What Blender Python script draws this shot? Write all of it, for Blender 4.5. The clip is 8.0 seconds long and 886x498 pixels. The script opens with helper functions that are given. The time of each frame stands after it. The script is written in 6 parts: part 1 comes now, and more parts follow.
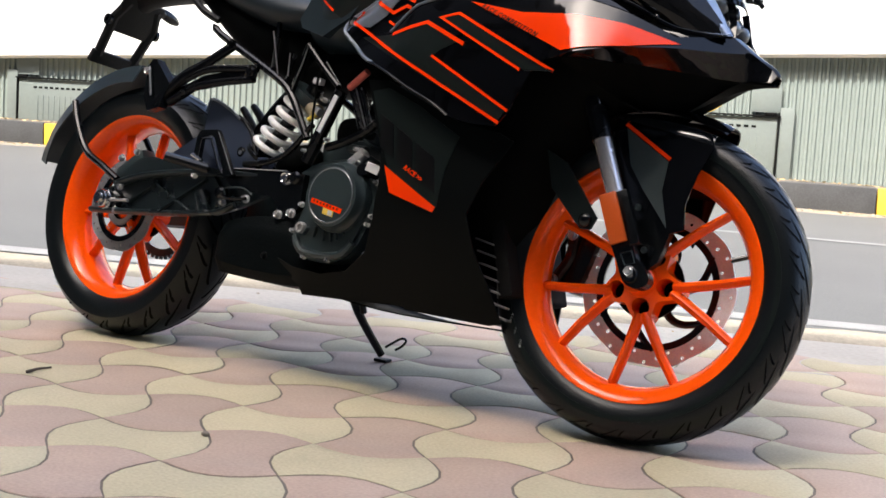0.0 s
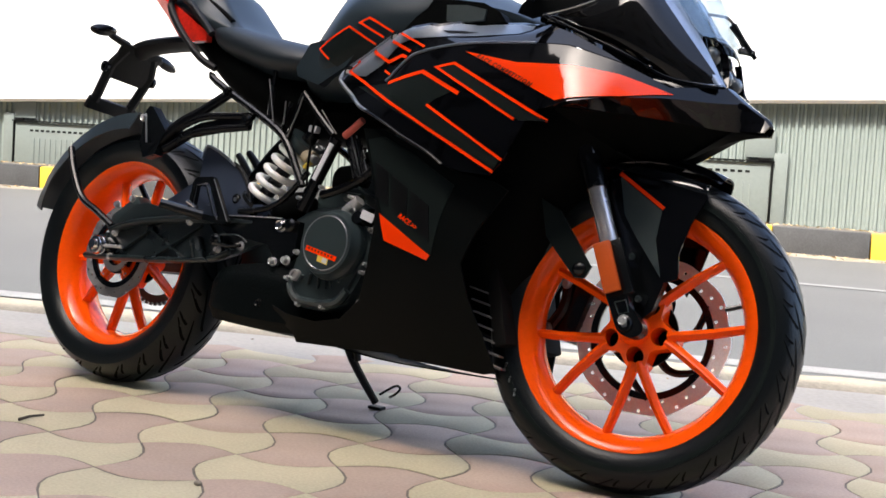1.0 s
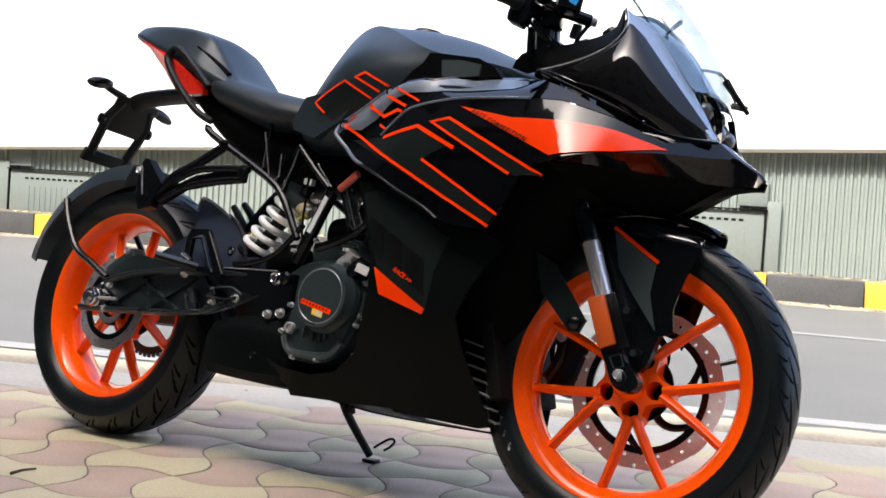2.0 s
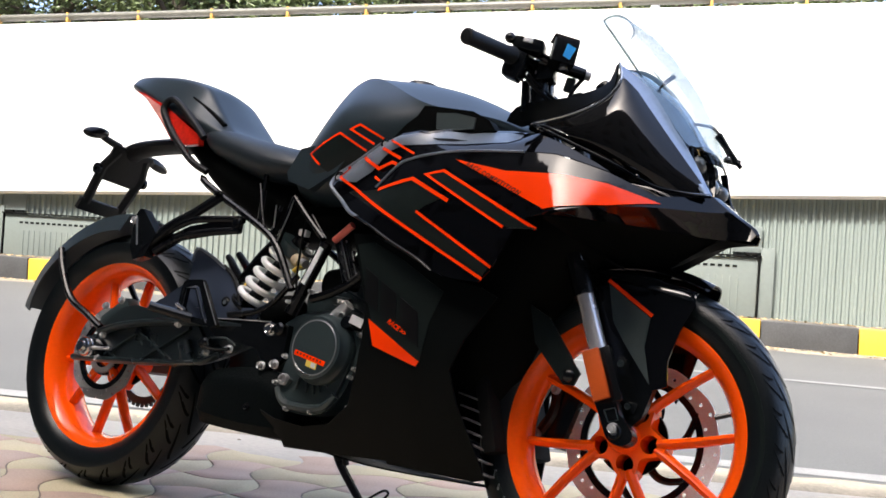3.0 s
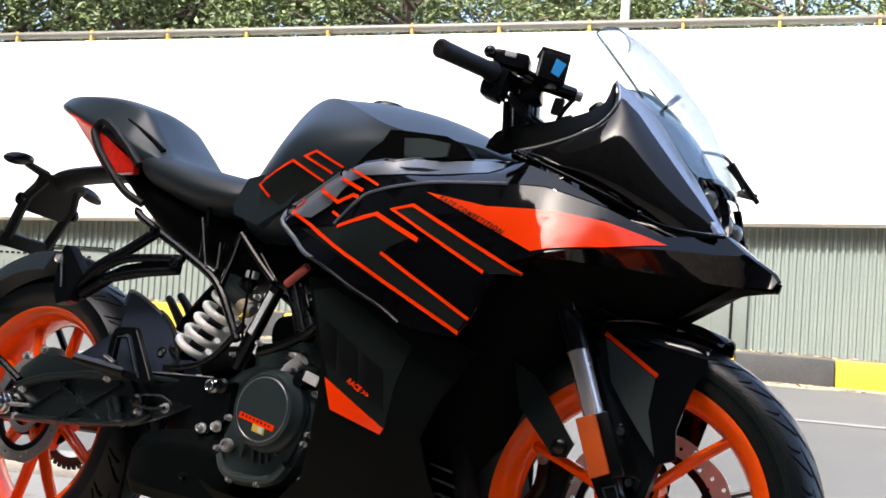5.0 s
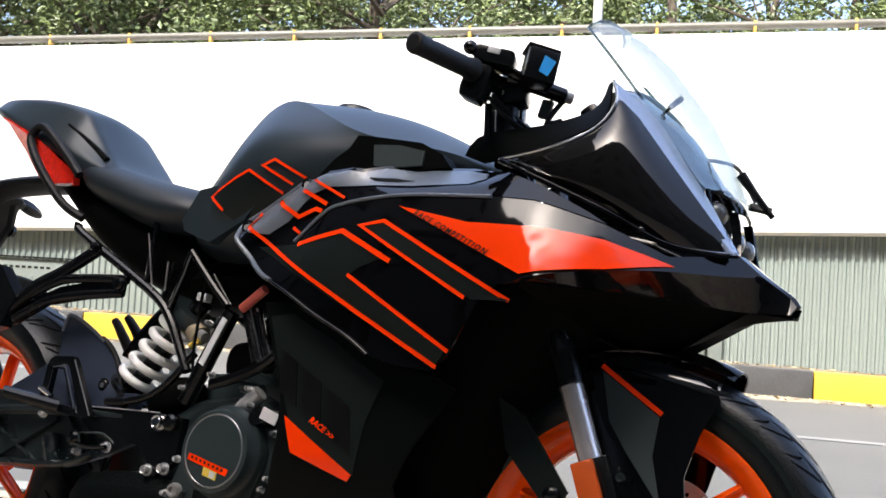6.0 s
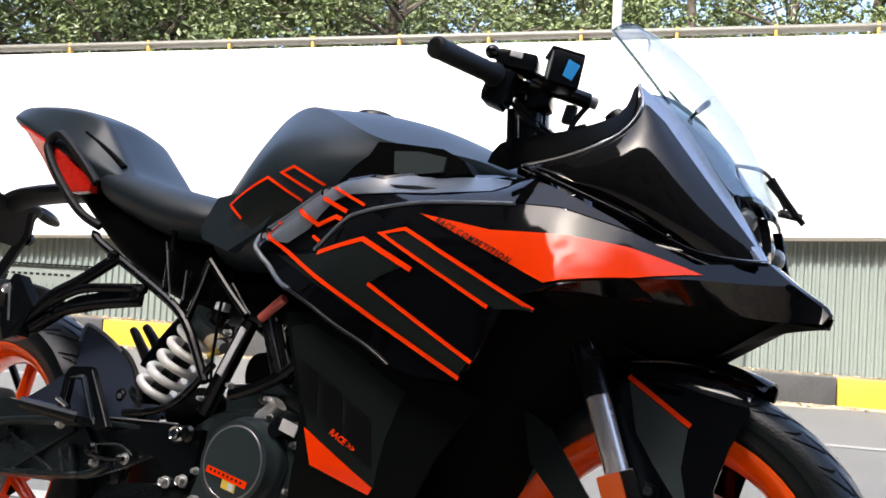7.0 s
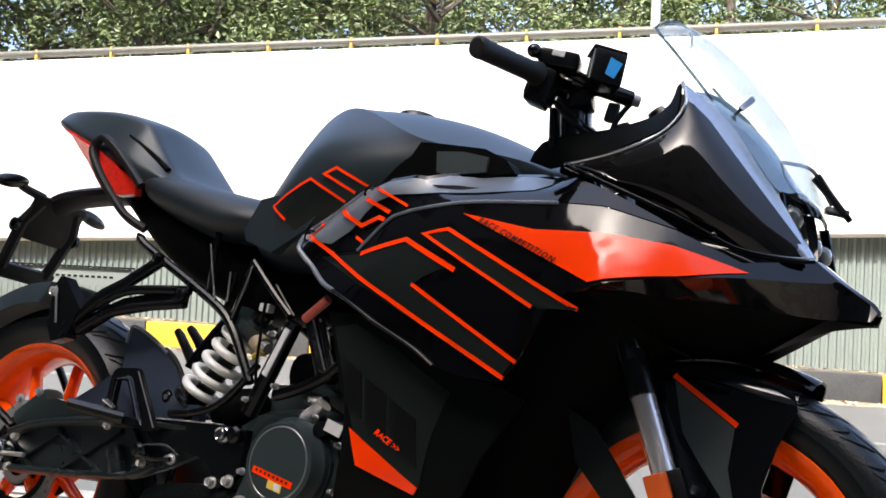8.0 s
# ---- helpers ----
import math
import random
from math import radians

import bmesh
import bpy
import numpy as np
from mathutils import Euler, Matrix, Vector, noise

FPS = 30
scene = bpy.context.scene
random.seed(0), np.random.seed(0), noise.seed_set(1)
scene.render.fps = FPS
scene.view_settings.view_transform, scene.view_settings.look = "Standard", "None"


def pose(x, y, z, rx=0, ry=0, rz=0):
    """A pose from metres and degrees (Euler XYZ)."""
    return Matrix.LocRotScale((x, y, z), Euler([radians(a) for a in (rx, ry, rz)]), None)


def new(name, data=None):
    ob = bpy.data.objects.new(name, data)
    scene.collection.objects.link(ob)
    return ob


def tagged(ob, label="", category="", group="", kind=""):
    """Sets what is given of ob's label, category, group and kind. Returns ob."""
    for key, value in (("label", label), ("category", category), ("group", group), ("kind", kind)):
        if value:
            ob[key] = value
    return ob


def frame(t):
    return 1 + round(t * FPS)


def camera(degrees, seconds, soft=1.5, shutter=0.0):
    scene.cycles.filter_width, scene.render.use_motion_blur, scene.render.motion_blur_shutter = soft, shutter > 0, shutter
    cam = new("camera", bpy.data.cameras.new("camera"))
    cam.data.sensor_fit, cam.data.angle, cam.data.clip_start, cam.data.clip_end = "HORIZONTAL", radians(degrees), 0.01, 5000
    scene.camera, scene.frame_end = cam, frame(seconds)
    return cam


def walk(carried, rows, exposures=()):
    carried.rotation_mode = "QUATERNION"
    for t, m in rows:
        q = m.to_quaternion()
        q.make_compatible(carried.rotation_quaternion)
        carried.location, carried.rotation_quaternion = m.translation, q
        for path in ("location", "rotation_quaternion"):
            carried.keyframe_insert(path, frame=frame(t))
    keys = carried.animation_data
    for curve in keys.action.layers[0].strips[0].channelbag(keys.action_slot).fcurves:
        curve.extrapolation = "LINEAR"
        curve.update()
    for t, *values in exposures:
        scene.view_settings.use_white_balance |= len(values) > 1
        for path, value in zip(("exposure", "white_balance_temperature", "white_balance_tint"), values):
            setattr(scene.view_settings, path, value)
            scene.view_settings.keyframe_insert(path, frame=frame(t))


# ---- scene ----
cam = camera(40.0, 8.0, soft=1.6)
PATH = [
    (0.0, 2.2838, -1.9598, 0.5455, 35.022, -5.712, -3.437),
    (0.5, 2.2848, -1.9594, 0.5503, 34.933, -4.755, -3.538),
    (1.0, 2.2851, -1.9610, 0.5561, 34.797, -3.693, -3.580),
    (1.5, 2.2847, -1.9619, 0.5622, 34.655, -2.598, -3.620),
    (3.0, 2.2859, -1.9675, 0.5865, 34.264, 0.558, -3.762),
    (3.5, 2.2810, -1.9649, 0.5938, 34.079, 1.428, -3.914),
    (4.0, 2.2472, -1.9225, 0.5990, 33.844, 2.028, -3.964),
    (5.5, 2.0167, -1.6003, 0.6419, 31.623, 1.804, -3.622),
    (6.0, 1.9651, -1.5256, 0.6526, 31.039, 2.235, -3.546),
    (6.5, 1.9459, -1.4982, 0.6561, 31.338, 2.492, -3.547),
    (7.0, 1.9433, -1.4994, 0.6570, 31.927, 2.458, -3.419),
    (7.5, 1.9401, -1.4999, 0.6571, 32.853, 2.399, -3.237),
    (8.0, 1.9381, -1.5028, 0.6573, 33.774, 2.331, -3.045),
]
EXPOSURE = 2.37
walk(cam, [(t, pose(x, y, z, 90 + pitch, roll, yaw)) for t, x, y, z, yaw, pitch, roll in PATH],
     exposures=[(0.0, EXPOSURE, 6350, 8.5), (8.0, EXPOSURE, 6350, 8.5)])

# ---- light ----
ROAD = radians(19.0)                                  # direction of the road
DV, NV = Vector((math.cos(ROAD), math.sin(ROAD), 0)), Vector((-math.sin(ROAD), math.cos(ROAD), 0))
ORG = Vector((2.202, -1.881, 0))


def W(s, n, z=0.0):
    """A place from metres along the road, across it, and up."""
    return ORG + DV * s + NV * n + Vector((0, 0, z))


SUN_EL, SUN_AZ = radians(55), radians(24)             # height; turn of the sun's way from straight across the road
sun_way = (NV * math.cos(SUN_AZ) + DV * math.sin(SUN_AZ)) * math.cos(SUN_EL) - Vector((0, 0, math.sin(SUN_EL)))
sun = new("sun", bpy.data.lights.new("sun", "SUN"))
sun.data.energy, sun.data.angle, sun.data.color = 2.0, radians(0.6), (1.0, 0.95, 0.87)
sun.rotation_euler = sun_way.to_track_quat("-Z", "Y").to_euler()
world = bpy.data.worlds.new("sky")
scene.world = world
world.use_nodes = True
wn = world.node_tree.nodes
sky = wn.new("ShaderNodeTexSky")
sky.sky_type, sky.sun_disc, sky.sun_elevation = "NISHITA", False, SUN_EL
sky.sun_rotation = math.atan2(-sun_way.x, -sun_way.y)
sky.dust_density, sky.air_density, sky.ozone_density = 4.5, 0.62, 0.4
wn["Background"].inputs[1].default_value = 0.15
world.node_tree.links.new(sky.outputs[0], wn["Background"].inputs[0])


# ---- materials ----
def mat(name, color, rough=0.5, metal=0.0, coat=0.0, var=0.12, scale=8.0, fine=120.0, bump=0.0, rvar=0.1, obj=0.0, spec=0.5, island=0.0, world_map=False):
    m = bpy.data.materials.new(name)
    m.use_nodes = True
    nt = m.node_tree
    b = nt.nodes["Principled BSDF"]
    b.inputs["Metallic"].default_value = metal
    b.inputs["Coat Weight"].default_value = coat
    b.inputs["Coat Roughness"].default_value = 0.04
    b.inputs["Specular IOR Level"].default_value = spec
    tc = nt.nodes.new("ShaderNodeTexCoord")
    n1, n2 = nt.nodes.new("ShaderNodeTexNoise"), nt.nodes.new("ShaderNodeTexNoise")
    n1.inputs["Scale"].default_value, n1.inputs["Detail"].default_value = scale, 5
    n2.inputs["Scale"].default_value, n2.inputs["Detail"].default_value = fine, 3
    spot = nt.nodes.new("ShaderNodeNewGeometry").outputs["Position"] if world_map else tc.outputs["Object"]
    for n in (n1, n2):
        nt.links.new(spot, n.inputs["Vector"])
    add = nt.nodes.new("ShaderNodeMath")
    add.operation = "ADD"
    nt.links.new(n1.outputs[0], add.inputs[0])
    nt.links.new(n2.outputs[0], add.inputs[1])
    val = nt.nodes.new("ShaderNodeMapRange")
    val.inputs[1].default_value, val.inputs[2].default_value = 0.6, 1.4
    val.inputs[3].default_value, val.inputs[4].default_value = 1 - var, 1 + var
    nt.links.new(add.outputs[0], val.inputs[0])
    last = val.outputs[0]
    for amount, node, socket in ((obj, "ShaderNodeObjectInfo", "Random"), (island, "ShaderNodeNewGeometry", "Random Per Island")):
        if amount:
            info, rng, mul = nt.nodes.new(node), nt.nodes.new("ShaderNodeMapRange"), nt.nodes.new("ShaderNodeMath")
            rng.inputs[3].default_value, rng.inputs[4].default_value = 1 - amount, 1 + amount
            nt.links.new(info.outputs[socket], rng.inputs[0])
            mul.operation = "MULTIPLY"
            nt.links.new(last, mul.inputs[0])
            nt.links.new(rng.outputs[0], mul.inputs[1])
            last = mul.outputs[0]
    mix = nt.nodes.new("ShaderNodeVectorMath")
    mix.operation = "SCALE"
    mix.inputs[0].default_value = color[:3]
    nt.links.new(last, mix.inputs["Scale"])
    nt.links.new(mix.outputs[0], b.inputs["Base Color"])
    rr = nt.nodes.new("ShaderNodeMapRange")
    rr.inputs[3].default_value, rr.inputs[4].default_value = max(0.0, rough - rvar * rough), min(1.0, rough + rvar * rough)
    nt.links.new(n1.outputs[0], rr.inputs[0])
    nt.links.new(rr.outputs[0], b.inputs["Roughness"])
    if bump:
        bp = nt.nodes.new("ShaderNodeBump")
        bp.inputs["Strength"].default_value, bp.inputs["Distance"].default_value = bump, 0.002
        nt.links.new(n2.outputs[0], bp.inputs["Height"])
        nt.links.new(bp.outputs[0], b.inputs["Normal"])
    return m


M_GLOSS = mat("gloss_black_paint", (0.0022, 0.0022, 0.0026), 0.05, var=0.1, rvar=0.4, spec=0.34, fine=11, bump=0.22)
M_SATIN = mat("satin_black_paint", (0.0172, 0.0265, 0.0325), 0.33, var=0.14, fine=400, bump=0.06, spec=0.34)
M_NAVY = mat("satin_navy_plastic", (0.026, 0.036, 0.060), 0.34, var=0.12, fine=400, bump=0.05)
M_SEAT = mat("black_seat_vinyl", (0.0110, 0.0170, 0.0220), 0.43, var=0.15, fine=500, bump=0.25, spec=0.36)
M_PLASTIC = mat("black_moulded_plastic", (0.0028, 0.0034, 0.0037), 0.22, var=0.2, fine=600, bump=0.15, spec=0.42)
M_MATTE = mat("matt_black_cover", (0.0014, 0.0018, 0.0017), 0.6, var=0.2, fine=500, bump=0.1, spec=0.04)
M_CASE = mat("dark_engine_alloy", (0.023, 0.035, 0.037), 0.32, var=0.2, fine=500, bump=0.15, spec=0.5)
M_FRAME = mat("black_frame_tube", (0.0020, 0.0023, 0.0028), 0.27, spec=0.32)
M_ORANGE = mat("orange_wheel_paint", (0.98, 0.100, 0.002), 0.15, var=0.06, spec=0.36)
M_DECAL = mat("orange_decal", (0.94, 0.046, 0.001), 0.08, var=0.04, spec=0.36, fine=11, bump=0.35)
M_GREYDEC = mat("dark_grey_decal", (0.0086, 0.0124, 0.0117), 0.30, var=0.08, spec=0.2)
M_GREYPLATE = mat("grey_satin_plate", (0.034, 0.047, 0.048), 0.36, var=0.08)
# fairing's sky sheen put into base colour; chain cover's lip is plain grey
M_RIMSHEEN = mat("grey_rim_and_sheen", (0.125, 0.148, 0.180), 0.30, var=0.06, spec=0.95)
M_LOGO = mat("black_decal", (0.0025, 0.0025, 0.0025), 0.35, spec=0.3)
M_TYRE = mat("tyre_rubber", (0.0040, 0.0060, 0.0070), 0.32, var=0.25, spec=0.30, scale=14, fine=260, bump=0.25)
M_GROOVE = mat("tyre_groove", (0.002, 0.002, 0.002), 0.9, spec=0.1)
M_CHROME = mat("polished_steel", (0.62, 0.62, 0.62), 0.16, metal=1.0, var=0.06)
M_STEEL = mat("brushed_steel", (0.36, 0.355, 0.35), 0.38, metal=0.35, var=0.15, fine=300, bump=0.1)
# bluish base colour offsets the orange light bounced from the wheel
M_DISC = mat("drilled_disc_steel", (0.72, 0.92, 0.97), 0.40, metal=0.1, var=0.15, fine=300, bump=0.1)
M_RDISC = mat("worn_disc_steel", (0.24, 0.245, 0.25), 0.42, metal=0.3, var=0.2, fine=300, bump=0.1)
M_ARM = mat("satin_black_casting", (0.0112, 0.0172, 0.0188), 0.28, var=0.15, fine=500, bump=0.12, spec=0.6)
M_DARKSTEEL = mat("dull_disc_steel", (0.15, 0.147, 0.145), 0.45, metal=0.3, var=0.15, fine=300, bump=0.1)
M_BOLT = mat("zinc_bolt", (0.66, 0.66, 0.65), 0.24, metal=0.6, var=0.15)
M_WHITE = mat("white_spring_paint", (0.80, 0.80, 0.78), 0.3, coat=0.3, var=0.06)
M_LABEL = mat("white_label", (0.60, 0.61, 0.62), 0.45, var=0.05)
M_YELLOWL = mat("yellow_label", (0.75, 0.55, 0.08), 0.45, var=0.05)
M_BLUE = mat("blue_label", (0.03, 0.32, 0.75), 0.4, var=0.05)
M_AMBER = mat("amber_reflector", (0.52, 0.085, 0.012), 0.25, coat=0.05, var=0.15, fine=900, bump=0.2)
M_RED = mat("red_lens", (0.62, 0.020, 0.010), 0.10, var=0.35, scale=45, spec=0.6)
M_PINK = mat("pale_red_reflector", (0.72, 0.30, 0.26), 0.12, var=0.2, scale=40, spec=0.6)
M_REDHOSE = mat("dull_red_hose", (0.52, 0.105, 0.080), 0.35)
M_SLIDER = mat("ground_fork_steel", (0.78, 0.75, 0.73), 0.27, metal=0.72, var=0.06)
M_FORK = mat("black_anodised_tube", (0.006, 0.007, 0.008), 0.12, var=0.1, spec=0.8)
M_TAN = mat("yellowed_fluid_tank", (0.36, 0.30, 0.20), 0.4)
M_LENS = mat("grey_lamp_lens", (0.10, 0.11, 0.115), 0.15, coat=0.8)
M_RUBBER = mat("grip_rubber", (0.0035, 0.0038, 0.0040), 0.5, fine=700, bump=0.4, spec=0.25)
M_RED_PAVER = mat("red_paver_concrete", (0.408, 0.305, 0.236), 0.82, var=0.20, scale=3.2, fine=170, bump=0.35, obj=0.07, world_map=True)
M_CREAM_PAVER = mat("cream_paver_concrete", (0.452, 0.402, 0.262), 0.82, var=0.20, scale=3.2, fine=170, bump=0.35, obj=0.06, world_map=True)
M_JOINT = mat("sandy_joint_soil", (0.150, 0.126, 0.098), 0.95, var=0.3, scale=12, fine=200, bump=0.5)
M_CONC = mat("grey_edge_concrete", (0.385, 0.362, 0.312), 0.85, var=0.16, scale=3.5, fine=60, bump=0.4)
M_DUST = mat("sandy_road_dust", (0.275, 0.240, 0.180), 0.95, var=0.3, scale=5, fine=70, bump=0.6)
M_VERGE = mat("dry_verge_soil", (0.125, 0.108, 0.085), 0.95, var=0.3, scale=5, fine=70, bump=0.6)
M_GRIT = mat("pale_rubble_dust", (0.21, 0.185, 0.145), 0.95, var=0.35, scale=7, fine=60, bump=0.6)
M_ROAD = mat("worn_asphalt", (0.080, 0.080, 0.078), 0.85, var=0.24, scale=1.2, fine=130, bump=0.5)
M_LINE = mat("worn_white_road_paint", (0.195, 0.192, 0.184), 0.7, var=0.25, scale=6, fine=90, bump=0.2)
M_LINE2 = mat("faded_lane_paint", (0.165, 0.165, 0.163), 0.75, var=0.2, scale=4, fine=90)
M_KBLACK = mat("black_kerb_paint", (0.045, 0.045, 0.046), 0.7, var=0.3, scale=6, fine=80, bump=0.4, obj=0.1, world_map=True)
M_KYELLOW = mat("yellow_kerb_paint", (0.60, 0.37, 0.028), 0.65, var=0.2, scale=6, fine=80, bump=0.4, obj=0.08, world_map=True)
M_SHEET = mat("grey_corrugated_steel", (0.192, 0.222, 0.205), 0.5, var=0.08, scale=1.5, fine=40, bump=0.05)
M_DOORM = mat("grey_painted_steel_door", (0.158, 0.181, 0.170), 0.5, var=0.07, scale=2, fine=40)
M_DARK = mat("dark_gap", (0.006, 0.006, 0.006), 0.8, spec=0.1)
M_PARAPET = mat("white_painted_concrete", (0.82, 0.815, 0.80), 0.75, var=0.035, scale=1.3, fine=30, bump=0.2)
M_CRACK = mat("grey_crack_stain", (0.42, 0.40, 0.38), 0.9, var=0.3)
M_RAIL = mat("dull_green_rail_paint", (0.10, 0.095, 0.078), 0.5, var=0.25, scale=5, fine=60)
M_POST = mat("ochre_post_paint", (0.44, 0.27, 0.065), 0.6, var=0.2)
M_BARK = mat("tree_bark", (0.085, 0.068, 0.050), 0.95, var=0.4, scale=6, fine=40, bump=0.8)
M_LEAF = mat("tree_leaves", (0.108, 0.142, 0.048), 0.5, var=0.3, scale=1.2, fine=6, island=0.45)
M_DRYLEAF = mat("dry_leaves", (0.40, 0.29, 0.15), 0.9, var=0.3, island=0.5)
M_POLE = mat("pale_pole_paint", (0.6, 0.6, 0.58), 0.5)
# dark colour of the unseen buildings, keeps reflections in the paint black
M_BUILD = mat("dark_unseen_wall", (0.07, 0.07, 0.068), 0.9, var=0.25, scale=0.6, fine=20, bump=0.2)
M_TWIG = mat("dark_twig", (0.05, 0.04, 0.03), 0.9)


def glass(name, color, rough=0.02, mixin=0.03):
    m = bpy.data.materials.new(name)
    m.use_nodes = True
    nt = m.node_tree
    tr, gl, mx = (nt.nodes.new(k) for k in ("ShaderNodeBsdfTransparent", "ShaderNodeBsdfGlossy", "ShaderNodeMixShader"))
    tr.inputs[0].default_value = (*color, 1)
    gl.inputs["Roughness"].default_value = rough
    mx.inputs[0].default_value = mixin
    nt.links.new(tr.outputs[0], mx.inputs[1])
    nt.links.new(gl.outputs[0], mx.inputs[2])
    nt.links.new(mx.outputs[0], nt.nodes["Material Output"].inputs[0])
    return m


M_CLEAR = glass("clear_screen", (0.925, 0.955, 0.950), 0.01, 0.03)
facing, gain = M_CLEAR.node_tree.nodes.new("ShaderNodeLayerWeight"), M_CLEAR.node_tree.nodes.new("ShaderNodeMapRange")
facing.inputs[0].default_value = 0.35
gain.inputs[3].default_value, gain.inputs[4].default_value = 0.02, 0.45
M_CLEAR.node_tree.links.new(facing.outputs["Fresnel"], gain.inputs[0])
M_CLEAR.node_tree.links.new(gain.outputs[0], M_CLEAR.node_tree.nodes["Mix Shader"].inputs[0])
M_EDGE = glass("screen_edge", (0.34, 0.42, 0.44), mixin=0.25)
# pale blue base holds the sky's reflection on a dark cowl
M_COWL = mat("sky_sheen_cowl", (0.30, 0.36, 0.46), 0.12, metal=0.45, coat=1.0, var=0.10, spec=0.9)
M_SMOKE = mat("smoked_screen_side", (0.0050, 0.0048, 0.0044), 0.05, var=0.2, scale=5, fine=4, bump=0.06, spec=0.4)
M_BOX = mat("heat_proof_black", (0.0016, 0.0029, 0.0031), 0.5, var=0.3, fine=220, bump=0.5, spec=0.06)
M_BELLY = mat("matt_black_belly_panel", (0.0011, 0.0020, 0.0020), 0.5, var=0.3, fine=300, bump=0.1, spec=0.09)
M_RING = mat("machined_edge", (0.30, 0.31, 0.32), 0.28, metal=0.8, var=0.1)


# ---- mesh tools ----
def finish(bm, name, material, angle=35, smooth=True):
    bmesh.ops.recalc_face_normals(bm, faces=bm.faces)
    me = bpy.data.meshes.new(name)
    bm.to_mesh(me)
    bm.free()
    me.materials.append(material)
    if smooth:
        for p in me.polygons:
            p.use_smooth = True
        me.set_sharp_from_angle(angle=radians(angle))
    return me


def part(name, bm, material, parent=None, label="", xf=None, angle=35, smooth=True):
    """Links a bmesh as one mesh object under a thing or a part."""
    if xf is not None:
        bmesh.ops.transform(bm, matrix=xf, verts=bm.verts)
    ob = new(name, finish(bm, name, material, angle, smooth))
    ob.parent = parent
    return tagged(ob, label)


def empty(name, m=None):
    ob = new(name)
    ob.empty_display_size = 0.05
    if m is not None:
        ob.matrix_basis = m
    return ob


def spline(pts, n=6, closed=False):
    """A smooth line through the points."""
    p = [Vector(v) for v in pts]
    out, k = [], len(p)
    for i in range(k if closed else k - 1):
        a, b, c, d = (p[(i + j) % k] if closed else p[min(max(i + j, 0), k - 1)] for j in (-1, 0, 1, 2))
        for s in range(n):
            t = s / n
            out.append(0.5 * (2 * b + (c - a) * t + (2 * a - 5 * b + 4 * c - d) * t * t + (3 * b - a - 3 * c + d) * t ** 3))
    if not closed:
        out.append(p[-1])
    return out


def tube(pts, r, n=10, r2=None, squash=1.0, smooth=0, bm=None):
    """A round bar along a line; r2: its radius at the end."""
    bm = bm or bmesh.new()
    pts = spline(pts, smooth) if smooth else [Vector(p) for p in pts]
    rings, up = [], None
    for i, p in enumerate(pts):
        d = (pts[min(i + 1, len(pts) - 1)] - pts[max(i - 1, 0)]).normalized()
        if up is None:
            up = d.orthogonal().normalized() if abs(d.y) > 0.9 else Vector((0, 1, 0)).cross(d).normalized()
        up = (up - d * up.dot(d)).normalized()
        side = d.cross(up)
        rad = r if r2 is None else r + (r2 - r) * i / (len(pts) - 1)
        rings.append([bm.verts.new(p + up * math.cos(a) * rad + side * math.sin(a) * rad * squash) for a in (2 * math.pi * k / n for k in range(n))])
    for a, b in zip(rings, rings[1:]):
        for k in range(n):
            bm.faces.new((a[k], a[(k + 1) % n], b[(k + 1) % n], b[k]))
    bm.faces.new(rings[0][::-1])
    bm.faces.new(rings[-1])
    return bm


def box(c, size, bevel=0.004, rot=None, bm=None, seg=2):
    """A block with rounded edges. rot: degrees about x, y, z."""
    own = bmesh.new()
    bmesh.ops.create_cube(own, size=1)
    bmesh.ops.scale(own, vec=size, verts=own.verts)
    if bevel:
        bmesh.ops.bevel(own, geom=own.edges[:], offset=bevel, segments=seg, affect="EDGES", profile=0.6)
    bmesh.ops.transform(own, matrix=pose(*c, *(rot or (0, 0, 0))), verts=own.verts)
    if bm is None:
        return own
    me = bpy.data.meshes.new("t")
    own.to_mesh(me)
    own.free()
    bm.from_mesh(me)
    bpy.data.meshes.remove(me)
    return bm


def lathe(profile, centre, n=96, closed=True):
    """A ring turned about the y axis from a profile of (radius, y)."""
    bm = bmesh.new()
    rings = []
    for k in range(n):
        a = 2 * math.pi * k / n
        rings.append([bm.verts.new((centre[0] + r * math.cos(a), centre[1] + y, centre[2] + r * math.sin(a))) for r, y in profile])
    m = len(profile)
    for k in range(n):
        a, b = rings[k], rings[(k + 1) % n]
        for j in range(m if closed else m - 1):
            bm.faces.new((a[j], a[(j + 1) % m], b[(j + 1) % m], b[j]))
    return bm


def fill(loops, step=0.0):
    """A flat sheet in the xz plane inside the first loop, with the other loops as holes."""
    bm = bmesh.new()
    for loop in loops:
        vs = [bm.verts.new((p[0], 0, p[1])) for p in loop]
        for a, b in zip(vs, vs[1:] + vs[:1]):
            bm.edges.new((a, b))
    bmesh.ops.triangle_fill(bm, use_beauty=True, use_dissolve=False, edges=bm.edges[:], normal=(0, -1, 0))
    if step:
        for ax in (0, 2):
            lo, hi = min(v.co[ax] for v in bm.verts), max(v.co[ax] for v in bm.verts)
            no = Vector((1, 0, 0)) if ax == 0 else Vector((0, 0, 1))
            for k in range(math.ceil(lo / step), math.floor(hi / step) + 1):
                bmesh.ops.bisect_plane(bm, geom=bm.verts[:] + bm.edges[:] + bm.faces[:], plane_co=no * k * step, plane_no=no)
    return bm


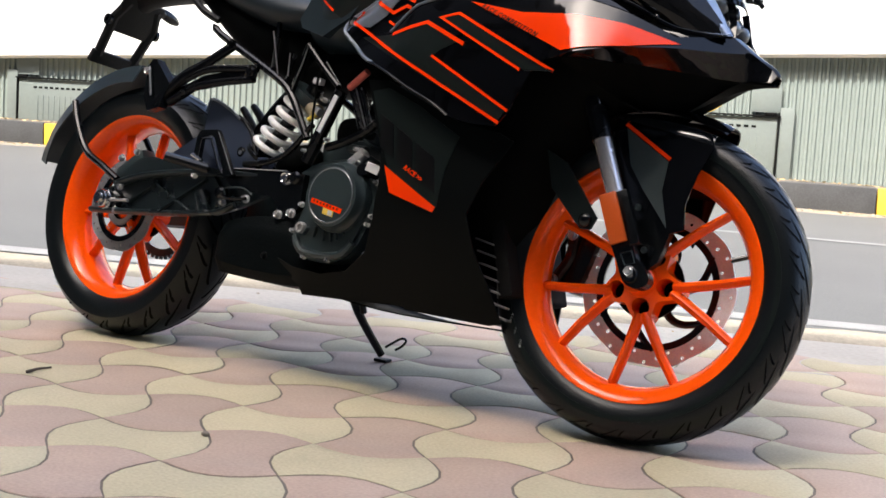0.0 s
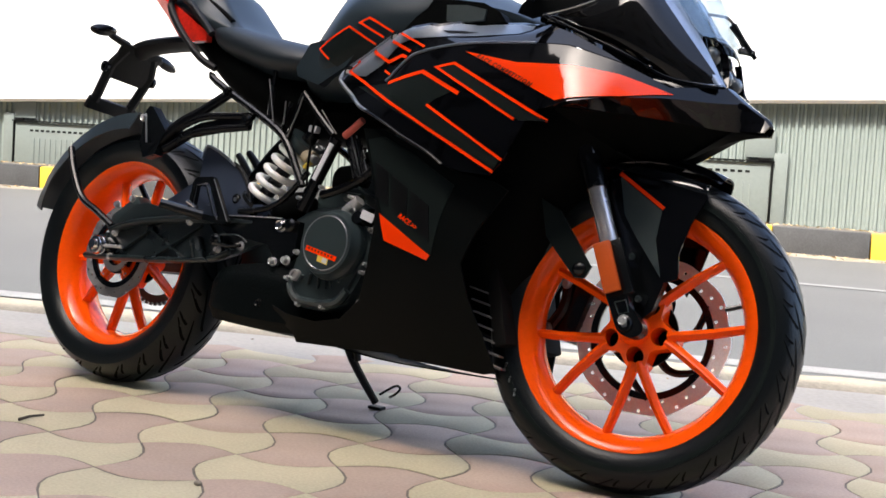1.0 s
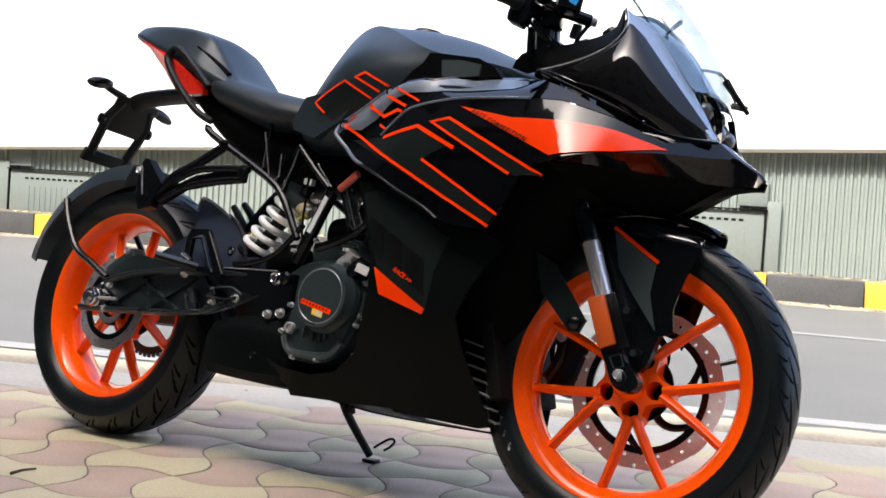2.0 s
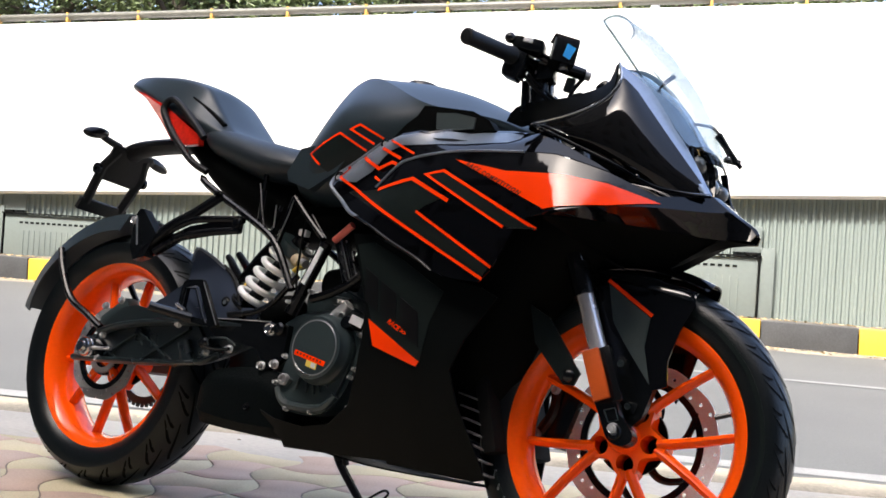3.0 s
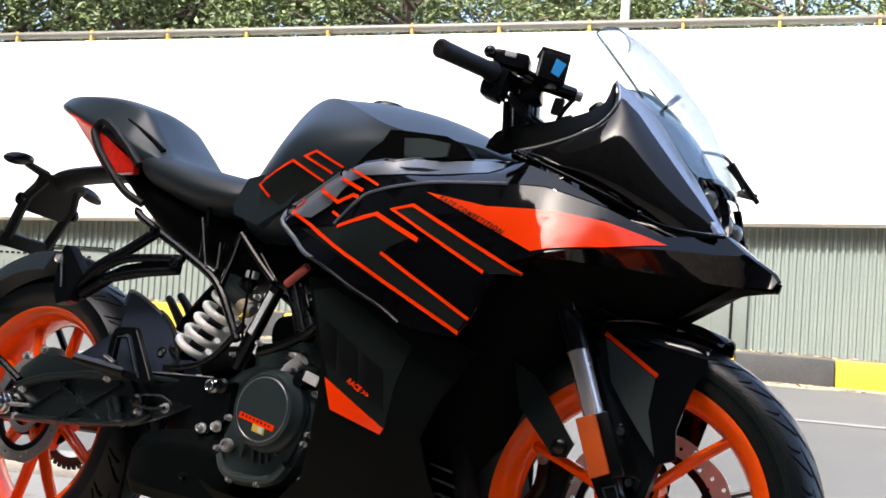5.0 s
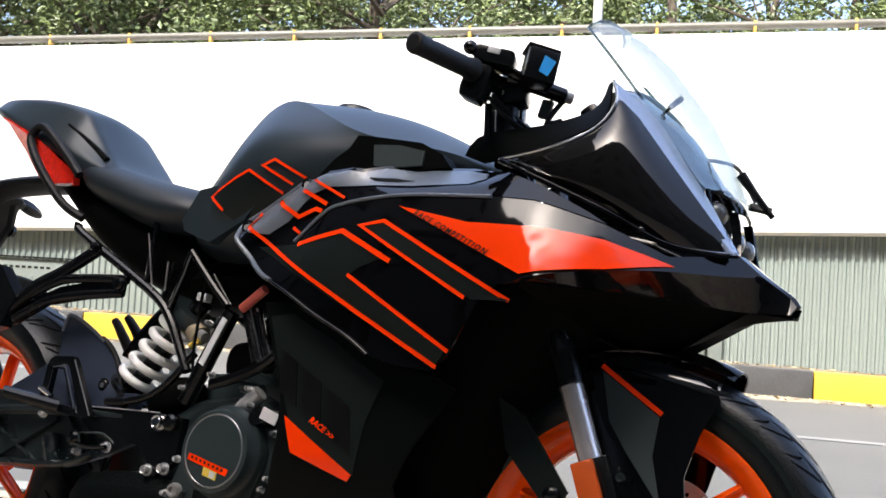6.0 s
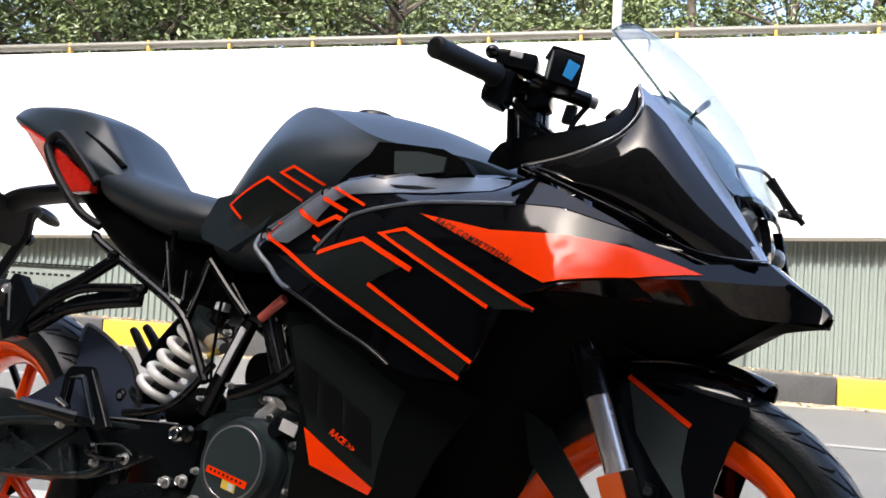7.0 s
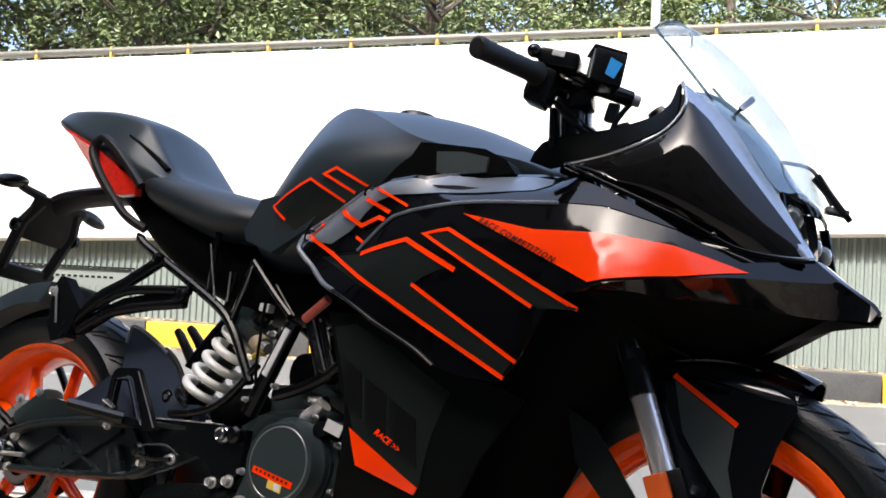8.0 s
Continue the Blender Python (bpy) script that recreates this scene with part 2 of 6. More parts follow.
def panel(outline, yfun, thick=0.003, step=0.03, holes=(), smooth=0, cut=None):
    """A moulded sheet: an outline in the side view, laid on the surface y = yfun(x, z), with thickness inwards."""
    pts = [(p.x, p.y) for p in spline([(a, b, 0) for a, b in outline], smooth, True)] if smooth else outline
    bm = fill([pts, *holes], step)
    if cut:
        (x0, z0), (x1, z1) = cut
        bmesh.ops.bisect_plane(bm, geom=bm.verts[:] + bm.edges[:] + bm.faces[:], plane_co=(x0, 0, z0), plane_no=(z0 - z1, 0, x1 - x0))
    for v in bm.verts:
        v.co.y = yfun(v.co.x, v.co.z)
    if thick:
        ext = bmesh.ops.extrude_face_region(bm, geom=bm.faces[:])
        for e in ext["geom"]:
            if isinstance(e, bmesh.types.BMVert):
                e.co.y += thick if yfun(e.co.x, e.co.z) <= 0 else -thick
    return bm


def mirrored(bm):
    out = bm.copy()
    for v in out.verts:
        v.co.y = -v.co.y
    return out


def pair(name, bm, material, parent, label="", xf=None, angle=35):
    """The same part on the right and, mirrored, on the left."""
    other = mirrored(bm)
    a = part(name, bm, material, parent, label, xf, angle)
    part(name, other, material, parent, label, xf, angle)
    return a


def ruled(a, b, n=16, m=8, thick=0.003, sag=None):
    """A sheet between two lines; sag pushes its middle along a vector."""
    def even(p):
        p = spline(p, 8)
        d = [0.0]
        for u, v in zip(p, p[1:]):
            d.append(d[-1] + (v - u).length)
        out = []
        for k in range(n + 1):
            t = d[-1] * k / n
            i = max(j for j in range(len(d)) if d[j] <= t + 1e-9)
            i = min(i, len(p) - 2)
            f = (t - d[i]) / max(d[i + 1] - d[i], 1e-9)
            out.append(p[i].lerp(p[i + 1], f))
        return out
    A, B = even(a), even(b)
    bm = bmesh.new()
    rows = []
    for j in range(m + 1):
        t = j / m
        rows.append([bm.verts.new(p.lerp(q, t) + (Vector(sag) * 4 * t * (1 - t) if sag else Vector())) for p, q in zip(A, B)])
    for r, s in zip(rows, rows[1:]):
        for k in range(n):
            bm.faces.new((r[k], r[k + 1], s[k + 1], s[k]))
    if thick:
        bmesh.ops.recalc_face_normals(bm, faces=bm.faces)
        bmesh.ops.solidify(bm, geom=bm.faces[:], thickness=thick)
    return bm


def loft(rows, levels=2, cap=True, sharp=(), crease=1.0):
    """A body with mirrored halves. Rows: x and the right half's (half width, z) from the top's middle to the bottom's middle."""
    bm = bmesh.new()
    rings = []
    for x, half in rows:
        right = [(x, -w, z) for w, z in half]
        left = [(x, w, z) for w, z in half if w > 1e-6][::-1]
        rings.append([bm.verts.new(p) for p in right + left])
    k = len(rings[0])
    for a, b in zip(rings, rings[1:]):
        for j in range(k):
            bm.faces.new((a[j], a[(j + 1) % k], b[(j + 1) % k], b[j]))
    if cap:
        bm.faces.new(rings[0][::-1])
        bm.faces.new(rings[-1])
    bmesh.ops.recalc_face_normals(bm, faces=bm.faces)
    if sharp:
        cr = bm.edges.layers.float.new("crease_edge")
        for e in bm.edges:
            idx = {i % k for i, r in ((r.index(v), r) for v in e.verts for r in rings if v in r)}
            if idx and len(idx) == 1 and next(iter(idx)) in sharp or idx and len(idx) == 1 and (k - next(iter(idx))) in sharp:
                e[cr] = crease
    return smoothed(bm, levels)


def smoothed(bm, levels=2):
    me = bpy.data.meshes.new("t")
    bm.to_mesh(me)
    bm.free()
    ob = new("t", me)
    ob.modifiers.new("s", "SUBSURF").levels = levels
    dg = bpy.context.evaluated_depsgraph_get()
    res = bpy.data.meshes.new_from_object(ob.evaluated_get(dg))
    out = bmesh.new()
    out.from_mesh(res)
    bpy.data.objects.remove(ob)
    bpy.data.meshes.remove(me)
    bpy.data.meshes.remove(res)
    return out


def bead(c, r, squash=(1, 1, 1), rot=(0, 0, 0), seg=12):
    bm = bmesh.new()
    bmesh.ops.create_uvsphere(bm, u_segments=seg, v_segments=seg // 2 + 2, radius=r)
    bmesh.ops.transform(bm, matrix=pose(*c, *rot) @ Matrix.Diagonal((*squash, 1)), verts=bm.verts)
    return bm


def bolt(x, y, z, r=0.007, h=0.006, name="bolt", parent=None, material=None, xf=None, n=6):
    """A bolt head that points to the right side (towards -y)."""
    bm = lathe([(0.0001, -h), (r * 0.55, -h), (r * 0.6, -h * 0.7), (r * 0.9, -h * 0.9), (r, -h * 0.6), (r, 0), (r * 1.35, 0.0), (r * 1.35, 0.002)], (x, y, z), n * 2, closed=False)
    return part(name, bm, material or M_BOLT, parent, "", xf)


from mathutils.bvhtree import BVHTree


def surface(*bms):
    trees = [BVHTree.FromBMesh(b) for b in bms]

    def y_at(x, z):
        best = None
        for t in trees:
            hit = t.ray_cast(Vector((x, -1, z)), Vector((0, 1, 0)))
            if hit[0] is not None and (best is None or hit[0].y < best):
                best = hit[0].y
        return best
    return y_at


def decal(name, outline, y_at, material, parent, lift=0.0016, label="", holes=(), xf=None, step=0.03, fallback=-0.2):
    """A thin foil that lies on a surface seen from the right."""
    bm = fill([outline, *holes], step)
    last = fallback
    for v in bm.verts:
        y = y_at(v.co.x, v.co.z)
        if y is None:
            for dx, dz in ((0.006, 0), (-0.006, 0), (0, 0.006), (0, -0.006), (0.015, 0), (-0.015, 0), (0, 0.015), (0, -0.015)):
                y = y_at(v.co.x + dx, v.co.z + dz)
                if y is not None:
                    break
        last = y if y is not None else last
        v.co.y = last - lift
    ext = bmesh.ops.extrude_face_region(bm, geom=bm.faces[:])
    for e in ext["geom"]:
        if isinstance(e, bmesh.types.BMVert):
            e.co.y += 0.0012
    return part(name, bm, material, parent, label, xf, 60)


def band(pts, w):
    """The outline of a stripe of width w along a line in the side view."""
    p = [Vector((a, b)) for a, b in pts]
    left, right = [], []
    for i, q in enumerate(p):
        d0 = (q - p[i - 1]).normalized() if i else (p[1] - q).normalized()
        d1 = (p[i + 1] - q).normalized() if i < len(p) - 1 else d0
        nrm = Vector((-d0.y - d1.y, d0.x + d1.x)).normalized()
        k = w / 2 / max(0.4, nrm.dot(Vector((-d0.y, d0.x))))
        left.append(tuple(q + nrm * k))
        right.append(tuple(q - nrm * k))
    return left + right[::-1]


def interp(x, table):
    xs, ys = [a for a, _ in table], [b for _, b in table]
    return float(np.interp(x, xs, ys))


# ---- the street ----
def road_z(s, n):
    """The road's surface rises a little towards the far kerb."""
    c = min(max(n - 3.6, 0.0), 5.46)
    return 0.0178 * c - 0.0021 * c * max(min(s - 1.0, 8.0), -14.0)


def sheet(rows_n, s_list, zfun, name, material, label, category="ground", kind="structure", thick=0.0, turn=0.0):
    bm = bmesh.new()
    grid = [[bm.verts.new(W(s, n + (s + 1) * turn, zfun(s, n))) for s in s_list] for n in rows_n]
    for a, b in zip(grid, grid[1:]):
        for k in range(len(s_list) - 1):
            bm.faces.new((a[k], a[k + 1], b[k + 1], b[k]))
    if thick:
        bmesh.ops.recalc_face_normals(bm, faces=bm.faces)
        bmesh.ops.solidify(bm, geom=bm.faces[:], thickness=thick)
    ob = part(name, bm, material, None, label)
    return tagged(ob, label, category, "", kind)


S_WIDE = [-400, -120, -50, -25] + [-16 + 1.0 * k for k in range(29)] + [18, 30, 60, 150, 400]
ground = sheet([-400, -60, -12, -4, 0, 2.9, 3.06, 3.6, 3.85, 5, 6, 7, 8, 9.15, 9.9, 30, 120, 400], S_WIDE,
               lambda s, n: road_z(s, n) - (0.0013 if n < 2.95 else 0.030 if n < 3.5 else 0.012 if n < 3.7 else 0.004), "ground", M_JOINT, "brown sandy soil under the paving and the road")
sheet([3.60, 4, 5, 6, 7, 8, 9.06], S_WIDE[3:-3], lambda s, n: road_z(s, n) + 0.002, "road", M_ROAD, "worn grey asphalt carriageway with pale dust", "road")
EDGE_TURN = 0.045                                     # the carriageway's edge runs off the pavers' line by this much
sheet([2.98, 3.2, 3.58], [-12 + 0.5 * k for k in range(41)], lambda s, n: -0.0505 + 0.003 * math.sin(s * 1.7) * math.sin(n * 9), "edge_concrete", M_CONC,
      "pale grey concrete edging strip beside the pavers", "pavement", thick=0.05)
random.seed(3)
sheet([3.45, 3.50, 3.57, 3.66, 3.74, 3.79], [-12 + 0.12 * k for k in range(168)],
      lambda s, n: -0.004 if n < 3.46 else 0.0048 + 0.005 * random.random() if n < 3.70 else 0.0032, "road_dust", M_DUST, "strip of sandy dust and grit along the road edge", "dust", turn=EDGE_TURN)


def line_on_road(name, n0, n1, turn, material, label):
    bm = bmesh.new()
    prev = None
    for k in range(40):
        s = -16 + 0.7 * k
        now = [bm.verts.new(W(s, n + (s + 1) * turn + 0.006 * math.sin(s * 5 + n * 40), road_z(s, n) + 0.0045)) for n in (n0, n1)]
        if prev:
            bm.faces.new((prev[0], now[0], now[1], prev[1]))
        prev = now
    return tagged(part(name, bm, material, None), label, "road marking", "", "structure")


line_on_road("edge_line", 3.745, 3.865, EDGE_TURN, M_LINE, "worn white edge line painted on the asphalt")
line_on_road("lane_line", 6.74, 6.84, -0.025, M_LINE2, "faded thin lane line on the asphalt")

random.seed(6)
bm = bmesh.new()
prev = None
for k in range(150):
    s = -16 + 0.16 * k
    reach = 0.16 + 0.16 * noise.noise(Vector((s * 1.3, 0, 0))) + 0.07 * random.random()
    now = [bm.verts.new(W(s, n, road_z(s, n) + z)) for n, z in ((9.062 - reach, 0.003), (9.062 - reach * 0.5, 0.007 + 0.004 * random.random()), (9.062, 0.012))]
    if prev:
        for j in range(2):
            bm.faces.new((prev[j], now[j], now[j + 1], prev[j + 1]))
    prev = now
tagged(part("kerb_dust", bm, M_GRIT, None), "ragged strip of pale dust and rubble along the kerb foot", "dust", "", "structure")

# the far kerb: painted blocks
BLOCK = 0.68


def kerb_mesh(material, name):
    bm = box((0, 0, 0.05), (BLOCK - 0.008, 0.16, 0.30), 0.014)
    for v in bm.verts:
        v.co += Vector((noise.noise(v.co * 6), noise.noise(v.co * 6 + Vector((5, 0, 0))), noise.noise(v.co * 6 + Vector((0, 7, 0))))) * 0.006
    return finish(bm, name, material)


kerb = tagged(empty("kerb", pose(*W(0, 9.14, 0))), "row of black and yellow painted concrete kerb blocks", "kerb", "", "structure")
kerb_meshes = [kerb_mesh(M_KBLACK, "kerb_block"), kerb_mesh(M_KYELLOW, "kerb_block")]
for k in range(-18, 9):
    s = 0.315 + BLOCK * k
    ob = new("kerb_block", kerb_meshes[k % 2])
    ob.parent = kerb
    ob.matrix_basis = pose(*(W(s, 9.14, road_z(s, 9.06)) - W(0, 9.14, 0)), 0, 0.35, 19 + random.uniform(-0.4, 0.4))

bm = bmesh.new()
prev = None
for k in range(60):
    s = -18 + 0.42 * k
    now = [bm.verts.new(W(s, n, road_z(s, 9.06) + z + (0.02 * noise.noise(Vector((s * 2, n * 5, 0))) if 9.3 < n < 9.6 else 0))) for n, z in ((9.16, 0.16), (9.24, 0.182), (9.36, 0.19), (9.5, 0.2), (9.75, 0.2))]
    if prev:
        for j in range(4):
            bm.faces.new((prev[j], now[j], now[j + 1], prev[j + 1]))
    prev = now
tagged(part("verge", bm, M_VERGE, None), "dusty raised strip between the kerb and the steel fence", "verge", "", "structure")


# corrugated steel fence under the parapet
def par_low(s):
    return 0.935 + 0.0427 * (s + 6.8)


def par_top(s):
    return 2.47 + 0.034 * (s + 6.82)


WALL_N, PAR_N = 9.56, 9.43
bm = bmesh.new()
prev = None
s, k = -13.0, 0
while s < 6.0:
    d = (0.0, 0.0, 0.016, 0.016)[k % 4]
    now = [bm.verts.new(W(s, WALL_N - d, z)) for z in (0.1, 0.75, 1.55)]
    if prev:
        for j in range(2):
            bm.faces.new((prev[j], now[j], now[j + 1], prev[j + 1]))
    prev = now
    s += (0.020, 0.008, 0.020, 0.008)[k % 4]
    k += 1
tagged(part("wall_corrugated", bm, M_SHEET, None, angle=20), "grey corrugated steel fence sheets below the white parapet", "fence", "", "structure")

# steel doors set in the fence
def steel_door(name, s0, s1, z0, z1, free):
    """free: the side of the latch and the open gap, 1 or -1 along the road."""
    door = tagged(empty(name, pose(*W((s0 + s1) / 2, WALL_N - 0.03, z0))), "closed grey steel utility door with small slotted vents", "door", "", "structure")
    w, h = s1 - s0, z1 - z0
    rot = Matrix.Rotation(ROAD, 4, "Z")
    edge_x = free * w / 2
    part("door_leaf", box((0, 0, h / 2), (w, 0.03, h), 0.004), M_DOORM, door, xf=rot)
    part("frame_edge", box((0, -0.012, h + 0.012), (w + 0.05, 0.05, 0.012), 0.002), M_DARK, door, "dark gap above the door", xf=rot)
    part("frame_edge", box((edge_x + free * 0.012, -0.010, h / 2), (0.009, 0.040, h + 0.03), 0.002), M_DARK, door, "dark gap beside the door", xf=rot)
    part("hinge", box((edge_x - free * 0.05, -0.03, h + 0.030), (0.09, 0.03, 0.018), 0.004), M_DARK, door, xf=rot)
    for i in range(int((w - 0.26) / 0.056)):
        x = edge_x - free * (0.17 + i * 0.056)
        part("vent_slot", box((x, -0.0155, h - 0.07), (0.034, 0.006, 0.018), 0.002), M_DARK, door, xf=rot)
        part("pressed_rib", box((x + 0.028, -0.015, h / 2 - 0.06), (0.012, 0.012, h - 0.16), 0.004), M_DOORM, door, xf=rot)
    part("jamb", box((edge_x + free * 0.072, 0.003, h / 2 + 0.03), (0.105, 0.03, h + 0.10), 0.004), M_DOORM, door, xf=rot)
    part("jamb", box((edge_x - free * 0.09, 0.006, h + 0.14), (0.22, 0.02, 0.2), 0.004), M_DOORM, door, xf=rot)


steel_door("door_1", -1.60, -0.08, 0.31, 0.765, 1)
steel_door("door_2", -6.72, -5.20, 0.37, 0.755, -1)


# white parapet
def parapet():
    bm = bmesh.new()
    prev = None
    for k in range(48):
        s = -14 + 0.42 * k
        sec = [(PAR_N + 0.02, par_low(s)), (PAR_N, par_low(s) + 0.02), (PAR_N, par_top(s) - 0.03), (PAR_N + 0.03, par_top(s)), (PAR_N + 0.36, par_top(s)), (PAR_N + 0.36, par_low(s))]
        now = [bm.verts.new(W(s, n, z)) for n, z in sec]
        if prev:
            for j in range(6):
                bm.faces.new((prev[j], now[j], now[(j + 1) % 6], prev[(j + 1) % 6]))
        else:
            bm.faces.new(now)
        prev = now
    bm.faces.new(prev[::-1])
    return bm


tagged(part("wall_parapet", parapet(), M_PARAPET, None, angle=25), "white painted concrete parapet of a ramp, sunlit", "wall", "", "structure")
for s0, s1, z in ((0.25, 0.75, 1.88), (-4.95, -4.35, 1.60), (-4.20, -3.95, 1.66), (-0.9, -0.5, 2.1)):
    p = [W(s0 + (s1 - s0) * k / 9, PAR_N - 0.0015, z + 0.01 * noise.noise(Vector((k * 0.9, s0, 0)))) for k in range(10)]
    tagged(part("crack", tube(p, 0.0035, 5, squash=0.4), M_CRACK, None), "thin hairline crack in the white parapet", "crack", "", "structure")


# pipe rail on short posts
rail = tagged(empty("guard_rail", pose(*W(0, PAR_N + 0.12, 2.7))), "dull olive pipe rail on short ochre posts", "railing", "", "structure")
off = Matrix.Translation(-W(0, PAR_N + 0.12, 2.7))
part("pipe", tube([W(s, PAR_N + 0.12, par_top(s) + 0.075) for s in (-14, -10, -6, -2, 2, 5.5)], 0.032, 14), M_RAIL, rail, xf=off)
for k in range(-19, 8):
    s = 0.16 + 0.71 * k
    z = par_top(s)
    bm = box((0, 0, 0.052), (0.024, 0.05, 0.115), 0.005)
    box((0, 0, 0.006), (0.06, 0.09, 0.012), 0.003, bm=bm)
    part("post", bm, M_POST, rail, xf=off @ pose(*W(s, PAR_N + 0.115, z), 0, 0, 19 + random.uniform(-3, 3)))
tagged(part("slim_pole", tube([W(-1.10, 10.6, 0.2), W(-1.10, 10.6, 7.5)], 0.04, 12), M_POLE, None), "slim pale painted steel pole behind the parapet", "pole")

# an unseen tall dark building, added behind the viewer, shades the paved apron
shade_n = 3.74
hgt = 14.0
back = shade_n - hgt * math.cos(SUN_EL) * math.cos(SUN_AZ) / math.sin(SUN_EL)
bm = box((0, 0, hgt / 2), (60, 6, hgt), 0.02)
house = tagged(empty("building", pose(*W(-6, back - 3 - 5 * EDGE_TURN, 0), 0, 0, 21.6)), "tall dark unseen building facing the road, added for shade", "building")
part("wall", bm, M_BUILD, house)
for i in range(12):
    for j in range(3):
        part("window", box((-24 + i * 4.2, 3.02, 2.2 + j * 3.2), (1.6, 0.08, 1.5), 0.02), M_DARK, house)
# a second, unseen block added behind the motorcycle, for dark reflections; closes the street
block = tagged(empty("building", pose(*W(-20.5, 0.5, 0), 0, 0, 19)), "tall dark unseen building at the end of the street, added for dark reflections", "building")
part("wall", box((0, 0, 14), (8, 27, 28), 0.02), M_BUILD, block)
for i in range(6):
    for j in range(6):
        part("window", box((4.02, -10.5 + i * 4.2, 2.4 + j * 4.0), (0.08, 1.6, 1.7), 0.02), M_DARK, block)


# ---- trees behind the parapet ----
def tree(name, s, n, h, seed, label, crown_w=2.2, dense=26):
    rnd = random.Random(seed)
    base = W(s, n, 0)
    top = empty(name, pose(*base))
    tagged(top, label, "tree", "trees behind the parapet")
    bm = bmesh.new()
    tips = []
    trunk = [Vector((0, 0, 0)), Vector((rnd.uniform(-.15, .15), rnd.uniform(-.1, .1), h * 0.25)), Vector((rnd.uniform(-.3, .3), 0, h * 0.5)), Vector((rnd.uniform(-.5, .5), rnd.uniform(-.3, .3), h * 0.85))]
    tube(trunk, 0.17, 8, 0.05, smooth=4, bm=bm)
    for k in range(11):
        a = rnd.uniform(0, 2 * math.pi)
        z0 = h * rnd.uniform(0.32, 0.75)
        f = z0 / h
        start = trunk[1].lerp(trunk[3], max(0.0, (f - 0.25) / 0.6))
        end = start + Vector((math.cos(a) * crown_w * rnd.uniform(.5, 1), math.sin(a) * crown_w * rnd.uniform(.4, .9), rnd.uniform(0.2, 1.4)))
        mid = start.lerp(end, 0.5) + Vector((rnd.uniform(-.2, .2), rnd.uniform(-.2, .2), rnd.uniform(-.05, .3)))
        tube([start, mid, end], 0.042, 6, 0.012, smooth=3, bm=bm)
        tips += [mid, end, start.lerp(end, 0.75)]
        for q in range(3):
            e2 = mid.lerp(end, rnd.random()) + Vector((rnd.uniform(-.7, .7), rnd.uniform(-.6, .6), rnd.uniform(-.3, .7)))
            tube([mid, mid.lerp(e2, .5) + Vector((0, 0, .08)), e2], 0.018, 5, 0.006, bm=bm)
            tips.append(e2)
    part("trunk", bm, M_BARK, top)
    verts, faces = [], []
    for tip in tips:
        for c in range(3):
            cl = tip + Vector((rnd.gauss(0, .34), rnd.gauss(0, .34), rnd.gauss(0, .26)))
            for q in range(dense):
                p = cl + Vector((rnd.gauss(0, .135), rnd.gauss(0, .135), rnd.gauss(0, .085)))
                u = Vector((rnd.gauss(0, 1), rnd.gauss(0, 1), rnd.gauss(0, .6))).normalized()
                v = u.orthogonal().normalized()
                v = Matrix.Rotation(rnd.uniform(0, 6.28), 3, u) @ v
                l, w = rnd.uniform(.022, .054), rnd.uniform(.013, .028)
                i = len(verts)
                nn = u.cross(v) * l * 0.18
                verts += [p - u * l, p + v * w - nn, p + u * l, p - v * w - nn]
                faces.append((i, i + 1, i + 2, i + 3))
    me = bpy.data.meshes.new("crown")
    me.from_pydata([tuple(v) for v in verts], [], faces)
    me.materials.append(M_LEAF)
    crown = new("crown", me)
    crown.parent = top


TREES = [(-11.5, 14.5, 5.6, 2.3), (-9.2, 16.5, 6.2, 2.4), (-7.3, 14.2, 5.4, 2.1), (-5.4, 16.2, 6.0, 2.4), (-3.9, 14.4, 5.7, 2.0), (-2.3, 16.8, 6.4, 2.4), (-0.4, 15.0, 5.6, 2.1), (1.4, 16.6, 6.0, 2.3), (3.2, 15.2, 5.2, 2.0), (-13.5, 17, 6.3, 2.4),
         (-8.2, 19.5, 7.2, 2.6), (-4.7, 20.0, 7.4, 2.6), (-1.3, 20.3, 7.0, 2.6), (2.6, 20.0, 7.0, 2.6), (-11.8, 20.4, 7.4, 2.6), (-6.6, 12.6, 5.0, 1.9), (-8.6, 13.2, 5.4, 2.0), (-10.4, 12.4, 5.0, 1.9), (-3.2, 18.2, 6.6, 2.4), (0.6, 18.4, 6.4, 2.4)]
for k, (s, n, h, w) in enumerate(TREES):
    tree("tree", s, n, h, 170 + k, "leafy green roadside tree with thin dark limbs", w, 66)


# ---- the motorcycle: x ahead, y to its left, z up, before it leans on its stand ----
LEANS, STEERS, RAKE = 10.7, 6.3, radians(23.5)
bike = tagged(empty("motorcycle", pose(0, 0, 0, -LEANS, 0, 0)), "black and orange sports motorcycle leaning on its side stand", "motorcycle")
AXIS = Vector((-math.sin(RAKE), 0, math.cos(RAKE)))
REAR, FRONT = Vector((-0.006, 0, 0.3064)), Vector((1.3405, 0, 0.2934))
PIVOT = FRONT - 0.034 * Vector((math.cos(RAKE), 0, math.sin(RAKE)))
STEER = Matrix.Translation(PIVOT) @ Matrix.Rotation(radians(STEERS), 4, AXIS) @ Matrix.Translation(-PIVOT)


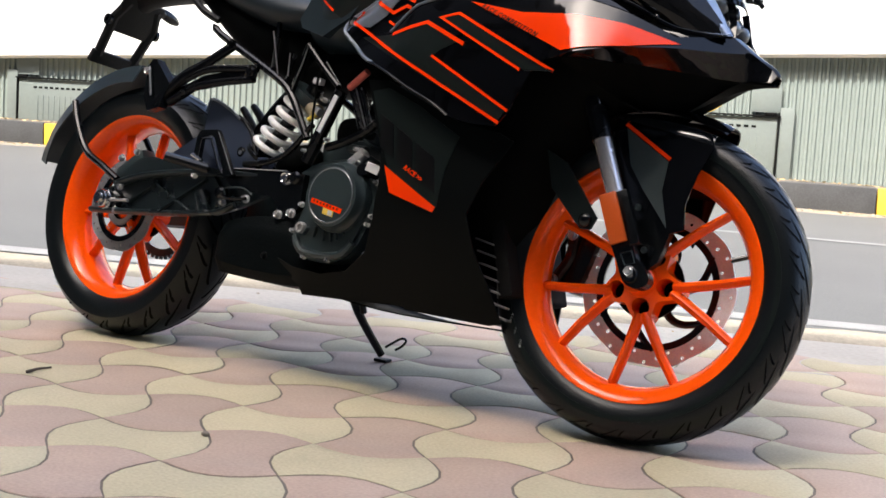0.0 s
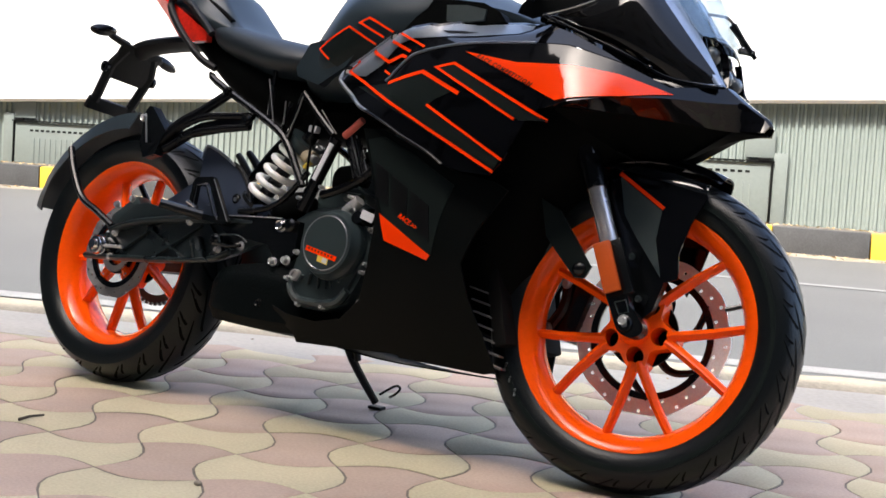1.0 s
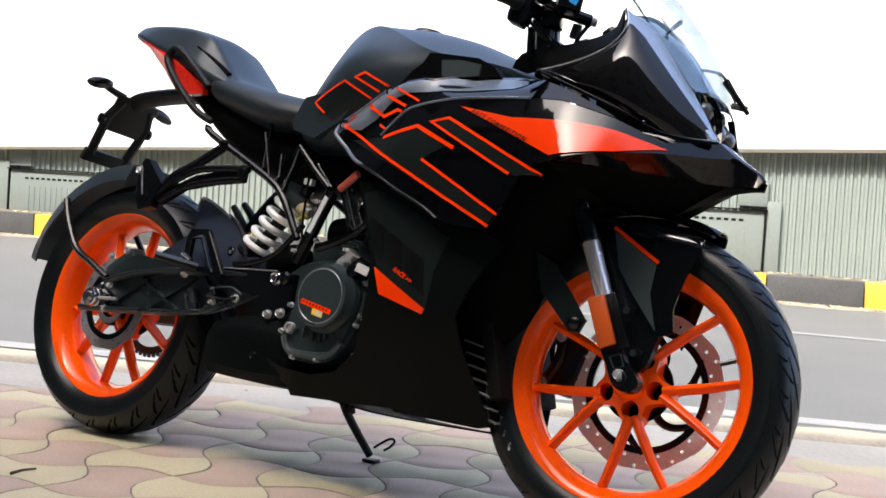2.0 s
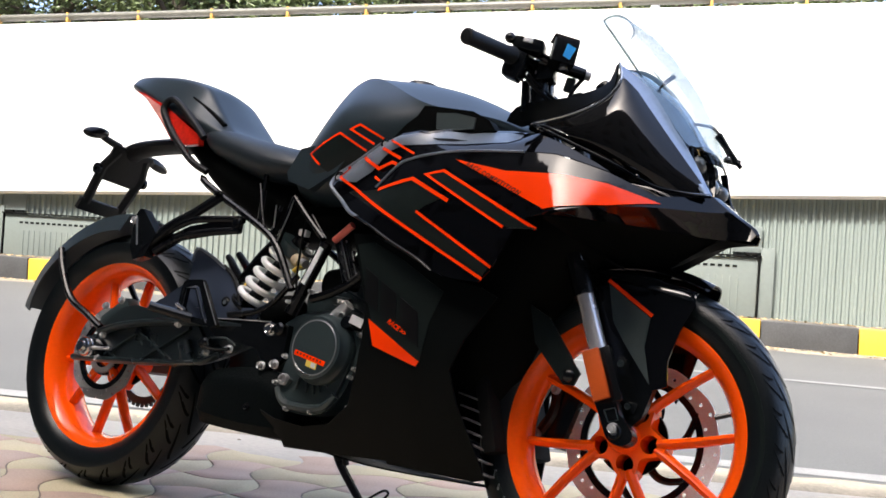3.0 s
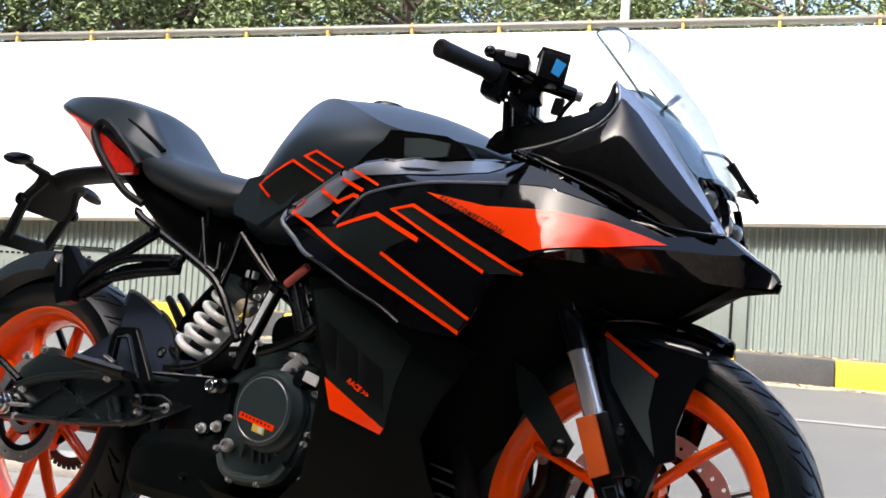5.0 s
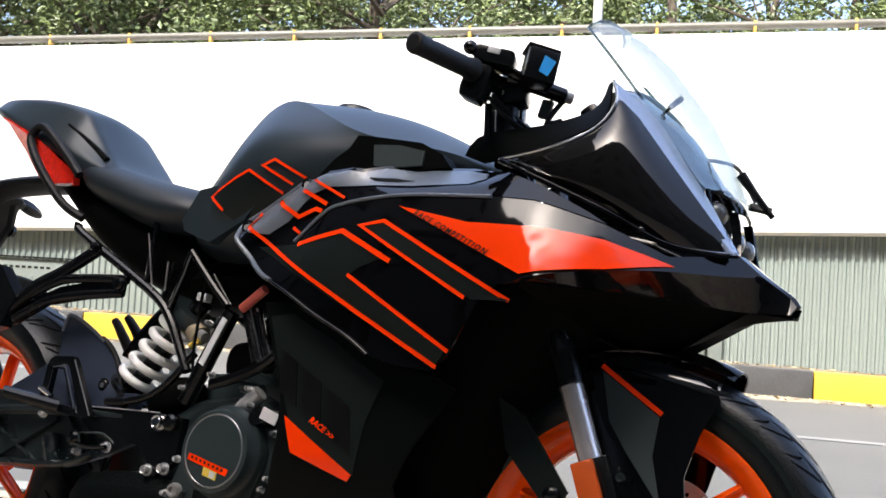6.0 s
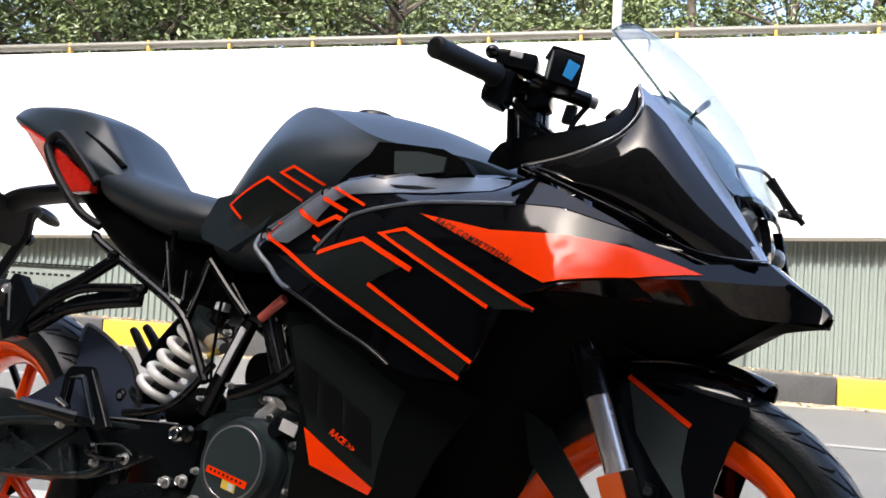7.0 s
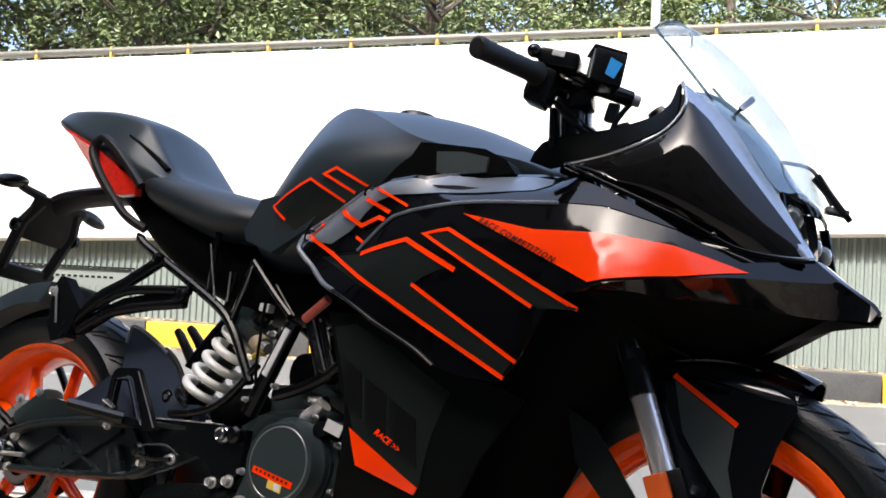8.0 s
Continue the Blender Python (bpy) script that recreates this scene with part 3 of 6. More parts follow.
def gear(name, c, tip, root, inner, teeth, y, thick, material, parent, label, xf):
    """A flat toothed ring across the wheel's axle."""
    at = lambda r, b: (c.x + r * math.cos(b), c.z + r * math.sin(b))
    step = 2 * math.pi / teeth
    ring = [at(r, (i + f) * step) for i in range(teeth) for r, f in ((root, 0.0), (root, 0.4), (tip, 0.52), (tip, 0.86))]
    bm = fill([ring, [at(inner, 2 * math.pi * i / 48) for i in range(48)]])
    for v in bm.verts:
        v.co.y = c.y + y
    ext = bmesh.ops.extrude_face_region(bm, geom=bm.faces[:])
    for e in ext["geom"]:
        if isinstance(e, bmesh.types.BMVert):
            e.co.y += thick
    return part(name, bm, material, parent, label, xf)


# tread cuts of the narrow and the wide tyre: from and to across, from and to along
CUTS = {0.046: ((0.05, 0.62, 0.0, 1.35), (0.50, 0.95, 0.62, 1.25), (0.70, 0.93, 0.20, 0.42)),
        0.060: ((0.06, 0.50, 0.0, 1.25), (0.42, 0.90, 0.55, 1.15), (0.62, 0.93, 0.05, 0.35))}


def wheel(name, c, half, tyre, xf, phase, disc_r, disc_y, grooves):
    at = lambda r, a: (c.x + r * math.cos(a), c.z + r * math.sin(a))
    star = [at(0.064 + 0.013 * math.cos(5 * (a - radians(phase))), a) for a in (2 * math.pi * i / 80 for i in range(80))]
    gaps = [[at(0.010, 2 * math.pi * i / 16) for i in range(16)]]
    for p in range(5):
        hc = at(0.0485, radians(phase + 72 * p))
        gaps.append([(hc[0] + 0.0165 * math.cos(b), hc[1] + 0.0165 * math.sin(b)) for b in (2 * math.pi * i / 14 for i in range(14))])
    bm = fill([star, *gaps])
    dish = lambda x, z: -0.036 + 0.30 * max(0.0, math.hypot(x - c.x, z - c.z) - 0.030)
    for v in bm.verts:
        v.co.y = c.y + dish(v.co.x, v.co.z)
    ext = bmesh.ops.extrude_face_region(bm, geom=bm.faces[:])
    for e in ext["geom"]:
        if isinstance(e, bmesh.types.BMVert):
            e.co.y = c.y + 0.022
    hub = part(name, bm, M_ORANGE, bike, "orange cast alloy wheel", xf)
    part("hub_core", lathe([(0.014, -0.058), (0.026, -0.058), (0.029, -0.050), (0.032, -0.030), (0.032, 0.055), (0.014, 0.056)], c, 40), M_ORANGE, hub, "", xf)
    # black disc stands in for the shade inside the hub holes
    part("hub_back", lathe([(0.020, 0.012), (0.066, 0.012), (0.066, 0.020), (0.020, 0.020)], c, 48), M_MATTE, hub, "black disc for shade in the hub holes", xf)
    k = half / 0.060
    prof = [(0.229, -0.053), (0.231, -0.058), (0.228, -0.061), (0.219, -0.060), (0.205, -0.048), (0.197, -0.034), (0.190, -0.012), (0.190, 0.012), (0.197, 0.034), (0.205, 0.048), (0.219, 0.060), (0.228, 0.061), (0.231, 0.058),
            (0.229, 0.053), (0.214, 0.044), (0.203, 0.0), (0.214, -0.044)]
    part("rim", lathe([(r, y * k) for r, y in prof], c, 112), M_ORANGE, hub, "glossy orange rim", xf, 50)
    for p in range(5):
        for side in (-1, 1):
            a = radians(phase + 72 * p)
            pts = []
            for r, spread, y in ((0.060, 6.0, -0.012), (0.082, 9.0, -0.014), (0.14, 14.4, -0.012), (0.186, 17.2, -0.008), (0.200, 17.6, -0.006)):
                b = a + side * radians(spread)
                pts.append((c.x + r * math.cos(b), c.y + y, c.z + r * math.sin(b)))
            part("spoke", tube(pts, 0.0105, 8, 0.0082, squash=1.6), M_ORANGE, hub, "", xf, 60)
    body = part("tyre", lathe(tyre, c, 128), M_TYRE, hub, "black rubber tyre", xf, 40)
    outer = sorted([(y, r) for r, y in tyre if r > 0.24])
    bm = bmesh.new()

    def on(a, y):
        r = interp(y, outer) + 0.0004
        return Vector((c.x + r * math.cos(a), c.y + y, c.z + r * math.sin(a)))
    wide = outer[-1][0]
    for q in range(grooves):
        a0 = 2 * math.pi * q / grooves
        for side in (-1, 1):
            off = (0.5 if side > 0 else 0.0) * 2 * math.pi / grooves
            for y0, y1, s0, s1 in CUTS[half]:
                line = [on(a0 + off + (s0 + (s1 - s0) * t ** 1.5) * 2 * math.pi / grooves, side * wide * (y0 + (y1 - y0) * t)) for t in (0, .2, .4, .6, .8, 1)]
                rail = []
                for i, p in enumerate(line):
                    d = (line[min(i + 1, 5)] - line[max(i - 1, 0)]).normalized()
                    out = Vector((p.x - c.x, (p.y - c.y) * 1.6, p.z - c.z)).normalized()
                    sd = out.cross(d).normalized() * (0.0031, 0.0036, 0.0034, 0.003, 0.0024, 0.0012)[i] * (0.62 if half < 0.05 else 1.0)
                    rail.append((bm.verts.new(p + sd + out * 0.0004), bm.verts.new(p - sd + out * 0.0004)))
                for u, w in zip(rail, rail[1:]):
                    bm.faces.new((u[0], u[1], w[1], w[0]))
    part("tread", bm, M_GROOVE, hub, "tread pattern of curved grooves", xf)
    # brake disc with drilled holes
    circ = lambda r, n, cx=0.0, cz=0.0, ph=0.0: [(c.x + cx + r * math.cos(ph + 2 * math.pi * i / n), c.z + cz + r * math.sin(ph + 2 * math.pi * i / n)) for i in range(n)]
    wave = [(c.x + r * math.cos(b), c.z + r * math.sin(b)) for r, b in ((disc_r - 0.002 + 0.002 * math.cos(b * 10), b) for b in (2 * math.pi * i / 90 for i in range(90)))]
    band_w = 0.034 if disc_r > 0.13 else 0.028
    holes = [circ(disc_r - band_w, 60)]
    for i in range(36):
        b = 2 * math.pi * i / 36
        rr = disc_r - band_w * (0.28, 0.52, 0.76)[i % 3]
        holes.append(circ(0.0035, 8, rr * math.cos(b), rr * math.sin(b)))
    bm = fill([wave, *holes])
    for v in bm.verts:
        v.co.y = c.y + disc_y
    ext = bmesh.ops.extrude_face_region(bm, geom=bm.faces[:])
    for e in ext["geom"]:
        if isinstance(e, bmesh.types.BMVert):
            e.co.y += 0.005
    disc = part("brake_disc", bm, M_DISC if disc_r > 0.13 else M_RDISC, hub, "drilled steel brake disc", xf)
    if disc_r < 0.13:
        part("carrier_plate", lathe([(0.03, disc_y + 0.004), (0.052, disc_y + 0.004), (0.053, disc_y + 0.009), (0.03, disc_y + 0.009)], c, 48), M_PLASTIC, hub, "black disc carrier", xf)
        gear("sensor_ring", c, 0.049, 0.045, 0.034, 48, disc_y - 0.004, 0.003, M_STEEL, hub, "toothed steel sensor ring", xf)
        gear("sprocket", c, 0.112, 0.104, 0.086, 43, 0.074, 0.006, M_CASE, hub, "dark toothed chain sprocket", xf)
        for i in range(5):
            a = 2 * math.pi * (i + 0.3) / 5
            part("disc_bolt", bead((c.x + 0.066 * math.cos(a), c.y + disc_y + 0.001, c.z + 0.066 * math.sin(a)), 0.0062, (1, 0.6, 1)), M_STEEL, hub, "", xf)
            part("disc_lug", tube([(c.x + r * math.cos(a), c.y + disc_y + 0.008, c.z + r * math.sin(a)) for r in (0.045, 0.072)], 0.011, 8), M_ORANGE, hub, "", xf)
    for i in range(6 if disc_r > 0.13 else 0):
        a = 2 * math.pi * i / 6
        pts = [(c.x + r * math.cos(a + t), c.y + disc_y + 0.002, c.z + r * math.sin(a + t)) for r, t in ((0.048, 0), (0.07, 0.10), (0.09, 0.3), (disc_r - band_w + 0.004, 0.62))]
        part("carrier_arm", tube(pts, 0.0085, 8, 0.006, squash=0.4, smooth=3), M_PLASTIC, hub, "black disc carrier arm", xf)
    part("carrier_ring", lathe([(disc_r - band_w - 0.010, disc_y), (disc_r - band_w + 0.003, disc_y - 0.001), (disc_r - band_w + 0.003, disc_y + 0.006), (disc_r - band_w - 0.010, disc_y + 0.006)], c, 60), M_PLASTIC, hub, "black disc carrier ring", xf)
    return hub


TYRE_F = [(0.214, -0.036), (0.222, -0.046), (0.232, -0.052), (0.25, -0.0555), (0.267, -0.0535), (0.281, -0.039), (0.29, -0.018), (0.293, 0), (0.29, 0.018), (0.281, 0.039), (0.267, 0.0535), (0.25, 0.0555), (0.232, 0.052), (0.222, 0.046), (0.214, 0.036)]
TYRE_R = [(0.214, -0.05), (0.222, -0.06), (0.232, -0.068), (0.25, -0.0755), (0.27, -0.0745), (0.287, -0.058), (0.301, -0.028), (0.306, 0), (0.301, 0.028), (0.287, 0.058), (0.27, 0.0745), (0.25, 0.0755), (0.232, 0.068), (0.222, 0.06), (0.214, 0.05)]
fw = wheel("front_wheel", FRONT, 0.046, TYRE_F, STEER, -81, 0.150, 0.062, 28)
wheel("rear_wheel", REAR, 0.060, TYRE_R, None, -84, 0.112, -0.066, 24)
part("valve", tube([FRONT + Vector((0.185, -0.004, 0.072)), FRONT + Vector((0.150, -0.012, 0.058))], 0.005, 8), M_PLASTIC, fw, "black valve stem", STEER)
part("sidewall_mark", lathe([(0.246, -0.0557), (0.254, -0.0557), (0.254, -0.0563), (0.246, -0.0563)], FRONT, 128), M_GREYDEC, fw, "faint raised ring on the tyre wall", STEER)
bm = bmesh.new()
for k in range(3):
    a = radians(205 + 6 * k)
    box(FRONT + Vector((0.25 * math.cos(a), -0.0557, 0.25 * math.sin(a))), (0.004, 0.0012, 0.014 - 0.003 * (k % 2)), 0.0, (0, -math.degrees(a) + 30, 0), bm=bm)
part("tyre_lettering", bm, M_LABEL, fw, "pale worn marks on the tyre wall", STEER)

# ---- fork, front mudguard ----
leg = lambda d, y: FRONT + Vector((0.010, y, 0.0)) + AXIS * d
fork = part("fork", tube([leg(0.305, -0.100), leg(0.63, -0.100)], 0.0225, 20), M_FORK, bike, "upside-down fork with black outer tubes and bright sliders", STEER)
part("fork_tube", tube([leg(0.305, 0.100), leg(0.63, 0.100)], 0.0225, 20), M_FORK, fork, "black outer fork tube", STEER)
for y in (-0.1, 0.1):
    part("dust_seal", tube([leg(0.255, y), leg(0.262, y), leg(0.298, y), leg(0.305, y)], 0.0212, 20), M_FRAME, fork, "black rubber dust seal", STEER)
    part("slider", tube([leg(0.10, y), leg(0.26, y)], 0.0165, 20), M_SLIDER, fork, "polished steel fork slider", STEER)
    foot = box((0, 0, 0), (0.034, 0.034, 0.13), 0.012)
    part("axle_foot", foot, M_PLASTIC, fork, "black cast fork foot", STEER @ Matrix.Translation(leg(0.055, y)) @ Matrix.Rotation(-RAKE, 4, "Y"))
    part("axle_clamp", lathe([(0.006, -0.018), (0.012, -0.018), (0.0145, -0.014), (0.0145, 0.016), (0.006, 0.016)], FRONT + Vector((0.012, y * 1.08, -0.004)), 24), M_PLASTIC, fork, "", STEER)
casting = part("foot_casting", panel([(1.300, 0.356), (1.328, 0.366), (1.346, 0.332), (1.372, 0.306), (1.385, 0.290), (1.382, 0.276), (1.364, 0.268), (1.340, 0.278), (1.322, 0.312)], lambda x, z: -0.121, 0.030, 0.0, smooth=3), M_PLASTIC, fork, "black cast foot with a moulded slot", STEER)
part("slot_edge", tube([(1.328, -0.122, 0.325), (1.347, -0.122, 0.332), (1.356, -0.122, 0.312), (1.339, -0.122, 0.306), (1.328, -0.122, 0.325)], 0.0013, 6), M_CASE, casting, "", STEER)
bolt(FRONT.x + 0.0085, -0.1215, FRONT.z + 0.002, 0.0085, 0.008, "axle_bolt", fork, M_BOLT, STEER)
part("axle", tube([FRONT + Vector((0, -0.11, 0)), FRONT + Vector((0, 0.11, 0))], 0.011, 12), M_STEEL, fork, "", STEER)
tilt = Matrix.Rotation(-RAKE, 4, "Y")
part("reflector", box((0, 0, 0), (0.031, 0.012, 0.092), 0.003), M_AMBER, fork, "orange fork reflector", STEER @ Matrix.Translation(leg(0.098, -0.128) + Vector((-0.004, -0.006, 0))) @ tilt)
part("reflector_mount", box((0.008, 0.014, 0), (0.040, 0.020, 0.102), 0.004), M_PLASTIC, fork, "", STEER @ Matrix.Translation(leg(0.098, -0.125)) @ tilt)
part("brake_caliper", box((0, 0, 0), (0.052, 0.06, 0.112), 0.012), M_PLASTIC, fork, "black front brake caliper", STEER @ Matrix.Translation((1.180, 0.075, 0.314)) @ Matrix.Rotation(radians(14), 4, "Y"))
part("caliper_lug", tube([(1.143, 0.046, 0.278), (1.165, 0.050, 0.322), (1.168, 0.046, 0.367)], 0.0125, 10, smooth=3), M_PLASTIC, fork, "", STEER)
for x, z in ((1.167, 0.367), (1.142, 0.278)):
    bolt(x, 0.034, z, 0.0075, 0.008, "caliper_bolt", fork, M_STEEL, STEER)

mud = part("front_mudguard", panel([(1.258, 0.586), (1.34, 0.575), (1.44, 0.556), (1.446, 0.535), (1.425, 0.485), (1.412, 0.43), (1.418, 0.385), (1.392, 0.375), (1.345, 0.43), (1.300, 0.475), (1.262, 0.545)],
           lambda x, z: -0.078 + 0.05 * max(0, x - 1.36) + 0.45 * max(0, z - 0.565), 0.003, 0.02), M_GLOSS, bike, "gloss black front mudguard with a grey side plate", STEER)
part("guard_facet", ruled([(1.255, -0.070, 0.590), (1.33, -0.070, 0.585), (1.385, -0.068, 0.574), (1.445, -0.062, 0.560)], [(1.258, -0.084, 0.573), (1.33, -0.085, 0.563), (1.39, -0.083, 0.550), (1.444, -0.074, 0.541)], 16, 4, 0.003, (0, -0.003, 0.002)), M_FORK, mud, "glossy bevelled top edge", STEER)
part("side_plate", mirrored(panel([(1.258, 0.586), (1.34, 0.575), (1.44, 0.556), (1.425, 0.485), (1.412, 0.43), (1.392, 0.375), (1.300, 0.475), (1.262, 0.545)], lambda x, z: -0.078 + 0.05 * max(0, x - 1.36), 0.003, 0.03)), M_GLOSS, mud, "", STEER)
bm = bmesh.new()
grid = []
for k in range(25):
    a = radians(67.5 + (126 - 67.5) * k / 24)
    row = []
    for j in range(13):
        y = -0.078 + 0.156 * j / 12
        r = 0.318 - 0.020 * (abs(y) / 0.078) ** 3.5
        wy = y * (0.50 + 0.50 * min(1, k / 10) ** 0.6)
        row.append(bm.verts.new((FRONT.x + r * math.cos(a), wy, FRONT.z + r * math.sin(a))))
    grid.append(row)
for r, s in zip(grid, grid[1:]):
    for j in range(12):
        bm.faces.new((r[j], r[j + 1], s[j + 1], s[j]))
bmesh.ops.recalc_face_normals(bm, faces=bm.faces)
bmesh.ops.solidify(bm, geom=bm.faces[:], thickness=0.003)
part("mudguard_top", bm, M_GLOSS, mud, "gloss black mudguard top", STEER, 60)
mud_y = lambda x, z: -0.078 + 0.05 * max(0, x - 1.36) + 0.45 * max(0, z - 0.565)
decal("grey_plate", [(1.283, 0.558), (1.370, 0.503), (1.367, 0.45), (1.386, 0.385), (1.330, 0.452), (1.302, 0.49)], mud_y, M_GREYPLATE, mud, 0.0025, "grey satin side plate", xf=STEER)
decal("orange_edge", band([(1.281, 0.565), (1.373, 0.507)], 0.007), mud_y, M_DECAL, mud, 0.0028, "thin orange edge stripe", xf=STEER)
for x, z in ((1.328, 0.418), (1.353, 0.343)):
    bolt(x - 0.004, -0.066, z, 0.0055, 0.004, "rivet", mud, M_CASE, STEER)
    part("rivet_plate", box((x, -0.064, z), (0.026, 0.004, 0.020), 0.002, (0, 15, 0)), M_PLASTIC, mud, "small black riveted plate", STEER)
part("fork_guard", panel([(1.252, 0.560), (1.29, 0.555), (1.355, 0.50), (1.395, 0.40), (1.376, 0.325), (1.352, 0.300), (1.330, 0.318), (1.300, 0.40), (1.275, 0.47)], lambda x, z: -0.062, 0.02, 0.03), M_PLASTIC, mud, "black lower fork guard", STEER)
part("hose_bracket", panel([(1.148, 0.50), (1.19, 0.48), (1.268, 0.385), (1.258, 0.362), (1.238, 0.362), (1.17, 0.43)], lambda x, z: -0.108 - 0.02 * (x - 1.2), 0.006, 0.0), M_GREYDEC, fork, "dark grey flat bracket", STEER)
part("clamp_bolt", bead((1.247, -0.112, 0.378), 0.013, (1, 0.6, 1)), M_PLASTIC, fork, "", STEER)

# ---- fairing ----
CREASE = [(0.69, 0.66), (0.78, 0.672), (0.836, 0.692), (0.889, 0.741), (0.949, 0.755), (1.034, 0.762), (1.17, 0.760), (1.232, 0.757), (1.325, 0.734), (1.395, 0.710), (1.43, 0.725), (1.456, 0.740), (1.487, 0.716), (1.54, 0.68)]
YC = [(0.69, -0.198), (0.84, -0.218), (1.0, -0.234), (1.17, -0.238), (1.25, -0.230), (1.325, -0.203), (1.395, -0.150), (1.44, -0.075), (1.458, -0.046), (1.50, -0.020), (1.535, -0.004)]
CORNER = [(0.70, 0.690), (0.735, 0.706), (0.826, 0.764), (0.863, 0.786), (0.95, 0.82)]

WING_SLOPE = 0.40


def gentle(x, table):
    return sum(interp(x + 0.007 * k, table) for k in range(-3, 4)) / 7


def fair_y(x, z):
    """Half width of the fairing at a place of the side view."""
    zc, yc = gentle(x, CREASE), gentle(x, YC)
    if z > zc:
        top = interp(x, [(0.93, 0.0), (1.0, 0.7), (1.12, 0.7), (1.18, 0.0)]) * max(0.0, z - 0.779)
        g = interp(x, [(0.70, 0.12), (0.86, 0.25), (1.0, 1.0)])
        y = yc + g * min(0.055, (z - zc) * 0.75) + top
        above = z - interp(x, CORNER)
        fade = interp(x, [(0.88, 1.0), (0.95, 0.0)])
        return y + fade * (0.72 * above - 0.010 if above > 0 else -0.010 * max(0.0, 1 + above / 0.04))
    d = zc - z
    y = yc - 0.022 * math.sin(math.pi * min(d / 0.22, 0.5)) + 0.4 * max(0, d - 0.11) ** 2 + 0.04 * max(0, d - 0.11)
    low = interp(x, [(1.24, 0.60), (1.34, 0.588), (1.392, 0.616), (1.428, 0.638), (1.472, 0.663), (1.53, 0.664)])
    z2 = min(zc, max(low + 0.002, 0.646 + 0.2727 * (x - 1.25)))
    d2 = max(0.0, zc - z2)
    y2 = yc - WING_SLOPE * min(d, d2)
    if z < z2:
        u = min(1.0, (z2 - z) / max(0.004, z2 - low))
        y2 = y2 * (1 - u) - 0.022 * u
    w = interp(x, [(1.20, 0.0), (1.29, 1.0)])
    w = w * w * (3 - 2 * w)
    return y * (1 - w) + y2 * w


side_outline = [(0.720, 0.688), (0.836, 0.692), (0.889, 0.741), (0.949, 0.755), (1.034, 0.762), (1.17, 0.760), (1.232, 0.757), (1.325, 0.734), (1.395, 0.707), (1.430, 0.722), (1.456, 0.736), (1.487, 0.711), (1.521, 0.688), (1.531, 0.677), (1.525, 0.664),
                (1.472, 0.663), (1.43, 0.661), (1.35, 0.653), (1.240, 0.640), (1.208, 0.636), (1.183, 0.613), (1.147, 0.540), (1.122, 0.516), (1.06, 0.520), (1.018, 0.530), (0.979, 0.553), (0.912, 0.582), (0.856, 0.610), (0.783, 0.640)]
upper_outline = [(0.720, 0.688), (0.699, 0.712), (0.702, 0.728), (0.714, 0.740), (0.765, 0.772), (0.812, 0.799), (0.86, 0.808), (0.905, 0.814), (0.929, 0.811), (0.956, 0.823), (1.02, 0.828), (1.089, 0.826), (1.17, 0.806), (1.226, 0.785), (1.30, 0.750),
                 (1.325, 0.736), (1.232, 0.759), (1.17, 0.762), (1.034, 0.764), (0.949, 0.757), (0.889, 0.743), (0.838, 0.694)]
bm_side = panel(side_outline, fair_y, 0.004, 0.0125, cut=((1.25, 0.646), (1.404, 0.688)))
bm_up = panel(upper_outline, fair_y, 0.004, 0.012)
on_fair = surface(bm_side, bm_up)
fairing = pair("side_fairing", bm_side, M_GLOSS, bike, "gloss black side fairing with orange and grey stripes", angle=30)
edge = lambda pts, up=0.002: [(x, fair_y(x, z) - up, z) for x, z in ((p.x, p.y) for p in spline([(a, b, 0) for a, b in pts], 5))]
pair("panel_edge", tube(edge([(0.800, 0.633), (0.856, 0.610), (0.912, 0.582), (0.979, 0.553), (1.018, 0.530)]), 0.0026, 10), M_GLOSS, fairing, "rolled gloss black edge", angle=80)
# the grey of the next two edges stands in for sky highlights
pair("corner_roll", tube(edge([(0.806, 0.793), (0.765, 0.771), (0.714, 0.740), (0.702, 0.728), (0.700, 0.712), (0.720, 0.688), (0.750, 0.664), (0.783, 0.641), (0.812, 0.629)], 0.001), 0.0046, 12, 0.0036), M_RIMSHEEN, fairing, "rolled fairing edge, sky sheen coloured grey", angle=80)
pair("panel_edge", tube(edge([(0.836, 0.692), (0.858, 0.714), (0.889, 0.741), (0.915, 0.749), (0.949, 0.755), (1.034, 0.762), (1.17, 0.760)]), 0.0026, 10), M_RIMSHEEN, fairing, "thin edge between the panels, highlight coloured grey", angle=80)
pair("nose_jaw", panel([(1.236, 0.637), (1.24, 0.640), (1.35, 0.653), (1.43, 0.661), (1.472, 0.663), (1.428, 0.638), (1.392, 0.616), (1.345, 0.588), (1.31, 0.582), (1.28, 0.604)], fair_y, 0.004, 0.02), M_MATTE, fairing, "matt black underside of the nose")
pair("upper_fairing", bm_up, M_GLOSS, bike, "gloss black upper fairing", angle=30)
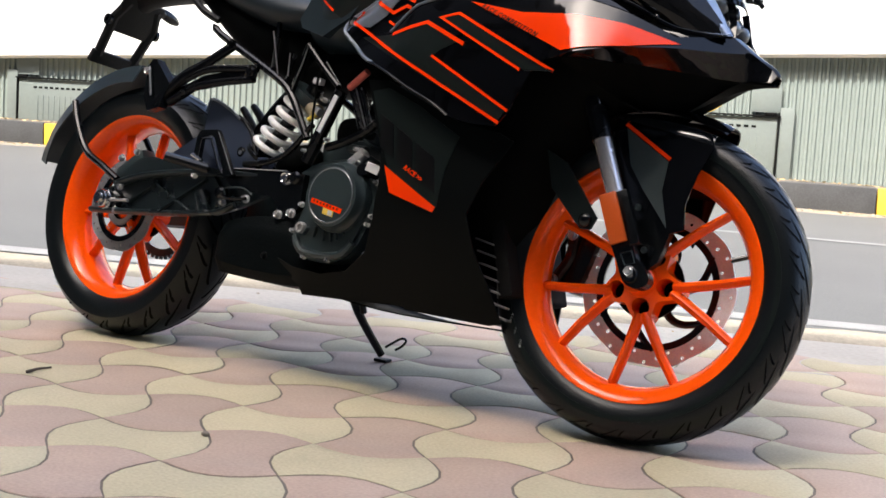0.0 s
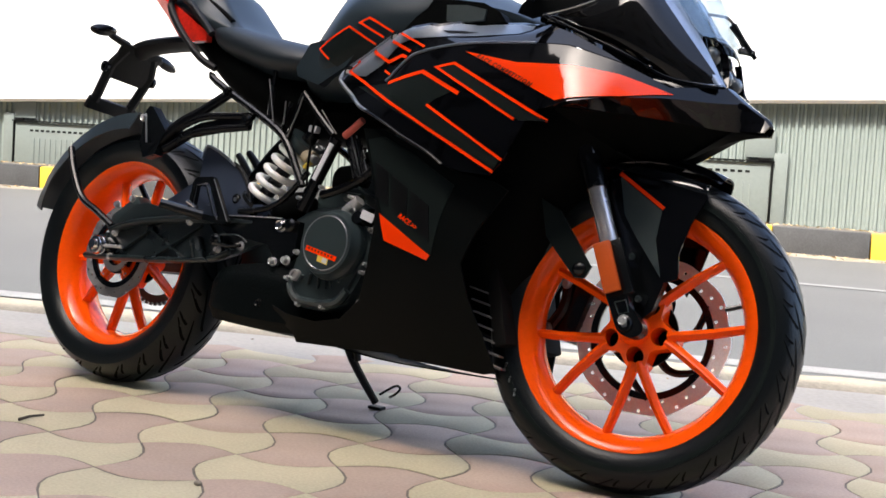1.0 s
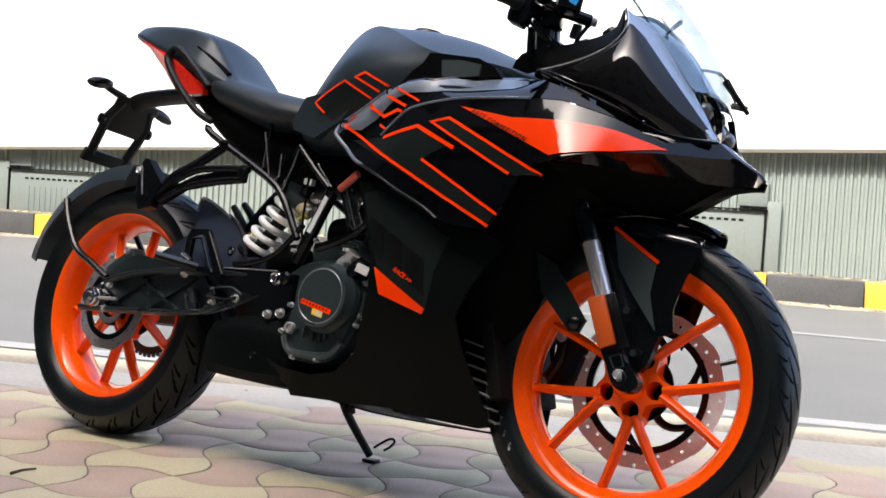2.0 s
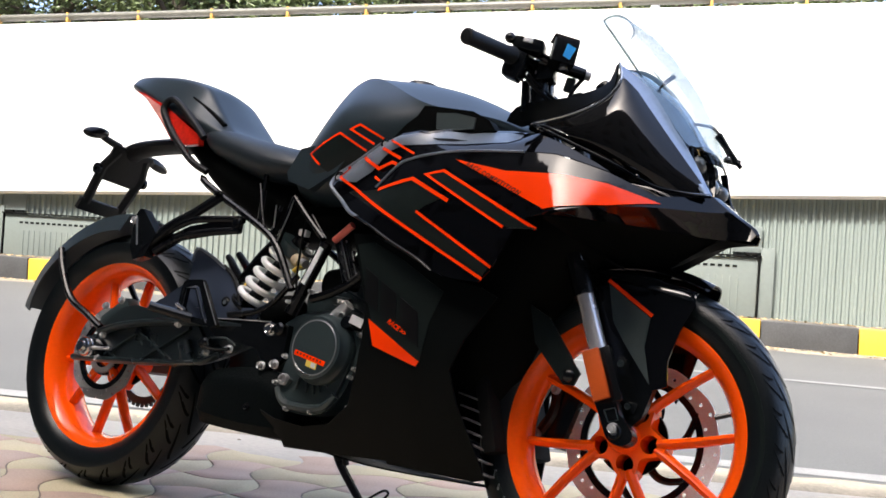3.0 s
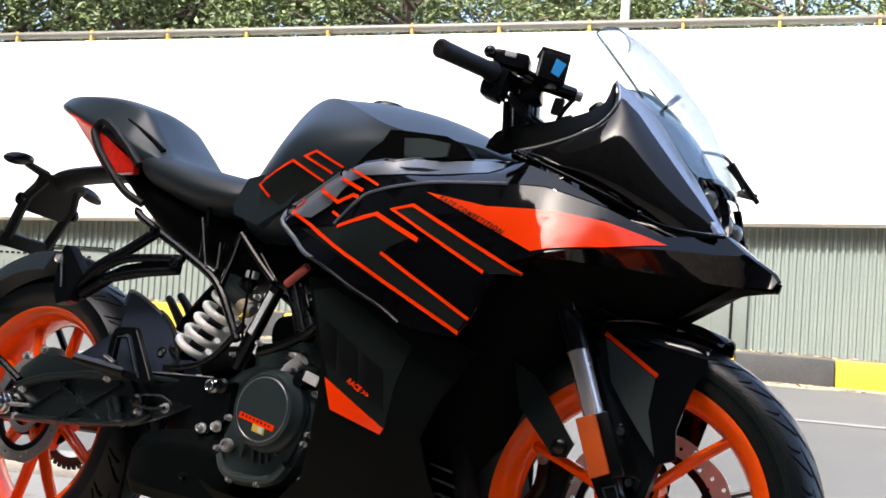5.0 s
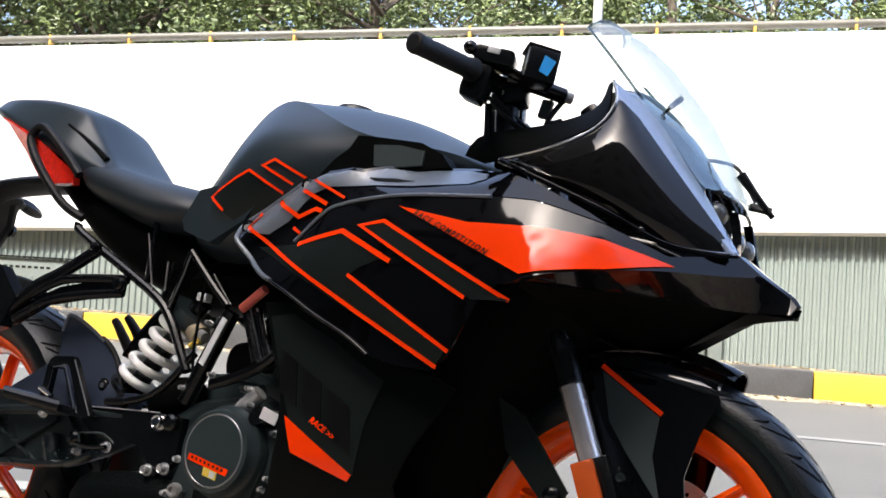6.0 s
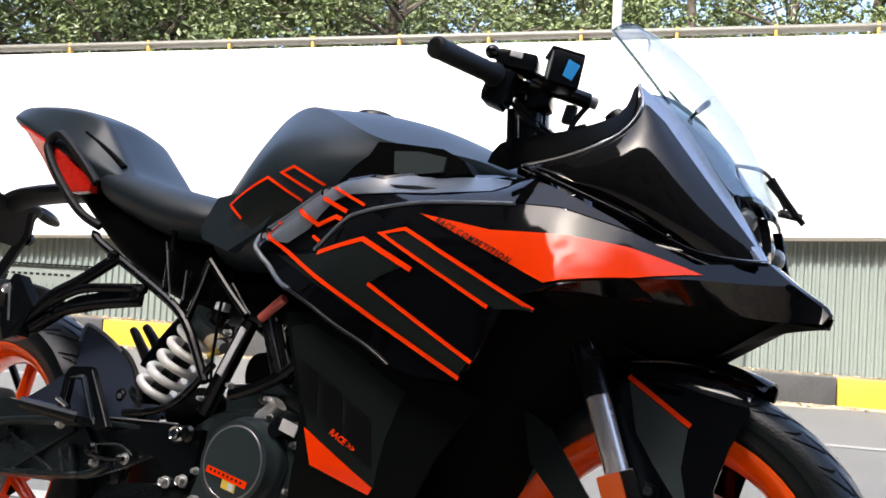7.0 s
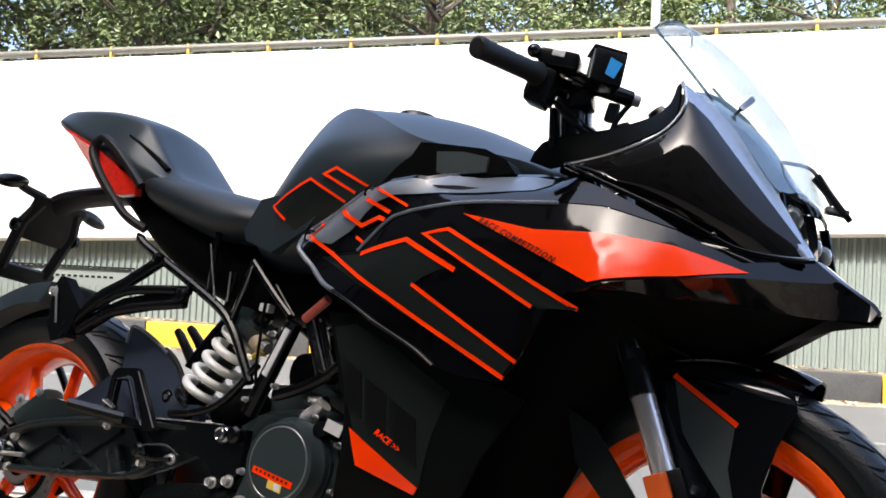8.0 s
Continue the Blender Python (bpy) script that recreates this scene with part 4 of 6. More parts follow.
# lower side panel and belly pan
low_y = lambda x, z: -0.085 - 0.125 * math.sin(min(1.0, max(0.05, (z - 0.12) / 0.30)) * math.pi / 2) + 0.10 * max(0, x - 0.98) + 0.3 * max(0, 0.64 - x)
low_outline = [(0.795, 0.600), (0.845, 0.600), (0.93, 0.565), (1.018, 0.528), (1.10, 0.515), (1.135, 0.500), (1.085, 0.42), (1.060, 0.36), (1.075, 0.30), (1.10, 0.237), (1.118, 0.175), (1.09, 0.168), (0.905, 0.172), (0.903, 0.178), (0.77, 0.172), (0.640, 0.168), (0.634, 0.186), (0.590, 0.206),
               (0.575, 0.235), (0.62, 0.222), (0.70, 0.215), (0.77, 0.228), (0.828, 0.27), (0.850, 0.33), (0.860, 0.40), (0.855, 0.46), (0.825, 0.53)]
bm_low = panel(low_outline, low_y, 0.004, 0.025)
on_low = surface(bm_low)
lower = pair("lower_fairing", bm_low, M_BELLY, bike, "matt black lower fairing and belly pan")
part("belly_floor", ruled([(0.60, -0.10, 0.19), (0.85, -0.115, 0.165), (1.10, -0.10, 0.165)], [(0.60, 0.10, 0.19), (0.85, 0.115, 0.165), (1.10, 0.10, 0.165)], 10, 6), M_MATTE, lower, "underside of the belly pan")
panel_out = [(0.812, 0.578), (0.85, 0.585), (0.93, 0.552), (1.026, 0.500), (1.008, 0.44), (0.998, 0.366), (0.96, 0.372), (0.878, 0.43), (0.858, 0.47)]
decal("grey_field", panel_out, on_low, M_GREYDEC, lower, 0.0016, "dark grey printed field")
decal("orange_wedge", [(0.870, 0.436), (0.997, 0.367), (0.991, 0.357), (0.890, 0.385)], on_low, M_DECAL, lower, 0.0030, "orange wedge decal")
for x0, w in ((0.842, 0.034), (0.885, 0.040), (0.935, 0.046)):
    decal("logo_block", [(x0, 0.535 - (x0 - 0.84) * 0.55), (x0 + w, 0.535 - (x0 + w - 0.84) * 0.55), (x0 + w + 0.012, 0.470 - (x0 + w - 0.84) * 0.55), (x0 + 0.012, 0.470 - (x0 - 0.84) * 0.55)], on_low, M_LOGO, lower, 0.0030, "black logo shape")
decal("orange_outline", band([(0.727, 0.744), (0.738, 0.738), (0.727, 0.718), (0.815, 0.672), (1.133, 0.521)], 0.0060), on_fair, M_DECAL, fairing, 0.0058, "orange stripe", step=0.006)
decal("grey_stripe", [(0.760, 0.684), (0.846, 0.687), (0.936, 0.703), (1.02, 0.664), (0.985, 0.650), (0.967, 0.638), (1.143, 0.545), (1.128, 0.524)], on_fair, M_GREYDEC, fairing, 0.0016, "dark grey stripe")
decal("orange_outline", band([(0.967, 0.639), (1.148, 0.543)], 0.0055), on_fair, M_DECAL, fairing, 0.0032, "orange stripe")
decal("orange_outline", band([(0.848, 0.686), (0.938, 0.705), (1.037, 0.660)], 0.0075), on_fair, M_DECAL, fairing, 0.0032, "orange stripe")
decal("grey_stripe", [(0.972, 0.712), (1.014, 0.719), (1.226, 0.616), (1.172, 0.614)], on_fair, M_GREYDEC, fairing, 0.0016, "dark grey stripe")
decal("orange_outline", band([(1.164, 0.615), (0.969, 0.713), (1.010, 0.720), (1.224, 0.617)], 0.0056), on_fair, M_DECAL, fairing, 0.0032, "orange stripe")
decal("orange_wing", [(1.026, 0.744), (1.147, 0.720), (1.255, 0.718), (1.329, 0.712), (1.404, 0.695), (1.338, 0.671), (1.240, 0.650)], on_fair, M_DECAL, fairing, 0.0036, "orange wing-shaped decal", step=0.0125)
for line, w in (([(0.771, 0.763), (0.833, 0.731), (0.866, 0.743), (0.880, 0.738)], 0.0085), ([(0.842, 0.793), (0.918, 0.759)], 0.0056), ([(0.831, 0.774), (0.886, 0.750)], 0.0078), ([(0.827, 0.714), (0.846, 0.704)], 0.0062)):
    decal("orange_line", band(line, w * 0.8), on_fair, M_DECAL, fairing, 0.0058, "thin orange line", step=0.006)
# sky sheen coloured onto the fairing's upper face
decal("grey_panel", [(0.706, 0.722), (0.718, 0.737), (0.765, 0.767), (0.812, 0.793), (0.860, 0.802), (0.905, 0.807), (0.929, 0.804), (0.956, 0.816), (1.02, 0.820), (1.089, 0.818), (1.130, 0.808), (1.138, 0.796), (1.118, 0.784), (1.031, 0.779), (0.963, 0.782), (0.884, 0.779), (0.855, 0.768), (0.834, 0.750), (0.813, 0.726), (0.776, 0.704), (0.735, 0.706)], on_fair, M_RIMSHEEN, fairing, 0.0024, "upper face of the fairing, sky sheen coloured grey", step=0.008)
decal("air_slit", [(0.942, 0.796), (0.985, 0.797), (1.022, 0.791), (0.990, 0.789), (0.955, 0.791)], on_fair, M_DARK, fairing, 0.0040, "narrow dark slit", step=0.006)
for x, z in ((0.715, 0.719), (0.820, 0.789)):
    y = on_fair(x, z) or -0.19
    bolt(x, y - 0.001, z, 0.009, 0.004, "fairing_screw", fairing, M_PLASTIC)
    bolt(x + 0.001, y - 0.004, z - 0.001, 0.0045, 0.003, "screw_socket", fairing, M_STEEL)


def lettering(text, size, x0, z0, slope, y_at, material, parent, label, shear=0.25, lift=0.0052):
    cu = bpy.data.curves.new("t", "FONT")
    cu.body, cu.size, cu.shear, cu.resolution_u = text, size, shear, 2
    cu.offset, cu.space_character = size * 0.03, 1.35 if len(text) > 8 else 1.0
    ob = new("t", cu)
    me = bpy.data.meshes.new_from_object(ob.evaluated_get(bpy.context.evaluated_depsgraph_get()))
    bpy.data.objects.remove(ob)
    bm = bmesh.new()
    bm.from_mesh(me)
    bpy.data.meshes.remove(me)
    last = -0.22
    for v in bm.verts:
        u, w = v.co.x, v.co.y
        x, z = x0 + u * math.cos(slope) - w * math.sin(slope), z0 + u * math.sin(slope) + w * math.cos(slope)
        last = y_at(x, z) or last
        v.co = (x, last - lift, z)
    return part("lettering", bm, material, parent, label)


lettering("RACE >>", 0.0128, 0.916, 0.432, radians(-26), on_low, M_DECAL, lower, "small orange lettering")
lettering("RACE COMPETITION", 0.0118, 1.056, 0.7305, radians(-23.7), on_fair, M_LOGO, fairing, "small black lettering")

# ---- nose, screen, lamps ----
bm = ruled([(1.128, -0.160, 0.838), (1.20, -0.168, 0.850), (1.268, -0.160, 0.882), (1.289, -0.145, 0.925), (1.278, -0.134, 0.960)], [(1.181, -0.172, 0.814), (1.30, -0.160, 0.766), (1.376, -0.128, 0.731), (1.43, -0.095, 0.726), (1.462, -0.068, 0.730)], 24, 10, 0.0, (0, -0.010, 0))
for i, v in enumerate(bm.verts[:]):                   # the sheet rolls over towards the screen
    u, t = (i % 25) / 24, (i // 25) / 10
    v.co.y -= 0.020 * math.sin(math.pi * u ** 2.2) * (4 * t * (1 - t)) ** 0.6
bmesh.ops.recalc_face_normals(bm, faces=bm.faces)
bmesh.ops.solidify(bm, geom=bm.faces[:], thickness=0.003)
nose = pair("nose_cowl", bm, M_SMOKE, bike, "smoked dark nose cowl round the screen")
pair("cowl_facet", ruled([(1.278, -0.134, 0.962), (1.338, -0.094, 0.912), (1.406, -0.066, 0.816), (1.462, -0.066, 0.732)], [(1.289, -0.144, 0.928), (1.334, -0.130, 0.855), (1.385, -0.11, 0.79), (1.45, -0.080, 0.728)], 16, 5, 0.003, (0.004, -0.004, 0)), M_COWL, nose, "gloss black facet, sky reflection coloured in")
part("front_cowl", ruled([(1.285, -0.132, 0.952), (1.338, -0.094, 0.910), (1.392, -0.072, 0.838), (1.404, -0.052, 0.826)], [(1.285, 0.132, 0.952), (1.338, 0.094, 0.910), (1.392, 0.072, 0.838), (1.404, 0.052, 0.826)], 10, 12, 0.003, (0.016, 0, 0.012)), M_COWL, nose, "gloss black front cowl, sky reflection coloured in")
pair("lamp_brow", tube([(1.402, -0.052, 0.828), (1.416, -0.054, 0.790), (1.452, -0.045, 0.738)], 0.004, 8, smooth=5), M_GLOSS, nose, "")
part("lamp_recess", ruled([(1.402, -0.050, 0.824), (1.414, -0.052, 0.783), (1.448, -0.042, 0.736)], [(1.402, 0.050, 0.824), (1.414, 0.052, 0.783), (1.448, 0.042, 0.736)], 6, 10, 0.003, (0.002, 0, 0)), M_DARK, nose, "dark headlamp recess")
for y in (-0.03, 0.03):
    part("projector_lamp", bead((1.412, y, 0.798), 0.019, (0.9, 1, 1)), M_LENS, nose, "grey headlamp lens")
    part("projector_lamp", bead((1.440, y * 0.8, 0.758), 0.017, (0.9, 1, 1)), M_LENS, nose, "grey headlamp lens")
part("nose_tip", ruled([(1.456, -0.046, 0.736), (1.487, -0.024, 0.711), (1.521, -0.008, 0.688), (1.530, -0.004, 0.676)], [(1.456, 0.046, 0.736), (1.487, 0.024, 0.711), (1.521, 0.008, 0.688), (1.530, 0.004, 0.676)], 8, 6, 0.004, (0.003, 0, 0.004)), M_GLOSS, nose, "gloss black nose tip")
part("lamp_rim", ruled([(1.402, -0.052, 0.830), (1.428, -0.040, 0.822), (1.442, -0.034, 0.800)], [(1.402, 0.052, 0.830), (1.428, 0.040, 0.822), (1.442, 0.034, 0.800)], 6, 8, 0.003, (0.006, 0, 0.004)), M_GLOSS, nose, "gloss black lamp rim")
pair("lamp_side", ruled([(1.444, -0.036, 0.80), (1.452, -0.036, 0.77), (1.458, -0.046, 0.736)], [(1.430, -0.040, 0.80), (1.440, -0.040, 0.77), (1.448, -0.048, 0.736)], 8, 3, 0.003), M_GLOSS, nose, "")
under = pair("under_cowl", ruled([(1.525, -0.003, 0.664), (1.472, -0.024, 0.663), (1.428, -0.026, 0.638), (1.345, -0.030, 0.590), (1.29, -0.10, 0.602)], [(1.525, 0.0, 0.664), (1.47, 0.0, 0.655), (1.43, 0.0, 0.64), (1.36, 0.0, 0.61), (1.27, 0.0, 0.62)], 14, 5, 0.003), M_MATTE, nose, "matt black underside of the nose")
rim_line = [(1.128, -0.161, 0.838), (1.21, -0.170, 0.852), (1.270, -0.163, 0.880), (1.291, -0.148, 0.923), (1.278, -0.136, 0.962)]
pair("screen_edge", tube(rim_line, 0.0026, 8, smooth=6), M_CHROME, nose, "bright rim of the screen")
seam = [(1.130, -0.163, 0.835), (1.181, -0.175, 0.813), (1.30, -0.163, 0.764), (1.376, -0.131, 0.729), (1.43, -0.098, 0.724), (1.462, -0.071, 0.729)]
# steel lines shaped in for the glints along the seam
pair("seam_glint", tube([(x, y - 0.002, z + 0.004) for x, y, z in seam], 0.0011, 6, smooth=6), M_CHROME, nose, "thin bright line for glints on the dark seam")
pair("seam_glint", tube([(1.150, -0.172, 0.834), (1.20, -0.178, 0.818), (1.30, -0.168, 0.777), (1.352, -0.152, 0.754)], 0.0016, 6, smooth=6), M_CHROME, nose, "thin bright line for glints on the dark seam")
pair("cowl_seam", tube(seam, 0.0026, 6, smooth=6), M_GLOSS, nose, "")
part("cowl_screw", bead((1.352, -0.150, 0.742), 0.0055, (1, 0.6, 1)), M_PLASTIC, nose)
bm = bmesh.new()
rows = []
for k in range(17):
    t = k / 16
    cx, cz = interp(t, [(0, 1.450), (0.25, 1.420), (0.5, 1.376), (0.75, 1.312), (0.9, 1.258), (1, 1.212)]), interp(t, [(0, 0.818), (0.25, 0.880), (0.5, 0.952), (0.75, 1.030), (0.9, 1.078), (1, 1.103)])
    ex, ey, ez = interp(t, [(0, 1.404), (0.4, 1.345), (0.68, 1.288), (0.85, 1.236), (1, 1.187)]), interp(t, [(0, 0.068), (0.35, 0.098), (0.6, 0.108), (0.85, 0.092), (0.96, 0.074), (1, 0.056)]), interp(t, [(0, 0.822), (0.4, 0.905), (0.68, 0.972), (0.85, 1.031), (1, 1.082)])
    rows.append([bm.verts.new((ex + (cx - ex) * math.cos(u * math.pi / 2) ** 0.8, ey * math.sin(u * math.pi / 2), ez + (cz - ez) * math.cos(u * math.pi / 2) ** 0.8)) for u in (j / 8 for j in range(-8, 9))])
rows_co = [[v.co.copy() for v in r] for r in rows]
for r, s in zip(rows, rows[1:]):
    for j in range(16):
        bm.faces.new((r[j], r[j + 1], s[j + 1], s[j]))
bmesh.ops.recalc_face_normals(bm, faces=bm.faces)
bmesh.ops.solidify(bm, geom=bm.faces[:], thickness=0.0025)
screen = part("windscreen", bm, M_CLEAR, nose, "clear curved windscreen")
screen.visible_shadow = False
edge_pts = [rows_co[k][0] for k in range(9, 17)] + [rows_co[16][j] for j in range(1, 17)] + [rows_co[k][16] for k in range(15, 4, -1)]
part("screen_rim", tube(edge_pts, 0.0023, 6), M_EDGE, nose, "pale cut edge of the clear screen")
visor = part("inner_visor", ruled([(1.205, -0.04, 0.955), (1.25, -0.045, 0.985), (1.30, -0.05, 0.955), (1.34, -0.05, 0.91)], [(1.205, 0.09, 0.955), (1.25, 0.09, 0.985), (1.30, 0.09, 0.955), (1.34, 0.08, 0.91)], 10, 5, 0.003, (0.01, 0, 0.012)), M_GREYPLATE, nose, "grey instrument visor behind the screen")
dash = part("instrument_cover", ruled([(1.060, -0.140, 0.850), (1.085, -0.142, 0.880), (1.18, -0.125, 0.900), (1.245, -0.11, 0.928), (1.269, -0.125, 0.960)], [(1.10, -0.150, 0.835), (1.15, -0.160, 0.842), (1.225, -0.165, 0.862), (1.280, -0.15, 0.90), (1.277, -0.134, 0.960)], 16, 4, 0.003), M_MATTE, bike, "matt black inner fairing lip")
part("inner_lip", mirrored(ruled([(1.060, -0.140, 0.850), (1.085, -0.142, 0.880), (1.18, -0.125, 0.900), (1.255, -0.125, 0.955)], [(1.10, -0.150, 0.835), (1.15, -0.160, 0.842), (1.225, -0.165, 0.862), (1.262, -0.134, 0.955)], 12, 4, 0.003)), M_MATTE, dash)
part("instrument_panel", box((1.235, 0.0, 0.915), (0.03, 0.17, 0.075), 0.01, (0, -35, 0)), M_PLASTIC, dash, "black instrument panel")
part("wire", tube([(1.300, -0.03, 0.935), (1.320, -0.02, 0.922), (1.353, -0.005, 0.893), (1.417, 0.0, 0.880), (1.438, 0.0, 0.853), (1.455, 0.0, 0.825)], 0.0028, 8, smooth=5), M_PLASTIC, nose, "thin black wire over the screen")
part("wire_lug", tube([(1.430, 0.0, 0.866), (1.452, 0.0, 0.838), (1.482, 0.0, 0.803)], 0.0075, 8, 0.004, squash=0.5), M_PLASTIC, nose, "black lug at the end of the wire")
part("lug_arm", tube([(1.445, 0.01, 0.822), (1.478, 0.0, 0.812)], 0.006, 8, squash=0.5), M_PLASTIC, nose, "")
part("stalk", tube([(1.309, -0.050, 0.926), (1.328, -0.040, 0.955)], 0.0024, 8), M_PLASTIC, nose, "thin black stalk")
part("stalk_end", tube([(1.327, -0.040, 0.954), (1.329, -0.039, 0.957), (1.340, -0.030, 0.973)], 0.0045, 10), M_RUBBER, nose, "grey rubber end of the stalk")
part("inner_body", loft([(0.86, [(0, 0.70), (0.10, 0.69), (0.14, 0.58), (0.13, 0.36), (0, 0.34)]), (1.0, [(0, 0.76), (0.15, 0.74), (0.18, 0.62), (0.14, 0.25), (0, 0.22)]), (1.10, [(0, 0.80), (0.17, 0.76), (0.17, 0.62), (0.10, 0.24), (0, 0.22)]),
     (1.17, [(0, 0.80), (0.17, 0.76), (0.17, 0.66), (0.06, 0.45), (0, 0.44)]), (1.28, [(0, 0.78), (0.16, 0.74), (0.16, 0.64), (0.05, 0.62), (0, 0.62)]), (1.38, [(0, 0.72), (0.10, 0.70), (0.10, 0.64), (0.05, 0.62), (0, 0.62)])], 1), M_MATTE, bike, "matt black radiator and inner fairing")
rad = part("radiator", box((1.085, 0, 0.33), (0.03, 0.22, 0.22), 0.006, (0, -18, 0)), M_DARK, bike, "dark radiator with thin fins")
for k in range(7):
    part("louvre", box((1.105 - k * 0.0081, -0.100, 0.187 + k * 0.0225), (0.046, 0.026, 0.0035), 0.001, (0, 12, 10)), M_DARKSTEEL, rad, "grey edge of a cooling louvre")

# ---- tank, seat, tail ----
bm_tank = loft([
    (0.515, [(0, 0.815), (0.075, 0.800), (0.108, 0.770), (0.120, 0.73), (0.10, 0.70), (0, 0.69)]),
    (0.566, [(0, 0.888), (0.088, 0.878), (0.125, 0.81), (0.148, 0.745), (0.13, 0.69), (0, 0.68)]),
    (0.616, [(0, 0.957), (0.086, 0.953), (0.152, 0.86), (0.172, 0.765), (0.15, 0.68), (0, 0.68)]),
    (0.664, [(0, 0.986), (0.080, 0.978), (0.175, 0.875), (0.188, 0.79), (0.16, 0.69), (0, 0.68)]),
    (0.725, [(0, 0.998), (0.104, 0.954), (0.188, 0.87), (0.193, 0.80), (0.165, 0.72), (0, 0.70)]),
    (0.80, [(0, 1.001), (0.140, 0.917), (0.185, 0.862), (0.185, 0.81), (0.16, 0.75), (0, 0.72)]),
    (0.885, [(0, 0.990), (0.170, 0.876), (0.172, 0.850), (0.168, 0.81), (0.14, 0.77), (0, 0.75)]),
    (0.97, [(0, 0.948), (0.154, 0.866), (0.152, 0.850), (0.14, 0.82), (0.12, 0.79), (0, 0.78)]),
    (1.07, [(0, 0.880), (0.10, 0.858), (0.10, 0.846), (0.09, 0.83), (0.08, 0.80), (0, 0.79)])], 3, sharp=(1,))
on_tank = surface(bm_tank)
tank = part("tank", bm_tank, M_SATIN, bike, "satin black fuel tank with orange line decals", angle=22)
pair("side_cover", panel([(0.560, 0.792), (0.527, 0.742), (0.538, 0.722), (0.612, 0.700), (0.69, 0.735), (0.72, 0.77), (0.66, 0.792), (0.60, 0.796)], lambda x, z: -0.142 - 0.20 * max(0.0, x - 0.53), 0.02, 0.03), M_SATIN, tank, "satin black side cover below the tank")
part("tank_cap", lathe([(0.0005, 0.012), (0.034, 0.010), (0.040, 0.0), (0.040, -0.01)], (0, 0, 0), 40, False), M_PLASTIC, tank, "black filler cap", Matrix.Translation((0.742, 0, 0.970)) @ Matrix.Rotation(radians(90 - 4), 4, "X"))
decal("grey_field", [(0.606, 0.775), (0.692, 0.811), (0.760, 0.779), (0.80, 0.79), (0.76, 0.74), (0.70, 0.715), (0.640, 0.748)], on_tank, M_GREYDEC, tank, 0.0035, "dark grey tank decal", step=0.012)
for line in ([(0.642, 0.750), (0.602, 0.776), (0.694, 0.814), (0.764, 0.778)], [(0.782, 0.792), (0.722, 0.821), (0.744, 0.831), (0.818, 0.796)]):
    decal("orange_line", band(line, 0.0046), on_tank, M_DECAL, tank, 0.0050, "thin orange line", step=0.012)
trim_y = lambda x, z: -0.177 + 0.12 * max(0.0, x - 0.93)
pair("tank_trim", panel([(0.886, 0.873), (0.998, 0.862), (1.034, 0.845), (1.050, 0.826), (0.956, 0.812), (0.904, 0.806), (0.822, 0.806), (0.850, 0.836), (0.873, 0.852)], trim_y, 0.03, 0.03), M_MATTE, tank, "matt black trim under the tank cover")
part("grey_box", panel([(0.921, 0.856), (0.965, 0.856), (1.007, 0.848), (1.006, 0.826), (0.951, 0.820), (0.926, 0.824)], lambda x, z: trim_y(x, z) - 0.004, 0.006, 0.0), M_GREYPLATE, tank, "grey label plate under the tank")

seat = part("rider_seat", loft([
    (0.195, [(0, 0.885), (0.075, 0.882), (0.110, 0.866), (0.118, 0.825), (0, 0.79)]),
    (0.265, [(0, 0.862), (0.085, 0.860), (0.124, 0.842), (0.134, 0.795), (0, 0.765)]),
    (0.36, [(0, 0.842), (0.095, 0.840), (0.138, 0.818), (0.152, 0.758), (0, 0.735)]),
    (0.45, [(0, 0.822), (0.096, 0.820), (0.142, 0.796), (0.160, 0.726), (0, 0.715)]),
    (0.53, [(0, 0.812), (0.088, 0.808), (0.132, 0.785), (0.156, 0.735), (0, 0.72)]),
    (0.570, [(0, 0.800), (0.075, 0.794), (0.112, 0.774), (0.128, 0.748), (0, 0.735)])], 2), M_SEAT, bike, "black textured rider seat", angle=60)
part("seat_strap", ruled([(0.548, -0.08, 0.802), (0.556, -0.120, 0.780), (0.560, -0.146, 0.750)], [(0.566, -0.078, 0.798), (0.572, -0.116, 0.775), (0.572, -0.140, 0.746)], 10, 2, 0.004), M_MATTE, seat, "black edge trim")
